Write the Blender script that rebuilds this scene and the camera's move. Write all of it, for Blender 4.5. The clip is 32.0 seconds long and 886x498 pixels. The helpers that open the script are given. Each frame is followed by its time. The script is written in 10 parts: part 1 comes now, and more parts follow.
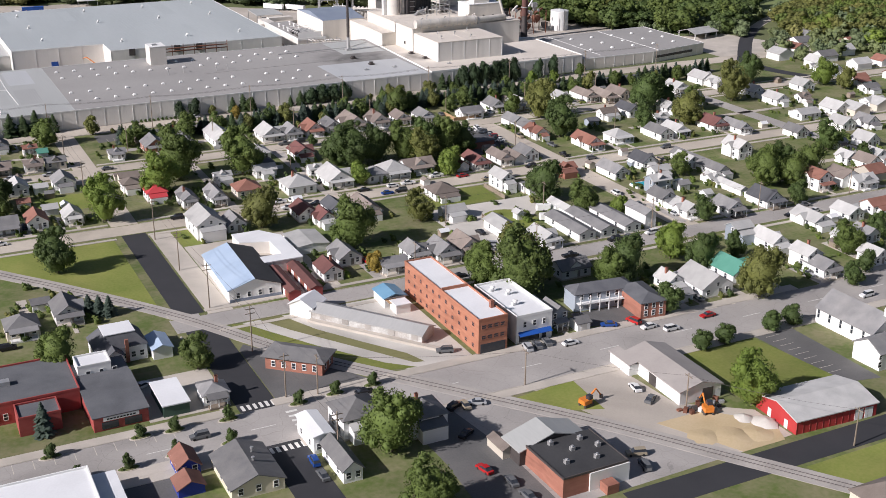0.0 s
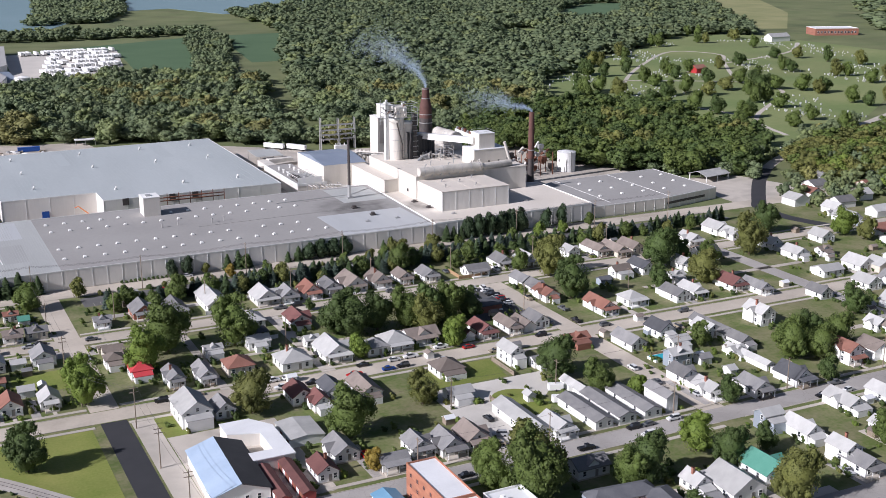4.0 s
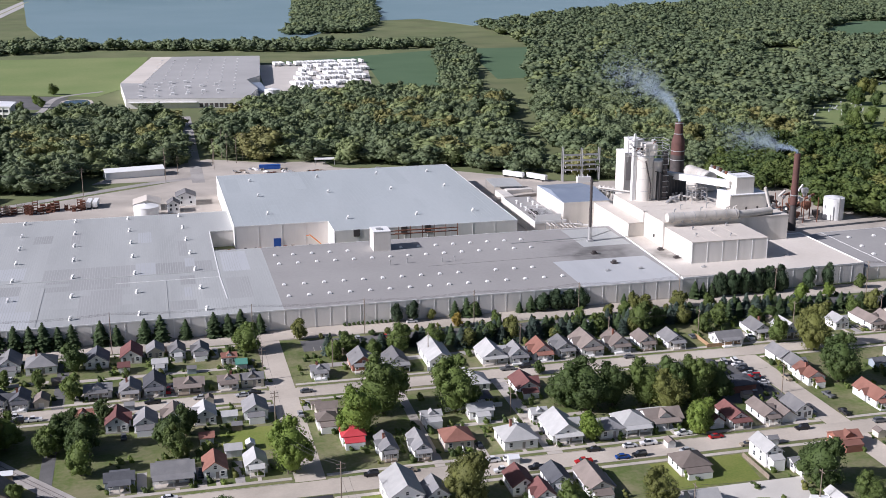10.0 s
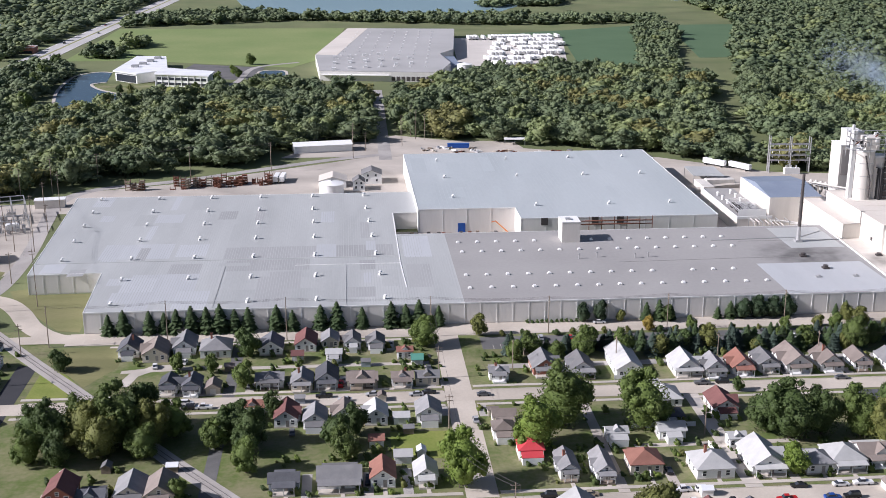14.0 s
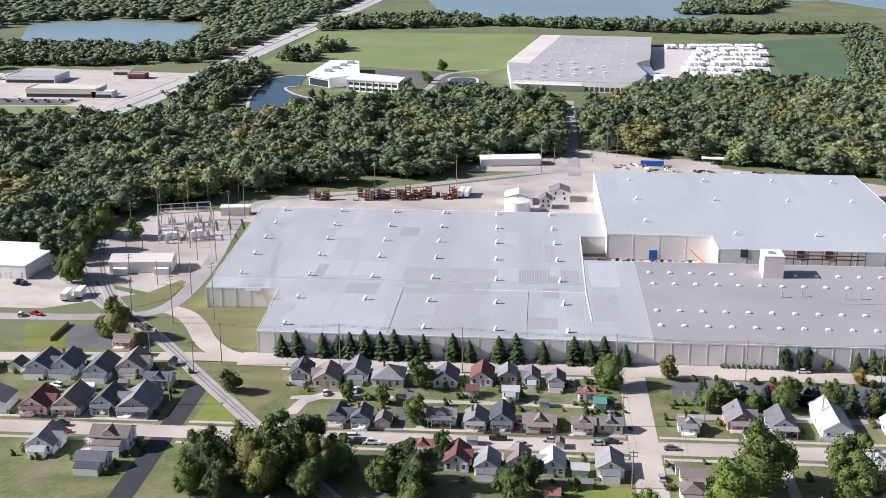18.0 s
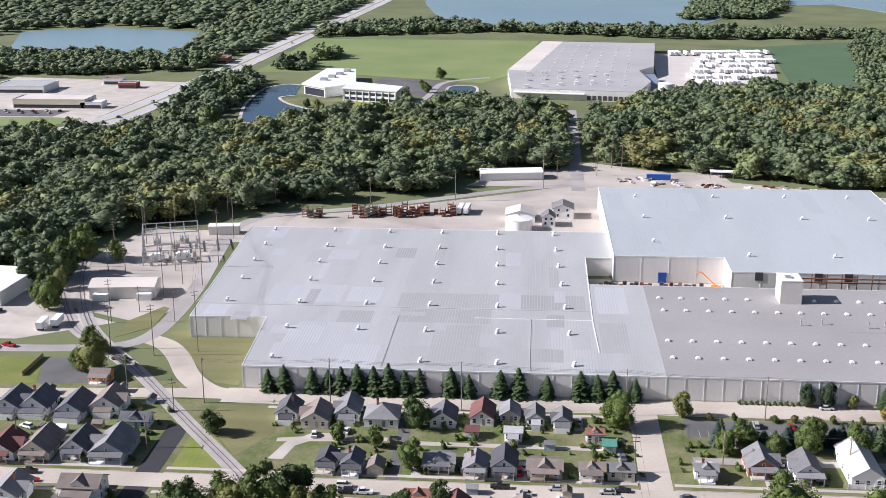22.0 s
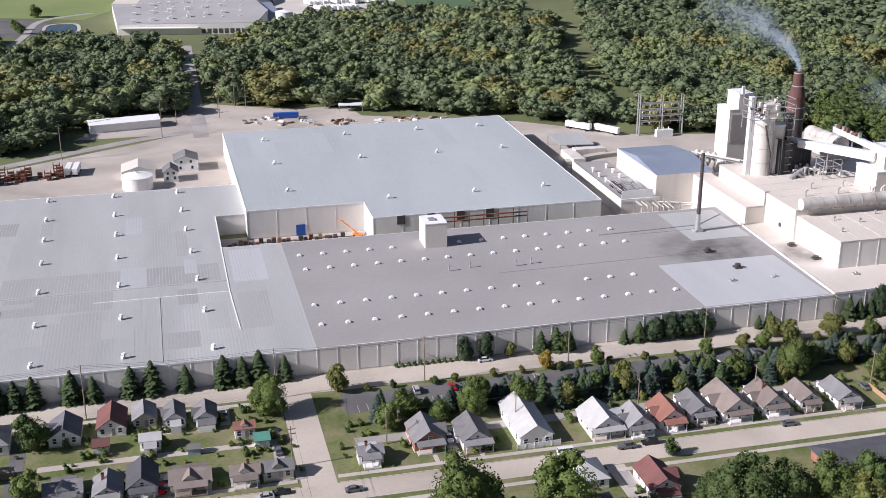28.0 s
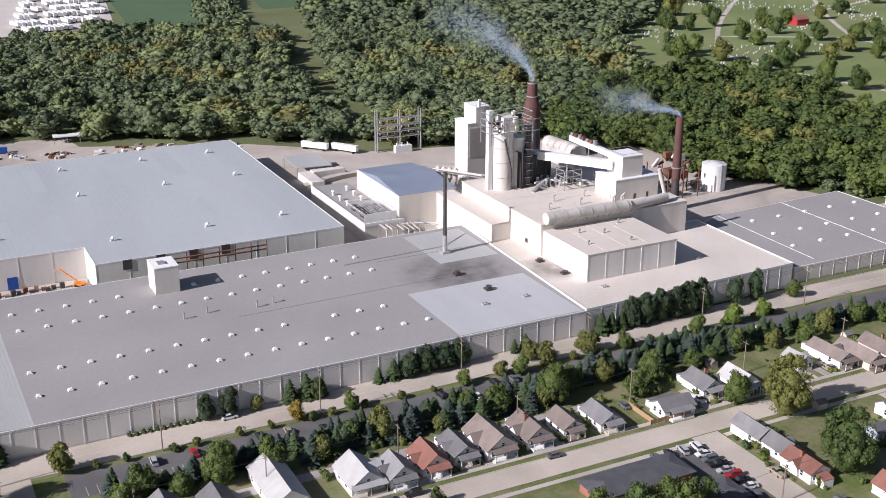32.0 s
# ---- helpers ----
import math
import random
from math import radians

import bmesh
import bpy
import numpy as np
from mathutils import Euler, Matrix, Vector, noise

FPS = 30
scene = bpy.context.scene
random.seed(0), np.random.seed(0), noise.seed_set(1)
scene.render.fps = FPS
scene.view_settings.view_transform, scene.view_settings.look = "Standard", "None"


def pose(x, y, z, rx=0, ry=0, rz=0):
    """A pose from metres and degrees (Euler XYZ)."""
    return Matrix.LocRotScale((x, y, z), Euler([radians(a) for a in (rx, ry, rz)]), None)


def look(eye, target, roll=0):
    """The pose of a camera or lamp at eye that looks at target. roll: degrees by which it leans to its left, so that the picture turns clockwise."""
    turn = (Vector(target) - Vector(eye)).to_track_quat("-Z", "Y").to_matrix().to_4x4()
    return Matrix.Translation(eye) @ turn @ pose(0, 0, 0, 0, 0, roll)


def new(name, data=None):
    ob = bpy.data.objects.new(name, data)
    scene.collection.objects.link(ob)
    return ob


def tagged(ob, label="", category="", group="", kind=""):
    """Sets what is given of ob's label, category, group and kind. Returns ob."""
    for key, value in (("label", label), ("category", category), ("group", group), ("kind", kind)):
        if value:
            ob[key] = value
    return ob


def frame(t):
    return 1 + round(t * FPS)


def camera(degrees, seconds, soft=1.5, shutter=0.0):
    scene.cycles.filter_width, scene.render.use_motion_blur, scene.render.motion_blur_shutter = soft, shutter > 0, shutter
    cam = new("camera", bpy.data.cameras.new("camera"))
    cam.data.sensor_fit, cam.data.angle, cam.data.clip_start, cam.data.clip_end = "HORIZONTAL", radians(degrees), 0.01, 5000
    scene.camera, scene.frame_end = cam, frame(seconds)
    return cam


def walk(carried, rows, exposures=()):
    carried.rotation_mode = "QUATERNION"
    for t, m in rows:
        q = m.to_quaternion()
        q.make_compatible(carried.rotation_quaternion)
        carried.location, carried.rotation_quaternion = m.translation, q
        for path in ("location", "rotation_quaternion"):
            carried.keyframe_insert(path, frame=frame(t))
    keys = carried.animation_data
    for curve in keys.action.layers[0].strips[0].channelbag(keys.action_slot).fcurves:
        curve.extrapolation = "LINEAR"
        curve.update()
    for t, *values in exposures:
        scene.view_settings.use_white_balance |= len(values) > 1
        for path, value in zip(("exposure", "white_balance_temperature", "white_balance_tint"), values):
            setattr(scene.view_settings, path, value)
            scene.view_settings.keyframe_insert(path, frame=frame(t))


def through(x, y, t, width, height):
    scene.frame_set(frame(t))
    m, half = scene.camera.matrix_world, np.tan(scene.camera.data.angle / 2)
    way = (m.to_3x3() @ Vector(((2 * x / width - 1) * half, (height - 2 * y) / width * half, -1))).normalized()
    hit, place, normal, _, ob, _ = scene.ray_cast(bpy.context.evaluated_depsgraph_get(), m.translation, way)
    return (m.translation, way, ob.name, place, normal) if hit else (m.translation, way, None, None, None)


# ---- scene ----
cam = camera(41.68, 32.0, soft=0.65)
# seconds, place, turn to the left, pitch, roll
PATH = [
    (0, -77.44, -515.49, 136.00, -26.516, -21.161, 0.218),
    (0.5, -75.70, -511.87, 137.55, -26.568, -21.087, 0.189),
    (1, -74.06, -508.20, 139.25, -26.577, -21.044, 0.210),
    (1.5, -72.51, -504.42, 140.97, -26.599, -18.866, 0.172),
    (2, -70.45, -500.59, 142.17, -26.549, -17.639, 0.122),
    (2.5, -68.62, -496.73, 144.13, -26.537, -16.778, 0.091),
    (4.5, -61.22, -482.47, 151.26, -26.064, -15.728, 0.169),
    (5, -59.58, -478.98, 153.01, -24.437, -15.799, 0.153),
    (5.5, -57.97, -475.03, 153.83, -22.980, -15.775, 0.168),
    (6, -56.37, -471.41, 154.20, -22.132, -15.709, 0.130),
    (6.5, -54.84, -467.39, 154.73, -21.719, -15.724, 0.127),
    (7, -53.56, -463.61, 154.80, -20.528, -15.686, 0.126),
    (7.5, -51.94, -459.99, 154.97, -19.359, -15.667, 0.076),
    (8, -50.57, -456.66, 155.11, -18.249, -15.630, 0.079),
    (8.5, -49.89, -453.12, 155.42, -17.253, -15.618, 0.096),
    (9, -49.14, -449.68, 155.65, -16.277, -15.569, 0.110),
    (9.5, -48.07, -446.48, 156.19, -15.247, -15.564, 0.119),
    (10, -47.04, -443.53, 156.49, -14.218, -15.539, 0.098),
    (10.5, -46.36, -439.74, 156.56, -13.196, -15.502, 0.143),
    (11, -45.55, -436.13, 156.55, -12.139, -15.462, 0.148),
    (11.5, -44.91, -433.00, 156.51, -10.958, -15.633, 0.136),
    (12, -43.91, -429.20, 156.71, -9.696, -16.115, 0.074),
    (12.5, -43.49, -425.08, 156.30, -8.495, -16.519, 0.108),
    (13, -43.11, -421.64, 156.25, -7.241, -16.766, 0.109),
    (13.5, -42.77, -418.03, 156.20, -5.981, -16.886, 0.085),
    (14, -42.38, -414.70, 156.30, -4.696, -16.892, 0.047),
    (14.5, -42.11, -411.50, 156.68, -3.422, -16.901, 0.066),
    (16.5, -41.75, -397.75, 157.53, 1.566, -16.830, -0.054),
    (17, -42.15, -394.06, 157.86, 2.735, -16.831, -0.009),
    (17.5, -42.25, -390.88, 158.16, 3.923, -16.816, -0.072),
    (18, -42.24, -387.44, 158.13, 4.758, -16.776, -0.090),
    (18.5, -42.49, -384.05, 158.26, 4.891, -16.748, -0.071),
    (19, -42.62, -380.45, 158.38, 4.902, -16.734, -0.131),
    (19.5, -43.00, -376.82, 158.42, 4.868, -16.721, -0.136),
    (20, -43.10, -373.48, 158.44, 4.856, -16.675, -0.175),
    (20.5, -43.04, -369.83, 158.55, 4.893, -16.664, -0.233),
    (21, -43.28, -366.45, 158.66, 4.880, -16.659, -0.229),
    (21.5, -43.36, -363.08, 158.54, 4.885, -16.629, -0.265),
    (22, -43.55, -359.54, 158.40, 4.773, -16.602, -0.258),
    (22.5, -43.73, -355.99, 158.67, 4.144, -16.635, -0.257),
    (23, -43.42, -352.64, 158.46, 2.796, -16.614, -0.290),
    (23.5, -43.35, -348.96, 158.43, 0.863, -16.600, -0.290),
    (24, -43.28, -345.09, 157.84, -0.899, -16.929, -0.265),
    (24.5, -43.33, -341.34, 157.92, -2.443, -17.846, -0.231),
    (25, -43.12, -338.04, 158.02, -4.054, -18.663, -0.202),
    (25.5, -43.10, -334.57, 158.23, -5.857, -19.198, -0.143),
    (26, -42.61, -331.34, 158.08, -7.666, -19.563, -0.061),
    (26.5, -41.59, -327.18, 157.51, -9.449, -19.950, -0.141),
    (28.5, -38.11, -313.02, 157.48, -15.481, -20.286, -0.028),
    (29, -37.12, -309.93, 157.22, -17.683, -20.195, -0.011),
    (29.5, -35.93, -306.33, 157.53, -20.742, -20.212, 0.075),
    (30, -34.63, -303.28, 157.46, -22.697, -20.165, 0.107),
    (30.5, -33.77, -299.78, 157.26, -24.020, -20.121, 0.149),
    (31, -32.53, -296.78, 157.33, -25.151, -20.072, 0.249),
    (31.5, -31.07, -293.22, 157.11, -26.230, -20.017, 0.259),
    (32, -27.51, -290.76, 156.77, -26.970, -19.938, 0.138),
]
walk(cam, [(t, pose(x, y, z, 0, 0, yaw) @ pose(0, 0, 0, 90 + pitch) @ pose(0, 0, 0, 0, 0, roll)) for t, x, y, z, yaw, pitch, roll in PATH],
     exposures=[(0.0, 0.18, 6080, 17), (2.0, 0.19, 5920, 17), (6.0, 0.20, 5760, 19), (11.0, 0.31, 5780, 19), (13.0, 0.36, 5780, 19), (17.0, 0.64, 5800, 19), (20.0, 0.65, 5800, 19), (26.0, 0.57, 5880, 20), (29.0, 0.29, 5900, 21), (32.0, 0.25, 5920, 21)])

# ---- light ----
SUN_ELEVATION, SUN_AZIMUTH = 31.0, 186.0   # degrees; azimuth of the sun from +x, counter-clockwise
world = bpy.data.worlds.new("sky")
scene.world = world
world.use_nodes = True
wn = world.node_tree
sky = wn.nodes.new("ShaderNodeTexSky")
sky.sky_type, sky.sun_disc = "NISHITA", False
sky.sun_elevation, sky.sun_rotation = radians(SUN_ELEVATION), radians(90 - SUN_AZIMUTH)
sky.dust_density, sky.air_density = 2.0, 1.0
wn.links.new(sky.outputs[0], wn.nodes["Background"].inputs[0])
wn.nodes["Background"].inputs[1].default_value = 0.045
sun_data = bpy.data.lights.new("sun", "SUN")
sun_data.energy, sun_data.angle, sun_data.color = 5.0, radians(0.5), (1.0, 0.94, 0.86)
sun = new("sun", sun_data)
sa, se = radians(SUN_AZIMUTH), radians(SUN_ELEVATION)
sun.matrix_world = look((math.cos(sa) * math.cos(se) * 500, math.sin(sa) * math.cos(se) * 500, math.sin(se) * 500), (0, 0, 0))


# ---- materials ----
def material(name, colour, colour2=None, rough=0.8, scale=0.3, fine=6.0, vary=0.0, metal=0.0, bump=0.0, spread=0.5, stretch=None, dirt=0.0, cracks=0.0):
    """Two-scale noise between two colours; vary: how far each object's own shade strays; dirt: stains of a larger shape."""
    m = bpy.data.materials.new(name)
    m.use_nodes = True
    nt = m.node_tree
    n, l = nt.nodes, nt.links
    bsdf = n["Principled BSDF"]
    bsdf.inputs["Roughness"].default_value, bsdf.inputs["Metallic"].default_value = rough, metal
    colour2 = colour2 or tuple(c * 0.8 for c in colour)
    co = n.new("ShaderNodeTexCoord")
    at = co.outputs["Object"]
    if stretch:
        mp = n.new("ShaderNodeMapping")
        mp.inputs["Scale"].default_value = stretch
        l.new(at, mp.inputs[0])
        at = mp.outputs[0]
    big, small = n.new("ShaderNodeTexNoise"), n.new("ShaderNodeTexNoise")
    big.inputs["Scale"].default_value, small.inputs["Scale"].default_value = scale, fine
    big.inputs["Detail"].default_value = small.inputs["Detail"].default_value = 5
    l.new(at, big.inputs[0]), l.new(at, small.inputs[0])
    add = n.new("ShaderNodeMath")
    add.operation = "MULTIPLY_ADD"
    l.new(small.outputs[0], add.inputs[0])
    add.inputs[1].default_value = 0.5
    l.new(big.outputs[0], add.inputs[2])
    ramp = n.new("ShaderNodeMapRange")
    ramp.inputs[1].default_value, ramp.inputs[2].default_value = 0.75 - spread / 2, 0.75 + spread / 2
    l.new(add.outputs[0], ramp.inputs[0])
    mix = n.new("ShaderNodeMix")
    mix.data_type = "RGBA"
    l.new(ramp.outputs[0], mix.inputs[0])
    mix.inputs[6].default_value, mix.inputs[7].default_value = (*colour, 1), (*colour2, 1)
    out = mix.outputs[2]
    if dirt:
        st = n.new("ShaderNodeTexNoise")
        st.inputs["Scale"].default_value, st.inputs["Detail"].default_value, st.inputs["Distortion"].default_value = scale * 0.35, 6, 1.5
        l.new(at, st.inputs[0])
        sr = n.new("ShaderNodeMapRange")
        sr.inputs[1].default_value, sr.inputs[2].default_value, sr.inputs[3].default_value, sr.inputs[4].default_value = 0.45, 0.7, 1.0, 1.0 - dirt
        l.new(st.outputs[0], sr.inputs[0])
        dm = n.new("ShaderNodeMix")
        dm.data_type, dm.blend_type = "RGBA", "MULTIPLY"
        dm.inputs[0].default_value = 1.0
        l.new(out, dm.inputs[6]), l.new(sr.outputs[0], dm.inputs[7])
        out = dm.outputs[2]
    if cracks:
        wob, cv, cr = n.new("ShaderNodeMix"), n.new("ShaderNodeTexVoronoi"), n.new("ShaderNodeMapRange")
        wob.data_type = "RGBA"
        wob.inputs[0].default_value = 0.65
        nz = n.new("ShaderNodeTexNoise")
        nz.inputs["Scale"].default_value = 0.25
        l.new(at, nz.inputs[0]), l.new(at, wob.inputs[6]), l.new(nz.outputs["Color"], wob.inputs[7])
        cv.feature = "DISTANCE_TO_EDGE"
        cv.inputs["Scale"].default_value = cracks * 2.8
        l.new(wob.outputs[2], cv.inputs[0])
        cr.inputs[1].default_value, cr.inputs[2].default_value, cr.inputs[3].default_value, cr.inputs[4].default_value = 0.003, 0.009, 0.8, 1.0
        l.new(cv.outputs["Distance"], cr.inputs[0])
        cm = n.new("ShaderNodeMix")
        cm.data_type, cm.blend_type = "RGBA", "MULTIPLY"
        cm.inputs[0].default_value = 1.0
        l.new(out, cm.inputs[6]), l.new(cr.outputs[0], cm.inputs[7])
        out = cm.outputs[2]
    if vary:
        info = n.new("ShaderNodeObjectInfo")
        hsv = n.new("ShaderNodeHueSaturation")
        vr = n.new("ShaderNodeMapRange")
        vr.inputs[3].default_value, vr.inputs[4].default_value = 1 - vary, 1 + vary
        l.new(info.outputs["Random"], vr.inputs[0])
        l.new(vr.outputs[0], hsv.inputs["Value"])
        l.new(out, hsv.inputs["Color"])
        out = hsv.outputs[0]
    l.new(out, bsdf.inputs["Base Color"])
    if bump:
        b = n.new("ShaderNodeBump")
        b.inputs["Strength"].default_value, b.inputs["Distance"].default_value = bump, 0.05
        l.new(small.outputs[0], b.inputs["Height"])
        l.new(b.outputs[0], bsdf.inputs["Normal"])
    return m


M = dict(
    grass=material("grass", (0.10, 0.135, 0.045), (0.18, 0.19, 0.085), 0.95, 0.02, 1.2, bump=0.4, spread=0.55, dirt=0.3),
    lawn=material("lawn", (0.135, 0.18, 0.025), (0.225, 0.235, 0.058), 0.95, 0.06, 1.2, bump=0.4, vary=0.15, spread=0.4, dirt=0.2),
    olivegrass=material("dry_olive_grass", (0.135, 0.145, 0.05), (0.22, 0.205, 0.09), 0.95, 0.05, 1.5, bump=0.4, stretch=(0.35, 1.6, 1), dirt=0.2),
    whitegravel=material("pale_gravel", (0.50, 0.475, 0.43), (0.62, 0.59, 0.54), 0.95, 0.08, 2.5, bump=0.5, dirt=0.25),
    yard=material("yard", (0.095, 0.135, 0.026), (0.215, 0.20, 0.105), 0.95, 0.09, 0.7, bump=0.4, spread=0.36, dirt=0.2),
    tanroad=material("tan_concrete_road", (0.46, 0.405, 0.335), (0.57, 0.51, 0.43), 0.9, 0.05, 1.5, bump=0.2, dirt=0.25),
    ballast=material("track_ballast", (0.33, 0.305, 0.28), (0.44, 0.41, 0.375), 0.95, 0.15, 3.0, bump=0.4),
    asphalt=material("asphalt", (0.33, 0.31, 0.29), (0.42, 0.395, 0.37), 0.9, 0.06, 2.0, bump=0.2, dirt=0.22, cracks=0.16),
    newasphalt=material("new_asphalt", (0.028, 0.029, 0.033), (0.04, 0.04, 0.044), 0.85, 0.1, 3.0, bump=0.2),
    carpark=material("car_park_asphalt", (0.10, 0.10, 0.10), (0.16, 0.155, 0.15), 0.9, 0.08, 2.5, bump=0.2, dirt=0.25),
    concrete=material("concrete", (0.46, 0.42, 0.36), (0.55, 0.50, 0.44), 0.9, 0.12, 2.5, bump=0.15, dirt=0.2),
    gravel=material("gravel", (0.40, 0.36, 0.31), (0.52, 0.47, 0.41), 0.95, 0.05, 2.5, bump=0.5, dirt=0.3),
    sand=material("sand", (0.45, 0.35, 0.20), (0.55, 0.44, 0.28), 0.95, 0.1, 2.0, bump=0.5),
    wornpaint=material("worn_road_paint", (0.62, 0.58, 0.50), (0.45, 0.41, 0.35), 0.8, 0.6, 3.0, spread=0.3),
    paint=material("road_paint", (0.75, 0.74, 0.70), None, 0.7, 0.8, 5.0),
    metalroof=material("corrugated_metal_roof", (0.385, 0.394, 0.382), (0.472, 0.482, 0.468), 0.55, 0.05, 1.2, stretch=(1.6, 0.22, 1), dirt=0.12, vary=0.05),
    wornroof=material("weathered_metal_roof", (0.34, 0.342, 0.336), (0.42, 0.42, 0.412), 0.6, 0.06, 1.2, stretch=(1.6, 0.22, 1), dirt=0.15, vary=0.06),
    newroof=material("newer_metal_roof", (0.455, 0.468, 0.475), (0.53, 0.543, 0.55), 0.5, 0.06, 1.2, stretch=(1.6, 0.22, 1), dirt=0.08, vary=0.04),
    duct=material("weathered_duct_sheet", (0.52, 0.49, 0.44), (0.64, 0.61, 0.56), 0.55, 0.25, 2.5, dirt=0.25),
    lightroof=material("pale_sheet_roof", (0.405, 0.44, 0.445), (0.485, 0.518, 0.522), 0.55, 0.03, 0.8, stretch=(1, 0.3, 1), dirt=0.12, vary=0.03),
    dcroof=material("weathered_warehouse_roof", (0.36, 0.355, 0.345), (0.43, 0.425, 0.415), 0.8, 0.02, 0.7, dirt=0.15),
    greyroof=material("grey_membrane_roof", (0.30, 0.29, 0.28), (0.36, 0.35, 0.335), 0.85, 0.02, 0.7, dirt=0.14),
    creamroof=material("cream_roof", (0.60, 0.545, 0.475), (0.70, 0.65, 0.585), 0.8, 0.03, 0.9, dirt=0.22),
    panel=material("cream_wall_panel", (0.70, 0.68, 0.64), (0.76, 0.74, 0.70), 0.6, 0.1, 1.5, stretch=(3, 3, 0.4), vary=0.05, dirt=0.08),
    cream=material("cream_painted_sheet", (0.66, 0.625, 0.565), (0.74, 0.70, 0.645), 0.6, 0.06, 1.0, stretch=(3, 3, 0.4), dirt=0.2),
    white=material("white_paint", (0.76, 0.76, 0.74), (0.82, 0.82, 0.80), 0.6, 0.3, 3.0, vary=0.06),
    siding=material("house_siding", (0.77, 0.77, 0.76), (0.83, 0.83, 0.82), 0.6, 0.4, 4.0, stretch=(0.3, 0.3, 6), vary=0.12),
    sidingtan=material("tan_siding", (0.55, 0.50, 0.42), (0.62, 0.57, 0.48), 0.65, 0.4, 4.0, stretch=(0.3, 0.3, 6), vary=0.2),
    sidinggrey=material("blue_grey_siding", (0.28, 0.32, 0.37), (0.34, 0.38, 0.43), 0.65, 0.4, 4.0, stretch=(0.3, 0.3, 6), vary=0.2),
    brick=material("red_brick", (0.28, 0.115, 0.08), (0.36, 0.16, 0.11), 0.85, 0.3, 5.0, stretch=(1, 1, 4), vary=0.1, dirt=0.2),
    orangebrick=material("orange_brick", (0.37, 0.15, 0.09), (0.46, 0.21, 0.13), 0.85, 0.2, 5.0, stretch=(1, 1, 4), dirt=0.25),
    shinglegrey=material("grey_shingles", (0.17, 0.17, 0.175), (0.25, 0.245, 0.24), 0.9, 0.3, 5.0, vary=0.3, dirt=0.15),
    shingledark=material("charcoal_shingles", (0.075, 0.078, 0.088), (0.12, 0.123, 0.133), 0.9, 0.3, 5.0, vary=0.3),
    shinglebrown=material("brown_shingles", (0.175, 0.145, 0.125), (0.245, 0.205, 0.18), 0.9, 0.3, 5.0, vary=0.25, dirt=0.15),
    shinglered=material("rust_red_shingles", (0.20, 0.09, 0.065), (0.28, 0.135, 0.10), 0.9, 0.3, 5.0, vary=0.2),
    shinglemaroon=material("maroon_shingles", (0.13, 0.055, 0.05), (0.19, 0.085, 0.075), 0.9, 0.3, 5.0, vary=0.2),
    shinglelight=material("pale_grey_shingles", (0.38, 0.38, 0.37), (0.48, 0.475, 0.46), 0.85, 0.3, 5.0, vary=0.15, dirt=0.12),
    redmetal=material("red_metal_roof", (0.50, 0.05, 0.06), (0.58, 0.08, 0.09), 0.5, 0.3, 3.0),
    greenmetal=material("green_metal_roof", (0.08, 0.25, 0.19), (0.12, 0.31, 0.24), 0.5, 0.3, 3.0),
    bluemetal=material("blue_metal_roof", (0.13, 0.28, 0.42), (0.18, 0.34, 0.48), 0.5, 0.2, 3.0),
    glass=material("window_glass", (0.03, 0.035, 0.045), (0.05, 0.055, 0.065), 0.08, 1.0, 3.0),
    door=material("painted_door", (0.30, 0.28, 0.26), None, 0.5, 1.0, 4.0, vary=0.4),
    bark=material("bark", (0.10, 0.075, 0.055), (0.15, 0.12, 0.09), 0.95, 1.0, 8.0),
    wood=material("weathered_wood", (0.20, 0.16, 0.12), (0.28, 0.23, 0.18), 0.9, 0.6, 6.0, vary=0.15),
    fencewood=material("cedar_fence", (0.38, 0.24, 0.13), (0.45, 0.30, 0.17), 0.9, 0.6, 6.0, vary=0.15),
    steel=material("galvanised_steel", (0.42, 0.42, 0.42), (0.52, 0.52, 0.52), 0.45, 0.8, 5.0, metal=0.5),
    darksteel=material("dark_steel", (0.05, 0.045, 0.045), (0.09, 0.075, 0.07), 0.6, 0.5, 5.0),
    rust=material("rusty_steel", (0.15, 0.06, 0.038), (0.23, 0.10, 0.06), 0.85, 0.4, 4.0, vary=0.25, dirt=0.3),
    rubber=material("rubber", (0.02, 0.02, 0.02), None, 0.85, 1.0, 5.0),
    blue=material("blue_paint", (0.02, 0.10, 0.42), None, 0.5, 0.5, 4.0),
    royal=material("royal_blue_siding", (0.015, 0.035, 0.30), (0.02, 0.05, 0.36), 0.6, 0.4, 4.0, stretch=(0.3, 0.3, 6)),
    orange=material("orange_paint", (0.70, 0.22, 0.03), None, 0.5, 0.5, 4.0),
    red=material("red_paint", (0.38, 0.028, 0.03), (0.44, 0.045, 0.045), 0.55, 0.3, 4.0),
    redshop=material("red_painted_brick", (0.30, 0.05, 0.045), (0.36, 0.08, 0.07), 0.75, 0.3, 4.0, stretch=(1, 1, 4)),
    blackroof=material("black_membrane", (0.035, 0.035, 0.037), (0.06, 0.06, 0.062), 0.8, 0.1, 2.0, dirt=0.2),
    whiteroof=material("white_membrane", (0.72, 0.73, 0.74), (0.80, 0.81, 0.82), 0.7, 0.1, 2.0, dirt=0.12),
    pond=material("pond_water", (0.03, 0.065, 0.105), (0.045, 0.085, 0.125), 0.12, 0.01, 0.4, bump=0.05),
    # pale blue base colour carries part of the sky's reflection
    water=material("sky_tinted_lake_water", (0.22, 0.33, 0.36), (0.27, 0.38, 0.41), 0.25, 0.004, 0.4, bump=0.05),
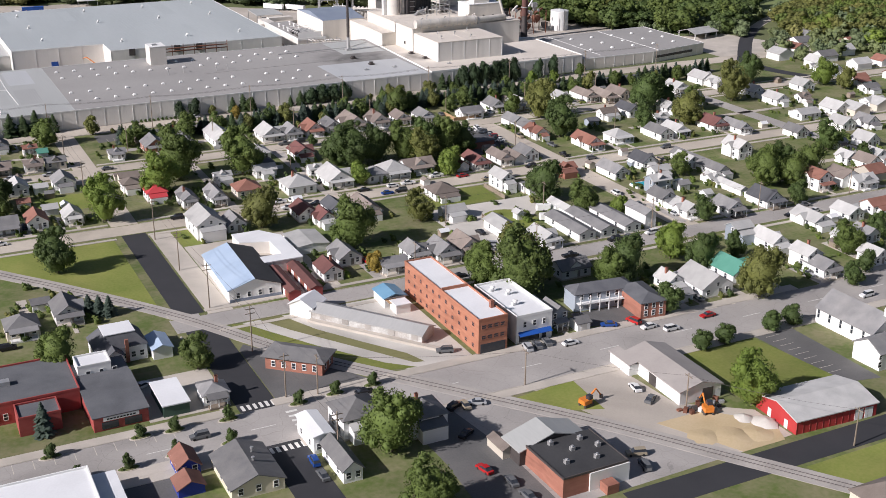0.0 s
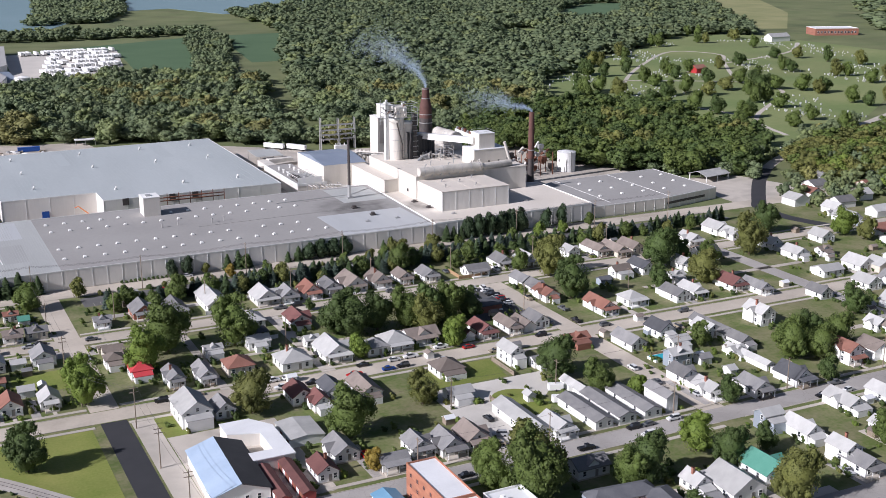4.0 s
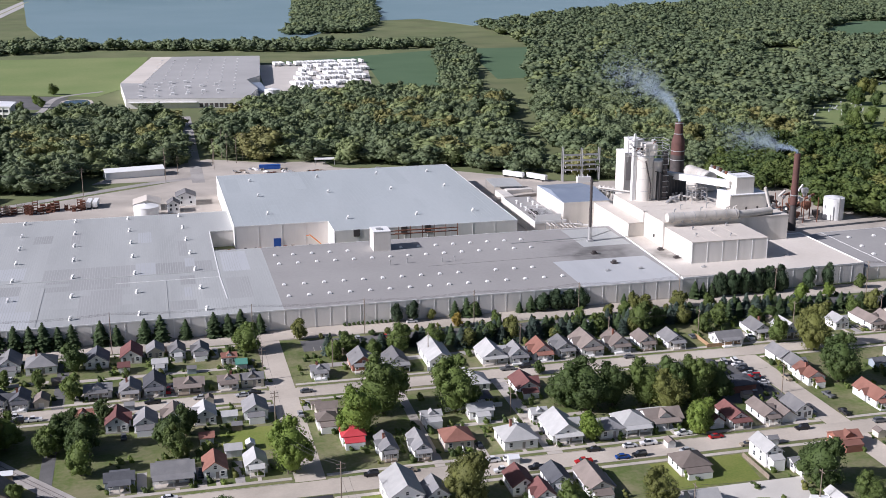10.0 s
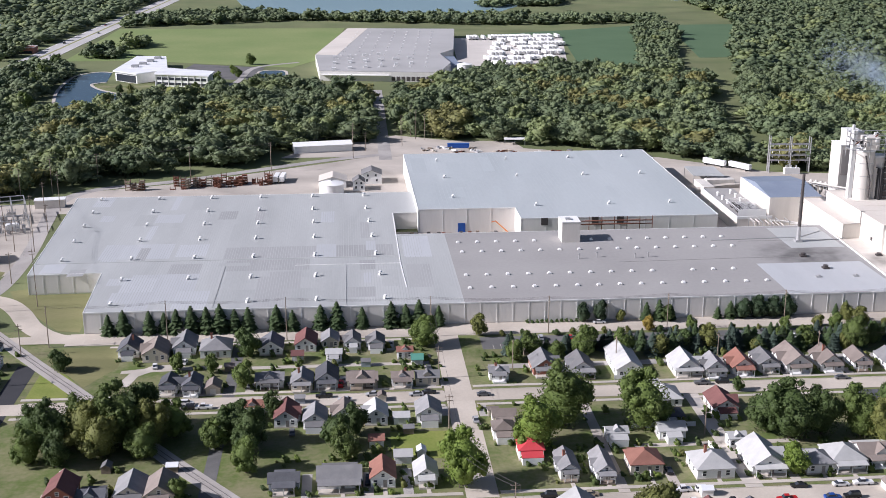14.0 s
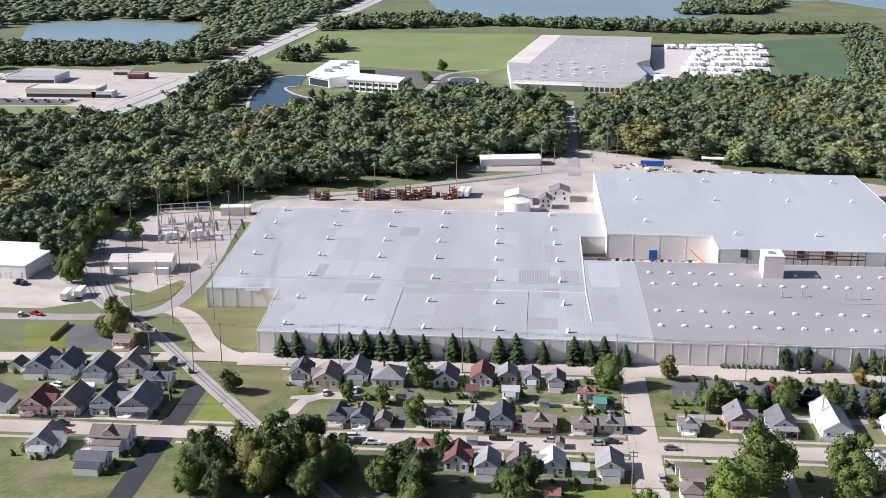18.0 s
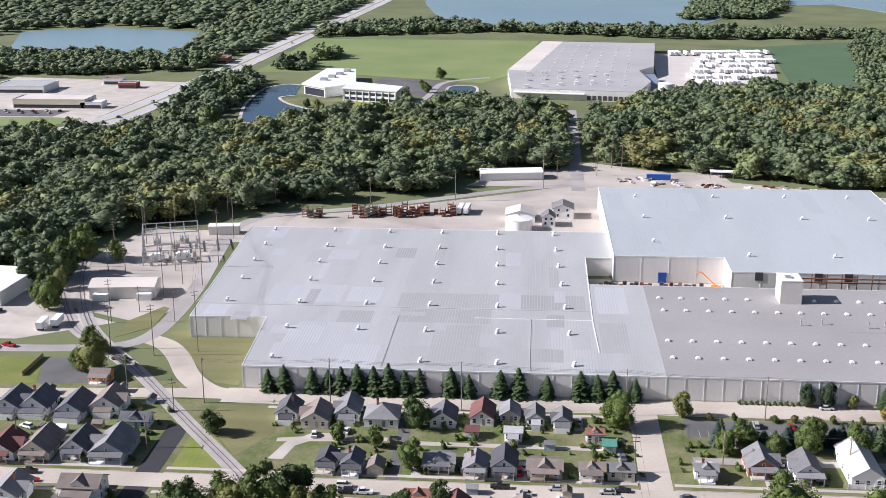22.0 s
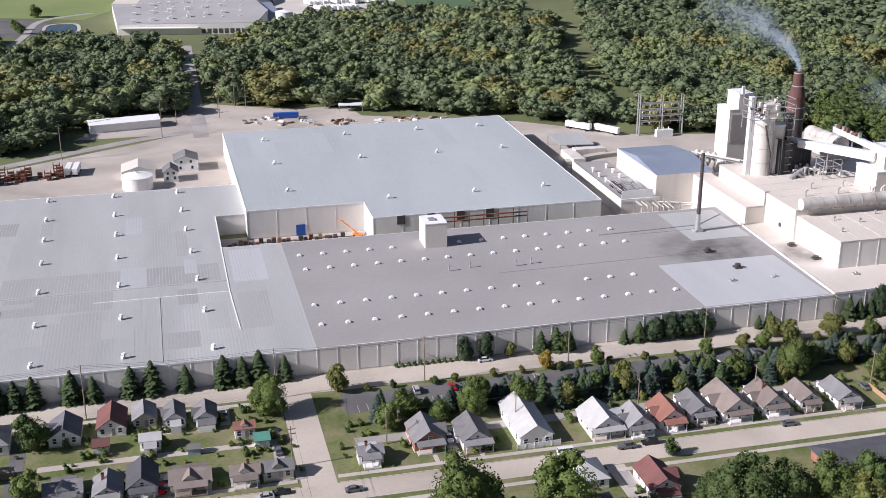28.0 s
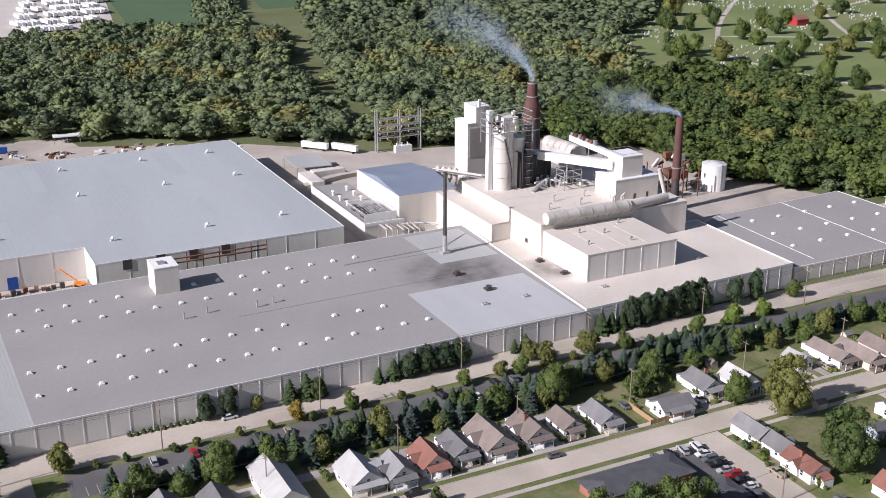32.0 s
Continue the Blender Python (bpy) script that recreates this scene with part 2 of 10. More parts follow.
    brickstack=material("chimney_brick", (0.10, 0.048, 0.042), (0.155, 0.075, 0.06), 0.85, 0.2, 4.0, dirt=0.3),
    rustwhite=material("patched_white_roof", (0.60, 0.60, 0.58), (0.40, 0.37, 0.34), 0.8, 0.25, 2.0, spread=0.35, dirt=0.2),
    paleblue=material("pale_blue_metal_roof", (0.36, 0.46, 0.60), (0.43, 0.53, 0.66), 0.5, 0.2, 2.0, dirt=0.1),
    shingleslatedark=material("slate_dark_roof", (0.10, 0.105, 0.115), (0.14, 0.145, 0.155), 0.85, 0.2, 3.0, dirt=0.2),
    taupe=material("taupe_metal_roof", (0.34, 0.31, 0.29), (0.39, 0.36, 0.335), 0.6, 0.2, 2.0, dirt=0.1),
    creamwall=material("cream_siding", (0.66, 0.60, 0.46), (0.72, 0.66, 0.52), 0.65, 0.3, 4.0, stretch=(0.3, 0.3, 6)),
    greenwall=material("dark_green_wall", (0.05, 0.10, 0.075), None, 0.7, 0.3, 3.0),
    cemetery=material("cemetery_grass", (0.14, 0.195, 0.06), (0.22, 0.245, 0.095), 0.95, 0.012, 0.3, spread=0.4, dirt=0.2),
    meadow=material("meadow_grass", (0.15, 0.21, 0.06), (0.21, 0.25, 0.09), 0.95, 0.012, 0.3, spread=0.4),
    crop=material("crop_rows", (0.06, 0.115, 0.05), (0.08, 0.14, 0.065), 0.95, 0.02, 0.5),
    drygrass=material("dry_grass", (0.20, 0.215, 0.085), (0.29, 0.28, 0.13), 0.95, 0.02, 0.5, spread=0.4),
    highway=material("highway_concrete", (0.42, 0.405, 0.385), (0.52, 0.505, 0.485), 0.9, 0.05, 1.0, stretch=(1, 0.15, 1), dirt=0.1),
    trailerlot=material("bright_concrete", (0.50, 0.465, 0.42), (0.60, 0.56, 0.51), 0.9, 0.03, 0.8),
    smoke=material("smoke_flecks", (0.42, 0.53, 0.68), (0.50, 0.60, 0.74), 1.0, 0.1, 1.0),
    bluegrey=material("blue_grey_sheet_roof", (0.20, 0.24, 0.31), (0.26, 0.30, 0.37), 0.5, 0.1, 2.0),
    pool=material("pool_water", (0.05, 0.45, 0.55), None, 0.1, 0.5, 2.0),
)


def soot(m, centre, reach):
    """A sooty stain that spreads unevenly round roof exhausts."""
    n, l = m.node_tree.nodes, m.node_tree.links
    bsdf = n["Principled BSDF"]
    src = bsdf.inputs["Base Color"].links[0].from_socket
    co, dist, fall, nz, mul, inv, mix = n.new("ShaderNodeTexCoord"), n.new("ShaderNodeVectorMath"), n.new("ShaderNodeMapRange"), n.new("ShaderNodeTexNoise"), n.new("ShaderNodeMath"), n.new("ShaderNodeMapRange"), n.new("ShaderNodeMix")
    dist.operation, mul.operation = "DISTANCE", "MULTIPLY"
    dist.inputs[1].default_value = centre
    fall.inputs[1].default_value, fall.inputs[2].default_value, fall.inputs[3].default_value, fall.inputs[4].default_value = 3.0, reach, 1.0, 0.0
    nz.inputs["Scale"].default_value, nz.inputs["Detail"].default_value = 0.13, 6
    l.new(co.outputs["Object"], dist.inputs[0]), l.new(co.outputs["Object"], nz.inputs[0])
    l.new(dist.outputs["Value"], fall.inputs[0]), l.new(fall.outputs[0], mul.inputs[0]), l.new(nz.outputs[0], mul.inputs[1])
    inv.inputs[1].default_value, inv.inputs[2].default_value, inv.inputs[3].default_value, inv.inputs[4].default_value = 0.12, 0.5, 1.0, 0.42
    l.new(mul.outputs[0], inv.inputs[0])
    mix.data_type, mix.blend_type = "RGBA", "MULTIPLY"
    mix.inputs[0].default_value = 1.0
    l.new(src, mix.inputs[6]), l.new(inv.outputs[0], mix.inputs[7])
    l.new(mix.outputs[2], bsdf.inputs["Base Color"])
    return m


M["sootcream"] = soot(material("sooty_cream_roof", (0.60, 0.545, 0.475), (0.70, 0.65, 0.585), 0.8, 0.03, 0.9, dirt=0.22), (10.5, 38, 8.6), 17)
M["sootroof"] = soot(material("sooty_grey_membrane_roof", (0.30, 0.29, 0.28), (0.36, 0.35, 0.335), 0.85, 0.02, 0.7, dirt=0.14), (152, 50, 8.45), 30)


def leaf(name, colour, colour2, vary=0.15, through=0.2):
    """Leaf clumps: patches the size of a crown, a shade for each clump, and some light through the leaves."""
    m = material(name, colour, colour2, 0.75, 0.07, 0.5, vary=vary, spread=0.4)
    n, l = m.node_tree.nodes, m.node_tree.links
    bsdf = n["Principled BSDF"]
    geo, mr, mul = n.new("ShaderNodeNewGeometry"), n.new("ShaderNodeMapRange"), n.new("ShaderNodeMix")
    mr.inputs[3].default_value, mr.inputs[4].default_value = 0.82, 1.18
    l.new(geo.outputs["Random Per Island"], mr.inputs[0])
    mul.data_type, mul.blend_type = "RGBA", "MULTIPLY"
    mul.inputs[0].default_value = 1.0
    src = bsdf.inputs["Base Color"].links[0].from_socket
    l.new(src, mul.inputs[6]), l.new(mr.outputs[0], mul.inputs[7])
    l.new(mul.outputs[2], bsdf.inputs["Base Color"])
    tr, mixs = n.new("ShaderNodeBsdfTranslucent"), n.new("ShaderNodeMixShader")
    mixs.inputs[0].default_value = through
    l.new(mul.outputs[2], tr.inputs[0])
    l.new(bsdf.outputs[0], mixs.inputs[1]), l.new(tr.outputs[0], mixs.inputs[2])
    l.new(mixs.outputs[0], n["Material Output"].inputs[0])
    return m


M.update(
    leaf_green=leaf("green_leaves", (0.072, 0.112, 0.02), (0.135, 0.175, 0.036)),
    leaf_dark=leaf("dark_green_leaves", (0.045, 0.078, 0.016), (0.085, 0.122, 0.028)),
    leaf_bright=leaf("bright_green_leaves", (0.11, 0.17, 0.02), (0.18, 0.235, 0.04)),
    leaf_olive=leaf("olive_leaves", (0.105, 0.122, 0.026), (0.18, 0.182, 0.045)),
    leaf_gold=leaf("golden_leaves", (0.26, 0.19, 0.025), (0.34, 0.25, 0.04)),
    # woodland greens are lightened and blued: some distance haze put into the colour
    wood_green=leaf("hazed_woodland_leaves", (0.118, 0.152, 0.058), (0.188, 0.222, 0.086), through=0.1),
    wood_dark=leaf("hazed_dark_woodland_leaves", (0.09, 0.125, 0.058), (0.145, 0.18, 0.082), through=0.1),
    wood_deep=leaf("hazed_deep_woodland_leaves", (0.062, 0.092, 0.042), (0.105, 0.136, 0.062), through=0.1),
    wood_olive=leaf("hazed_olive_woodland_leaves", (0.158, 0.162, 0.05), (0.235, 0.228, 0.074), through=0.1),
    needle=leaf("dark_needles", (0.05, 0.085, 0.03), (0.095, 0.135, 0.052)),
    needle_dark=leaf("deep_green_needles", (0.022, 0.045, 0.016), (0.045, 0.075, 0.028)),
    spruce=leaf("blue_grey_needles", (0.05, 0.078, 0.058), (0.088, 0.12, 0.092)),
)


# ---- mesh helpers ----
def mesh(name, verts, faces, mat, smooth=False):
    me = bpy.data.meshes.new(name)
    me.from_pydata(verts, [], faces)
    for m in (mat if isinstance(mat, (list, tuple)) else [mat]):
        me.materials.append(M[m] if isinstance(m, str) else m)
    if smooth:
        for p in me.polygons:
            p.use_smooth = len(p.vertices) == 4
    me.update()
    return me


def thing(name, at, rz, label, category, group="", kind=""):
    """An empty at the base of a thing, which parents its parts."""
    e = new(name)
    e.matrix_basis = pose(at[0], at[1], at[2] if len(at) > 2 else 0, 0, 0, rz)
    return tagged(e, label, category, group, kind)


def part(name, me, parent, label="", at=(0, 0, 0), rz=0, kind=""):
    ob = new(name, me)
    ob.parent = parent
    ob.matrix_basis = pose(*at, 0, 0, rz)
    return tagged(ob, label, kind=kind)


class Build:
    """Collects faces of several plain solids into one mesh."""

    def __init__(self):
        self.v, self.f = [], []

    def add(self, verts, faces):
        n = len(self.v)
        self.v += [tuple(p) for p in verts]
        self.f += [tuple(i + n for i in f) for f in faces]
        return self

    def box(self, x0, y0, z0, x1, y1, z1, chamfer=0.0):
        if chamfer:
            c = chamfer
            self.prism([(x0 + c, y0), (x1 - c, y0), (x1, y0 + c), (x1, y1 - c), (x1 - c, y1), (x0 + c, y1), (x0, y1 - c), (x0, y0 + c)], z0, z1)
            return self
        p = [(x, y, z) for z in (z0, z1) for x, y in ((x0, y0), (x1, y0), (x1, y1), (x0, y1))]
        return self.add(p, [(3, 2, 1, 0), (4, 5, 6, 7), (0, 1, 5, 4), (1, 2, 6, 5), (2, 3, 7, 6), (3, 0, 4, 7)])

    def prism(self, outline, z0, z1):
        k = len(outline)
        p = [(x, y, z) for z in (z0, z1) for x, y in outline]
        return self.add(p, [tuple(reversed(range(k))), tuple(range(k, 2 * k))] + [(i, (i + 1) % k, (i + 1) % k + k, i + k) for i in range(k)])

    def tube(self, p0, p1, r0, r1=None, k=8):
        r1 = r0 if r1 is None else r1
        a, b = Vector(p0), Vector(p1)
        d = (b - a).normalized()
        s = d.cross(Vector((0, 0, 1)) if abs(d.z) < 0.9 else Vector((1, 0, 0))).normalized()
        u = d.cross(s)
        ring = [(math.cos(2 * math.pi * i / k), math.sin(2 * math.pi * i / k)) for i in range(k)]
        p = [a + (s * c + u * q) * r0 for c, q in ring] + [b + (s * c + u * q) * r1 for c, q in ring]
        return self.add(p, [(i, (i + 1) % k, (i + 1) % k + k, i + k) for i in range(k)]).add(p, [tuple(reversed(range(k))), tuple(range(k, 2 * k))])

    def gable(self, x0, y0, x1, y1, z, rise, thick=0.25, over=0.4):
        """A roof with its ridge along y; eaves on the x sides."""
        xm = (x0 + x1) / 2
        a, b = x0 - over, x1 + over
        dz = rise * over / ((x1 - x0) / 2)
        out = [(a, z - dz), (xm, z + rise), (b, z - dz), (b, z - dz + thick), (xm, z + rise + thick), (a, z - dz + thick)]
        p = [(x, y, zz) for y in (y0 - over, y1 + over) for x, zz in out]
        return self.add(p, [(0, 1, 4, 5), (1, 2, 3, 4), (11, 10, 7, 6), (10, 9, 8, 7)] + [(0, 6, 7, 1), (1, 7, 8, 2), (2, 8, 9, 3), (3, 9, 10, 4), (4, 10, 11, 5), (5, 11, 6, 0)])

    def hip(self, x0, y0, x1, y1, z, rise, thick=0.2, over=0.4):
        a, b, c, d = x0 - over, y0 - over, x1 + over, y1 + over
        h = min(c - a, d - b) / 2
        if d - b >= c - a:
            r0, r1 = ((a + c) / 2, b + h * 0.85), ((a + c) / 2, d - h * 0.85)
        else:
            r0, r1 = (a + h * 0.85, (b + d) / 2), (c - h * 0.85, (b + d) / 2)
        p = [(a, b, z), (c, b, z), (c, d, z), (a, d, z), (a, b, z + thick), (c, b, z + thick), (c, d, z + thick), (a, d, z + thick), (*r0, z + rise), (*r1, z + rise)]
        top = [(4, 5, 8), (5, 6, 9, 8), (6, 7, 9), (7, 4, 8, 9)] if d - b >= c - a else [(4, 5, 9, 8), (5, 6, 9), (6, 7, 8, 9), (7, 4, 8)]
        return self.add(p, [(3, 2, 1, 0), (0, 1, 5, 4), (1, 2, 6, 5), (2, 3, 7, 6), (3, 0, 4, 7)] + top)

    def house(self, x0, y0, x1, y1, z0, z1, rise):
        """Walls that rise into gables on the y sides."""
        xm = (x0 + x1) / 2
        p = [(x0, y0, z0), (x1, y0, z0), (x1, y0, z1), (xm, y0, z1 + rise), (x0, y0, z1), (x0, y1, z0), (x1, y1, z0), (x1, y1, z1), (xm, y1, z1 + rise), (x0, y1, z1)]
        return self.add(p, [(0, 1, 2, 3, 4), (9, 8, 7, 6, 5), (1, 6, 7, 2), (5, 0, 4, 9), (4, 3, 8, 9), (3, 2, 7, 8), (5, 6, 1, 0)])

    def mesh(self, name, mat, smooth=False):
        return mesh(name, self.v, self.f, mat, smooth)


def slab(name, x0, y0, x1, y1, z0, z1, mat, label="", category="", kind="structure", parent=None):
    b = Build().box(0, 0, 0, x1 - x0, y1 - y0, z1 - z0)
    ob = new(name, b.mesh(name, mat))
    ob.matrix_basis = pose(x0, y0, z0)
    return tagged(ob, label, category, kind=kind)


def flat(name, outline, z, mat, label="", category="", kind="structure", thick=0.3):
    """A level sheet of any outline, with a rim down into the ground."""
    ob = new(name, Build().prism(outline, z - thick, z).mesh(name, mat))
    return tagged(ob, label, category, kind=kind)


def ribbon(name, points, width, z, mat, label="", category="", kind="structure", thick=0.3):
    """A band along a line of points."""
    left, right = [], []
    for i, (x, y) in enumerate(points):
        a, b = points[max(i - 1, 0)], points[min(i + 1, len(points) - 1)]
        dx, dy = b[0] - a[0], b[1] - a[1]
        n = math.hypot(dx, dy)
        w = width / 2
        left.append((x - dy / n * w, y + dx / n * w)), right.append((x + dy / n * w, y - dx / n * w))
    b = Build()
    for i in range(len(points) - 1):
        q = [right[i], right[i + 1], left[i + 1], left[i]]
        b.prism(q, z - thick, z)
    return tagged(new(name, b.mesh(name, mat)), label, category, kind=kind)


def curve_points(points, steps=6):
    """A smooth line through the points."""
    out = []
    pts = [Vector((x, y)) for x, y in points]
    for i in range(len(pts) - 1):
        p0, p1, p2, p3 = pts[max(i - 1, 0)], pts[i], pts[i + 1], pts[min(i + 2, len(pts) - 1)]
        for s in range(steps):
            t = s / steps
            v = 0.5 * (2 * p1 + (p2 - p0) * t + (2 * p0 - 5 * p1 + 4 * p2 - p3) * t * t + (3 * p1 - p0 - 3 * p2 + p3) * t ** 3)
            out.append((v.x, v.y))
    out.append((pts[-1].x, pts[-1].y))
    return out


# ---- ground, water, roads ----
def big_ground():
    me = mesh("ground", [(-4200, -1500, 0), (4200, -1500, 0), (4200, 4800, 0), (-4200, 4800, 0)], [(0, 1, 2, 3)], "grass")
    return tagged(new("ground", me), "mown grass and rough ground reaching the horizon", "ground", kind="structure")


big_ground()
flat("ground_town", [(-420, -460), (470, -460), (470, -13.5), (-150, -13.5), (-165, 4), (-420, 4)], 0.02, "yard", "worn grass yards and bare lots between the houses", "yard")
ROAD_Y = [(-6.0, 12.0, -147, 900), (-66.5, 8.4, -420, 700), (-139.0, 9.0, -420, 700), (-222.5, 9.0, -14, 700), (-285.5, 17.0, -420, 700)]
for i, (y, w, x0, x1) in enumerate(ROAD_Y):
    slab("road_%d" % (i + 1), x0, y - w / 2, x1, y + w / 2, -0.3, 0.06, "asphalt" if i > 2 else "tanroad", "pale worn asphalt street with patched cracks", "road")
CROSS = [(-8.3, 9.0, -134, -11, "tanroad"), (-7.5, 8.0, -216, -144, "newasphalt"), (-7.0, 9.5, -277, -227, "newasphalt"), (-7.5, 9.5, -420, -293, "newasphalt"), (165, 9.0, -218, -71, "tanroad"),
         (-83.5, 4.0, -133, -13, "carpark"), (67.3, 5.0, -134, -71, "concrete"), (30.8, 3.2, -134, -71, "gravel"), (-155, 7.0, -120, -30, "newasphalt"), (285, 8.0, -218, -71, "asphalt"), (-7.5, 4.5, -227, -216, "asphalt")]
for i, (x, w, y0, y1, m) in enumerate(CROSS):
    slab("road_%d" % (i + 6), x - w / 2, y0, x + w / 2, y1, -0.3, 0.05, m, "narrow side street between the house lots", "road")


def pavement(y, x0, x1, w=1.6):
    slab("pavement", x0, y - w / 2, x1, y + w / 2, -0.3, 0.16, "concrete", "pale concrete pavement beside the street", "pavement")


def kerb(y, x0, x1):
    slab("kerb", x0, y - 0.12, x1, y + 0.12, -0.3, 0.17, "concrete", "low concrete kerb along the street edge", "kerb")


GAPS = [-160, -150, -13.5, -3.2, 160, 170, 280, 290]
for y, w, x0, x1 in ROAD_Y[1:]:
    edges = [max(x0, -330)] + [g for g in GAPS if max(x0, -330) < g < min(x1, 430)] + [min(x1, 430)]
    inside = [(a, b) for a, b in zip(edges, edges[1:]) if (a, b) not in ((-160, -150), (-13.5, -3.2), (160, 170), (280, 290))]
    for a, b in inside:
        for s in (-1, 1):
            kerb(y + s * (w / 2 + 0.12), a, b)
            pavement(y + s * (w / 2 + (3.0 if y > -280 else 1.9)), a, b, 1.6 if y > -280 else 3.2)
for a, b in ((-140, -13.5), (-3.2, 330)):
    kerb(0.15, a, b), kerb(-12.15, a, b)
slab("pavement", -130, -15.4, -13.5, -13.8, -0.3, 0.14, "concrete", "pale concrete pavement beside the street", "pavement")
for i in range(11):
    for y, w, x0, x1 in (ROAD_Y[4],):
        slab("lane_mark", -60 + i * 24, y - 0.1, -54 + i * 24, y + 0.1, 0.06, 0.066, "paint", "worn white lane dash on the street", "lane mark")
for k in range(6):
    slab("crosswalk_bar", -11 + k * 1.5, -276.2, -10.2 + k * 1.5, -273.6, 0.05, 0.07, "paint", "white painted crossing bar", "crossing bar")
    slab("crosswalk_bar", -2.0, -292.5 + k * 2.2, 0.8, -291.6 + k * 2.2, 0.06, 0.07, "paint", "white painted crossing bar", "crossing bar")
    slab("crosswalk_bar", -11 + k * 1.5, -297.6, -10.2 + k * 1.5, -295.2, 0.05, 0.07, "paint", "white painted crossing bar", "crossing bar")

slab("pavement_south", -110, -294.6, -14.0, -290.4, -0.2, 0.15, "concrete", "wide concrete pavement before the corner houses", "pavement")
for y in (-1.3, -10.7, -5.9, -6.15):
    for a, b in ((-138, -14), (-3, 330)):
        slab("edge_line", a, y - 0.06, b, y + 0.06, 0.06, 0.066, "wornpaint", "worn pale line painted along the street", "road line")
for k in range(21):
    slab("bay_line", 8 + k * 2.75, -27, 8.12 + k * 2.75, -22.4, 0.03, 0.046, "wornpaint", "worn parking bay line", "bay line")
for k in range(16):
    slab("bay_line", -90 + k * 4.4, -281.2, -89.85 + k * 4.4, -277.2, 0.055, 0.067, "wornpaint", "worn parking bay line", "bay line")
for k in range(9):
    slab("bay_line", 128.5, -299 - k * 2.9, 133, -298.88 - k * 2.9, 0.04, 0.056, "wornpaint", "worn parking bay line", "bay line")
# lots, lawns and yards
flat("yard_woodedge", [(-30, 298), (0, 298), (42, 328), (70, 318), (66, 340), (26, 346), (-11, 366), (-30, 352)], 0.052, "gravel", "dusty bare yard at the wood's edge", "yard")
flat("lawn_corner", [(-110, -146), (-14.5, -146), (-14.5, -208), (-52, -163), (-110, -120.5 - 40)], 0.05, "lawn", "open mown lawn on a street corner", "lawn")
flat("lot_blue", [(-2.8, -146), (4, -146), (4.5, -218), (-2.8, -218)], 0.045, "concrete", "bare concrete parking strip", "lot")
flat("lawn_small", [(4, -146), (13, -146), (13, -163), (4, -163)], 0.04, "lawn", "small green lawn", "lawn")
flat("lot_storage", [(4.5, -163), (38, -163), (38, -216), (4.5, -216)], 0.035, "concrete", "concrete yard between storage sheds", "lot")
flat("lot_gravel", [(89, -166), (133, -166), (128, -180), (112, -196), (104, -217), (89, -217)], 0.045, "whitegravel", "pale gravel lot behind houses", "lot")
flat("lawn_round", [(113 + 9.5 * math.cos(a * 0.3), -186 + 11 * math.sin(a * 0.3)) for a in range(21)], 0.06, "lawn", "round dark green lawn", "lawn")
flat("lawn_two", [(92, -148), (122, -148), (120, -165), (92, -165)], 0.05, "lawn", "open green lawn beside a white house", "lawn")
flat("lawn_three", [(-32, -92), (-13.5, -92), (-13.5, -110), (-32, -110)], 0.05, "lawn", "bright green back lawn", "lawn")
flat("lot_motel", [(148, -74), (160, -74), (160, -112), (134, -112), (134, -106), (148, -94)], 0.045, "carpark", "dark asphalt car park", "lot")
flat("lot_shed", [(0, -241), (16, -262), (24, -276.5), (-2.0, -276.5), (-2.0, -244)], 0.045, "carpark", "patched asphalt apron round a small depot", "lot")
flat("lot_long", [(4, -228), (52, -228), (52, -276), (36, -276.3), (14, -248)], 0.04, "whitegravel", "pale gravel yard beside a long shed", "lot")
flat("verge_rail", [(9.6, -223.3), (15.5, -228.3), (21, -240.6), (29.1, -253.2), (37.1, -264.8), (39.3, -271.3), (36.5, -270.5), (27.1, -256.5), (14.6, -238.2), (8.0, -226.5)], 0.055, "olivegrass", "weedy grass strip beside the shed", "verge")
flat("verge_track", [(1.0, -227.5), (4.5, -229), (8.2, -235.1), (17.4, -250.2), (29.6, -267.3), (36.3, -273.4), (29.2, -271.7), (19.9, -260.0), (9.3, -243.6), (0.5, -234.2)], 0.055, "lawn", "rough grass strip beside the track", "verge")
flat("lot_depot", [(56, -296), (82, -296), (84, -318), (99, -329), (99, -342), (82, -343), (66, -322)], 0.05, "gravel", "pale gravel works yard", "lot")
flat("sand_pile_base", [(74, -324), (88, -324), (99, -336), (96, -343), (84, -343)], 0.08, "sand", "churned yellow sand in a works yard", "sand")
flat("verge_works", [(50, -299), (68, -296.5), (67, -313), (60, -310)], 0.07, "lawn", "small grass triangle beside the track", "verge")
flat("lawn_church", [(98, -296.5), (125, -296.5), (129, -324), (100, -326)], 0.06, "lawn", "large bright lawn beside the sheds", "lawn")
flat("lot_church", [(126, -296.5), (139, -296.5), (139, -330), (129, -328)], 0.05, "carpark", "dark church car park", "lot")
flat("road_black", [(50, -345), (230, -343.5), (230, -352), (50, -353)], 0.055, "newasphalt", "freshly laid black asphalt road", "road")
flat("lawn_south", [(92, -354), (200, -352.5), (200, -420), (110, -400)], 0.05, "lawn", "mown lawn beside a black road", "lawn")
flat("lot_bar", [(24, -296), (48, -296), (62, -318), (80, -343), (50, -344), (24, -344)], 0.045, "asphalt", "worn asphalt lot round a flat-roofed bar", "lot")
flat("lot_bar_west", [(21.5, -297), (34, -298.5), (36.5, -318), (36.5, -344), (20, -344), (22, -318)], 0.05, "carpark", "dark patched asphalt lot beside the bar", "lot")
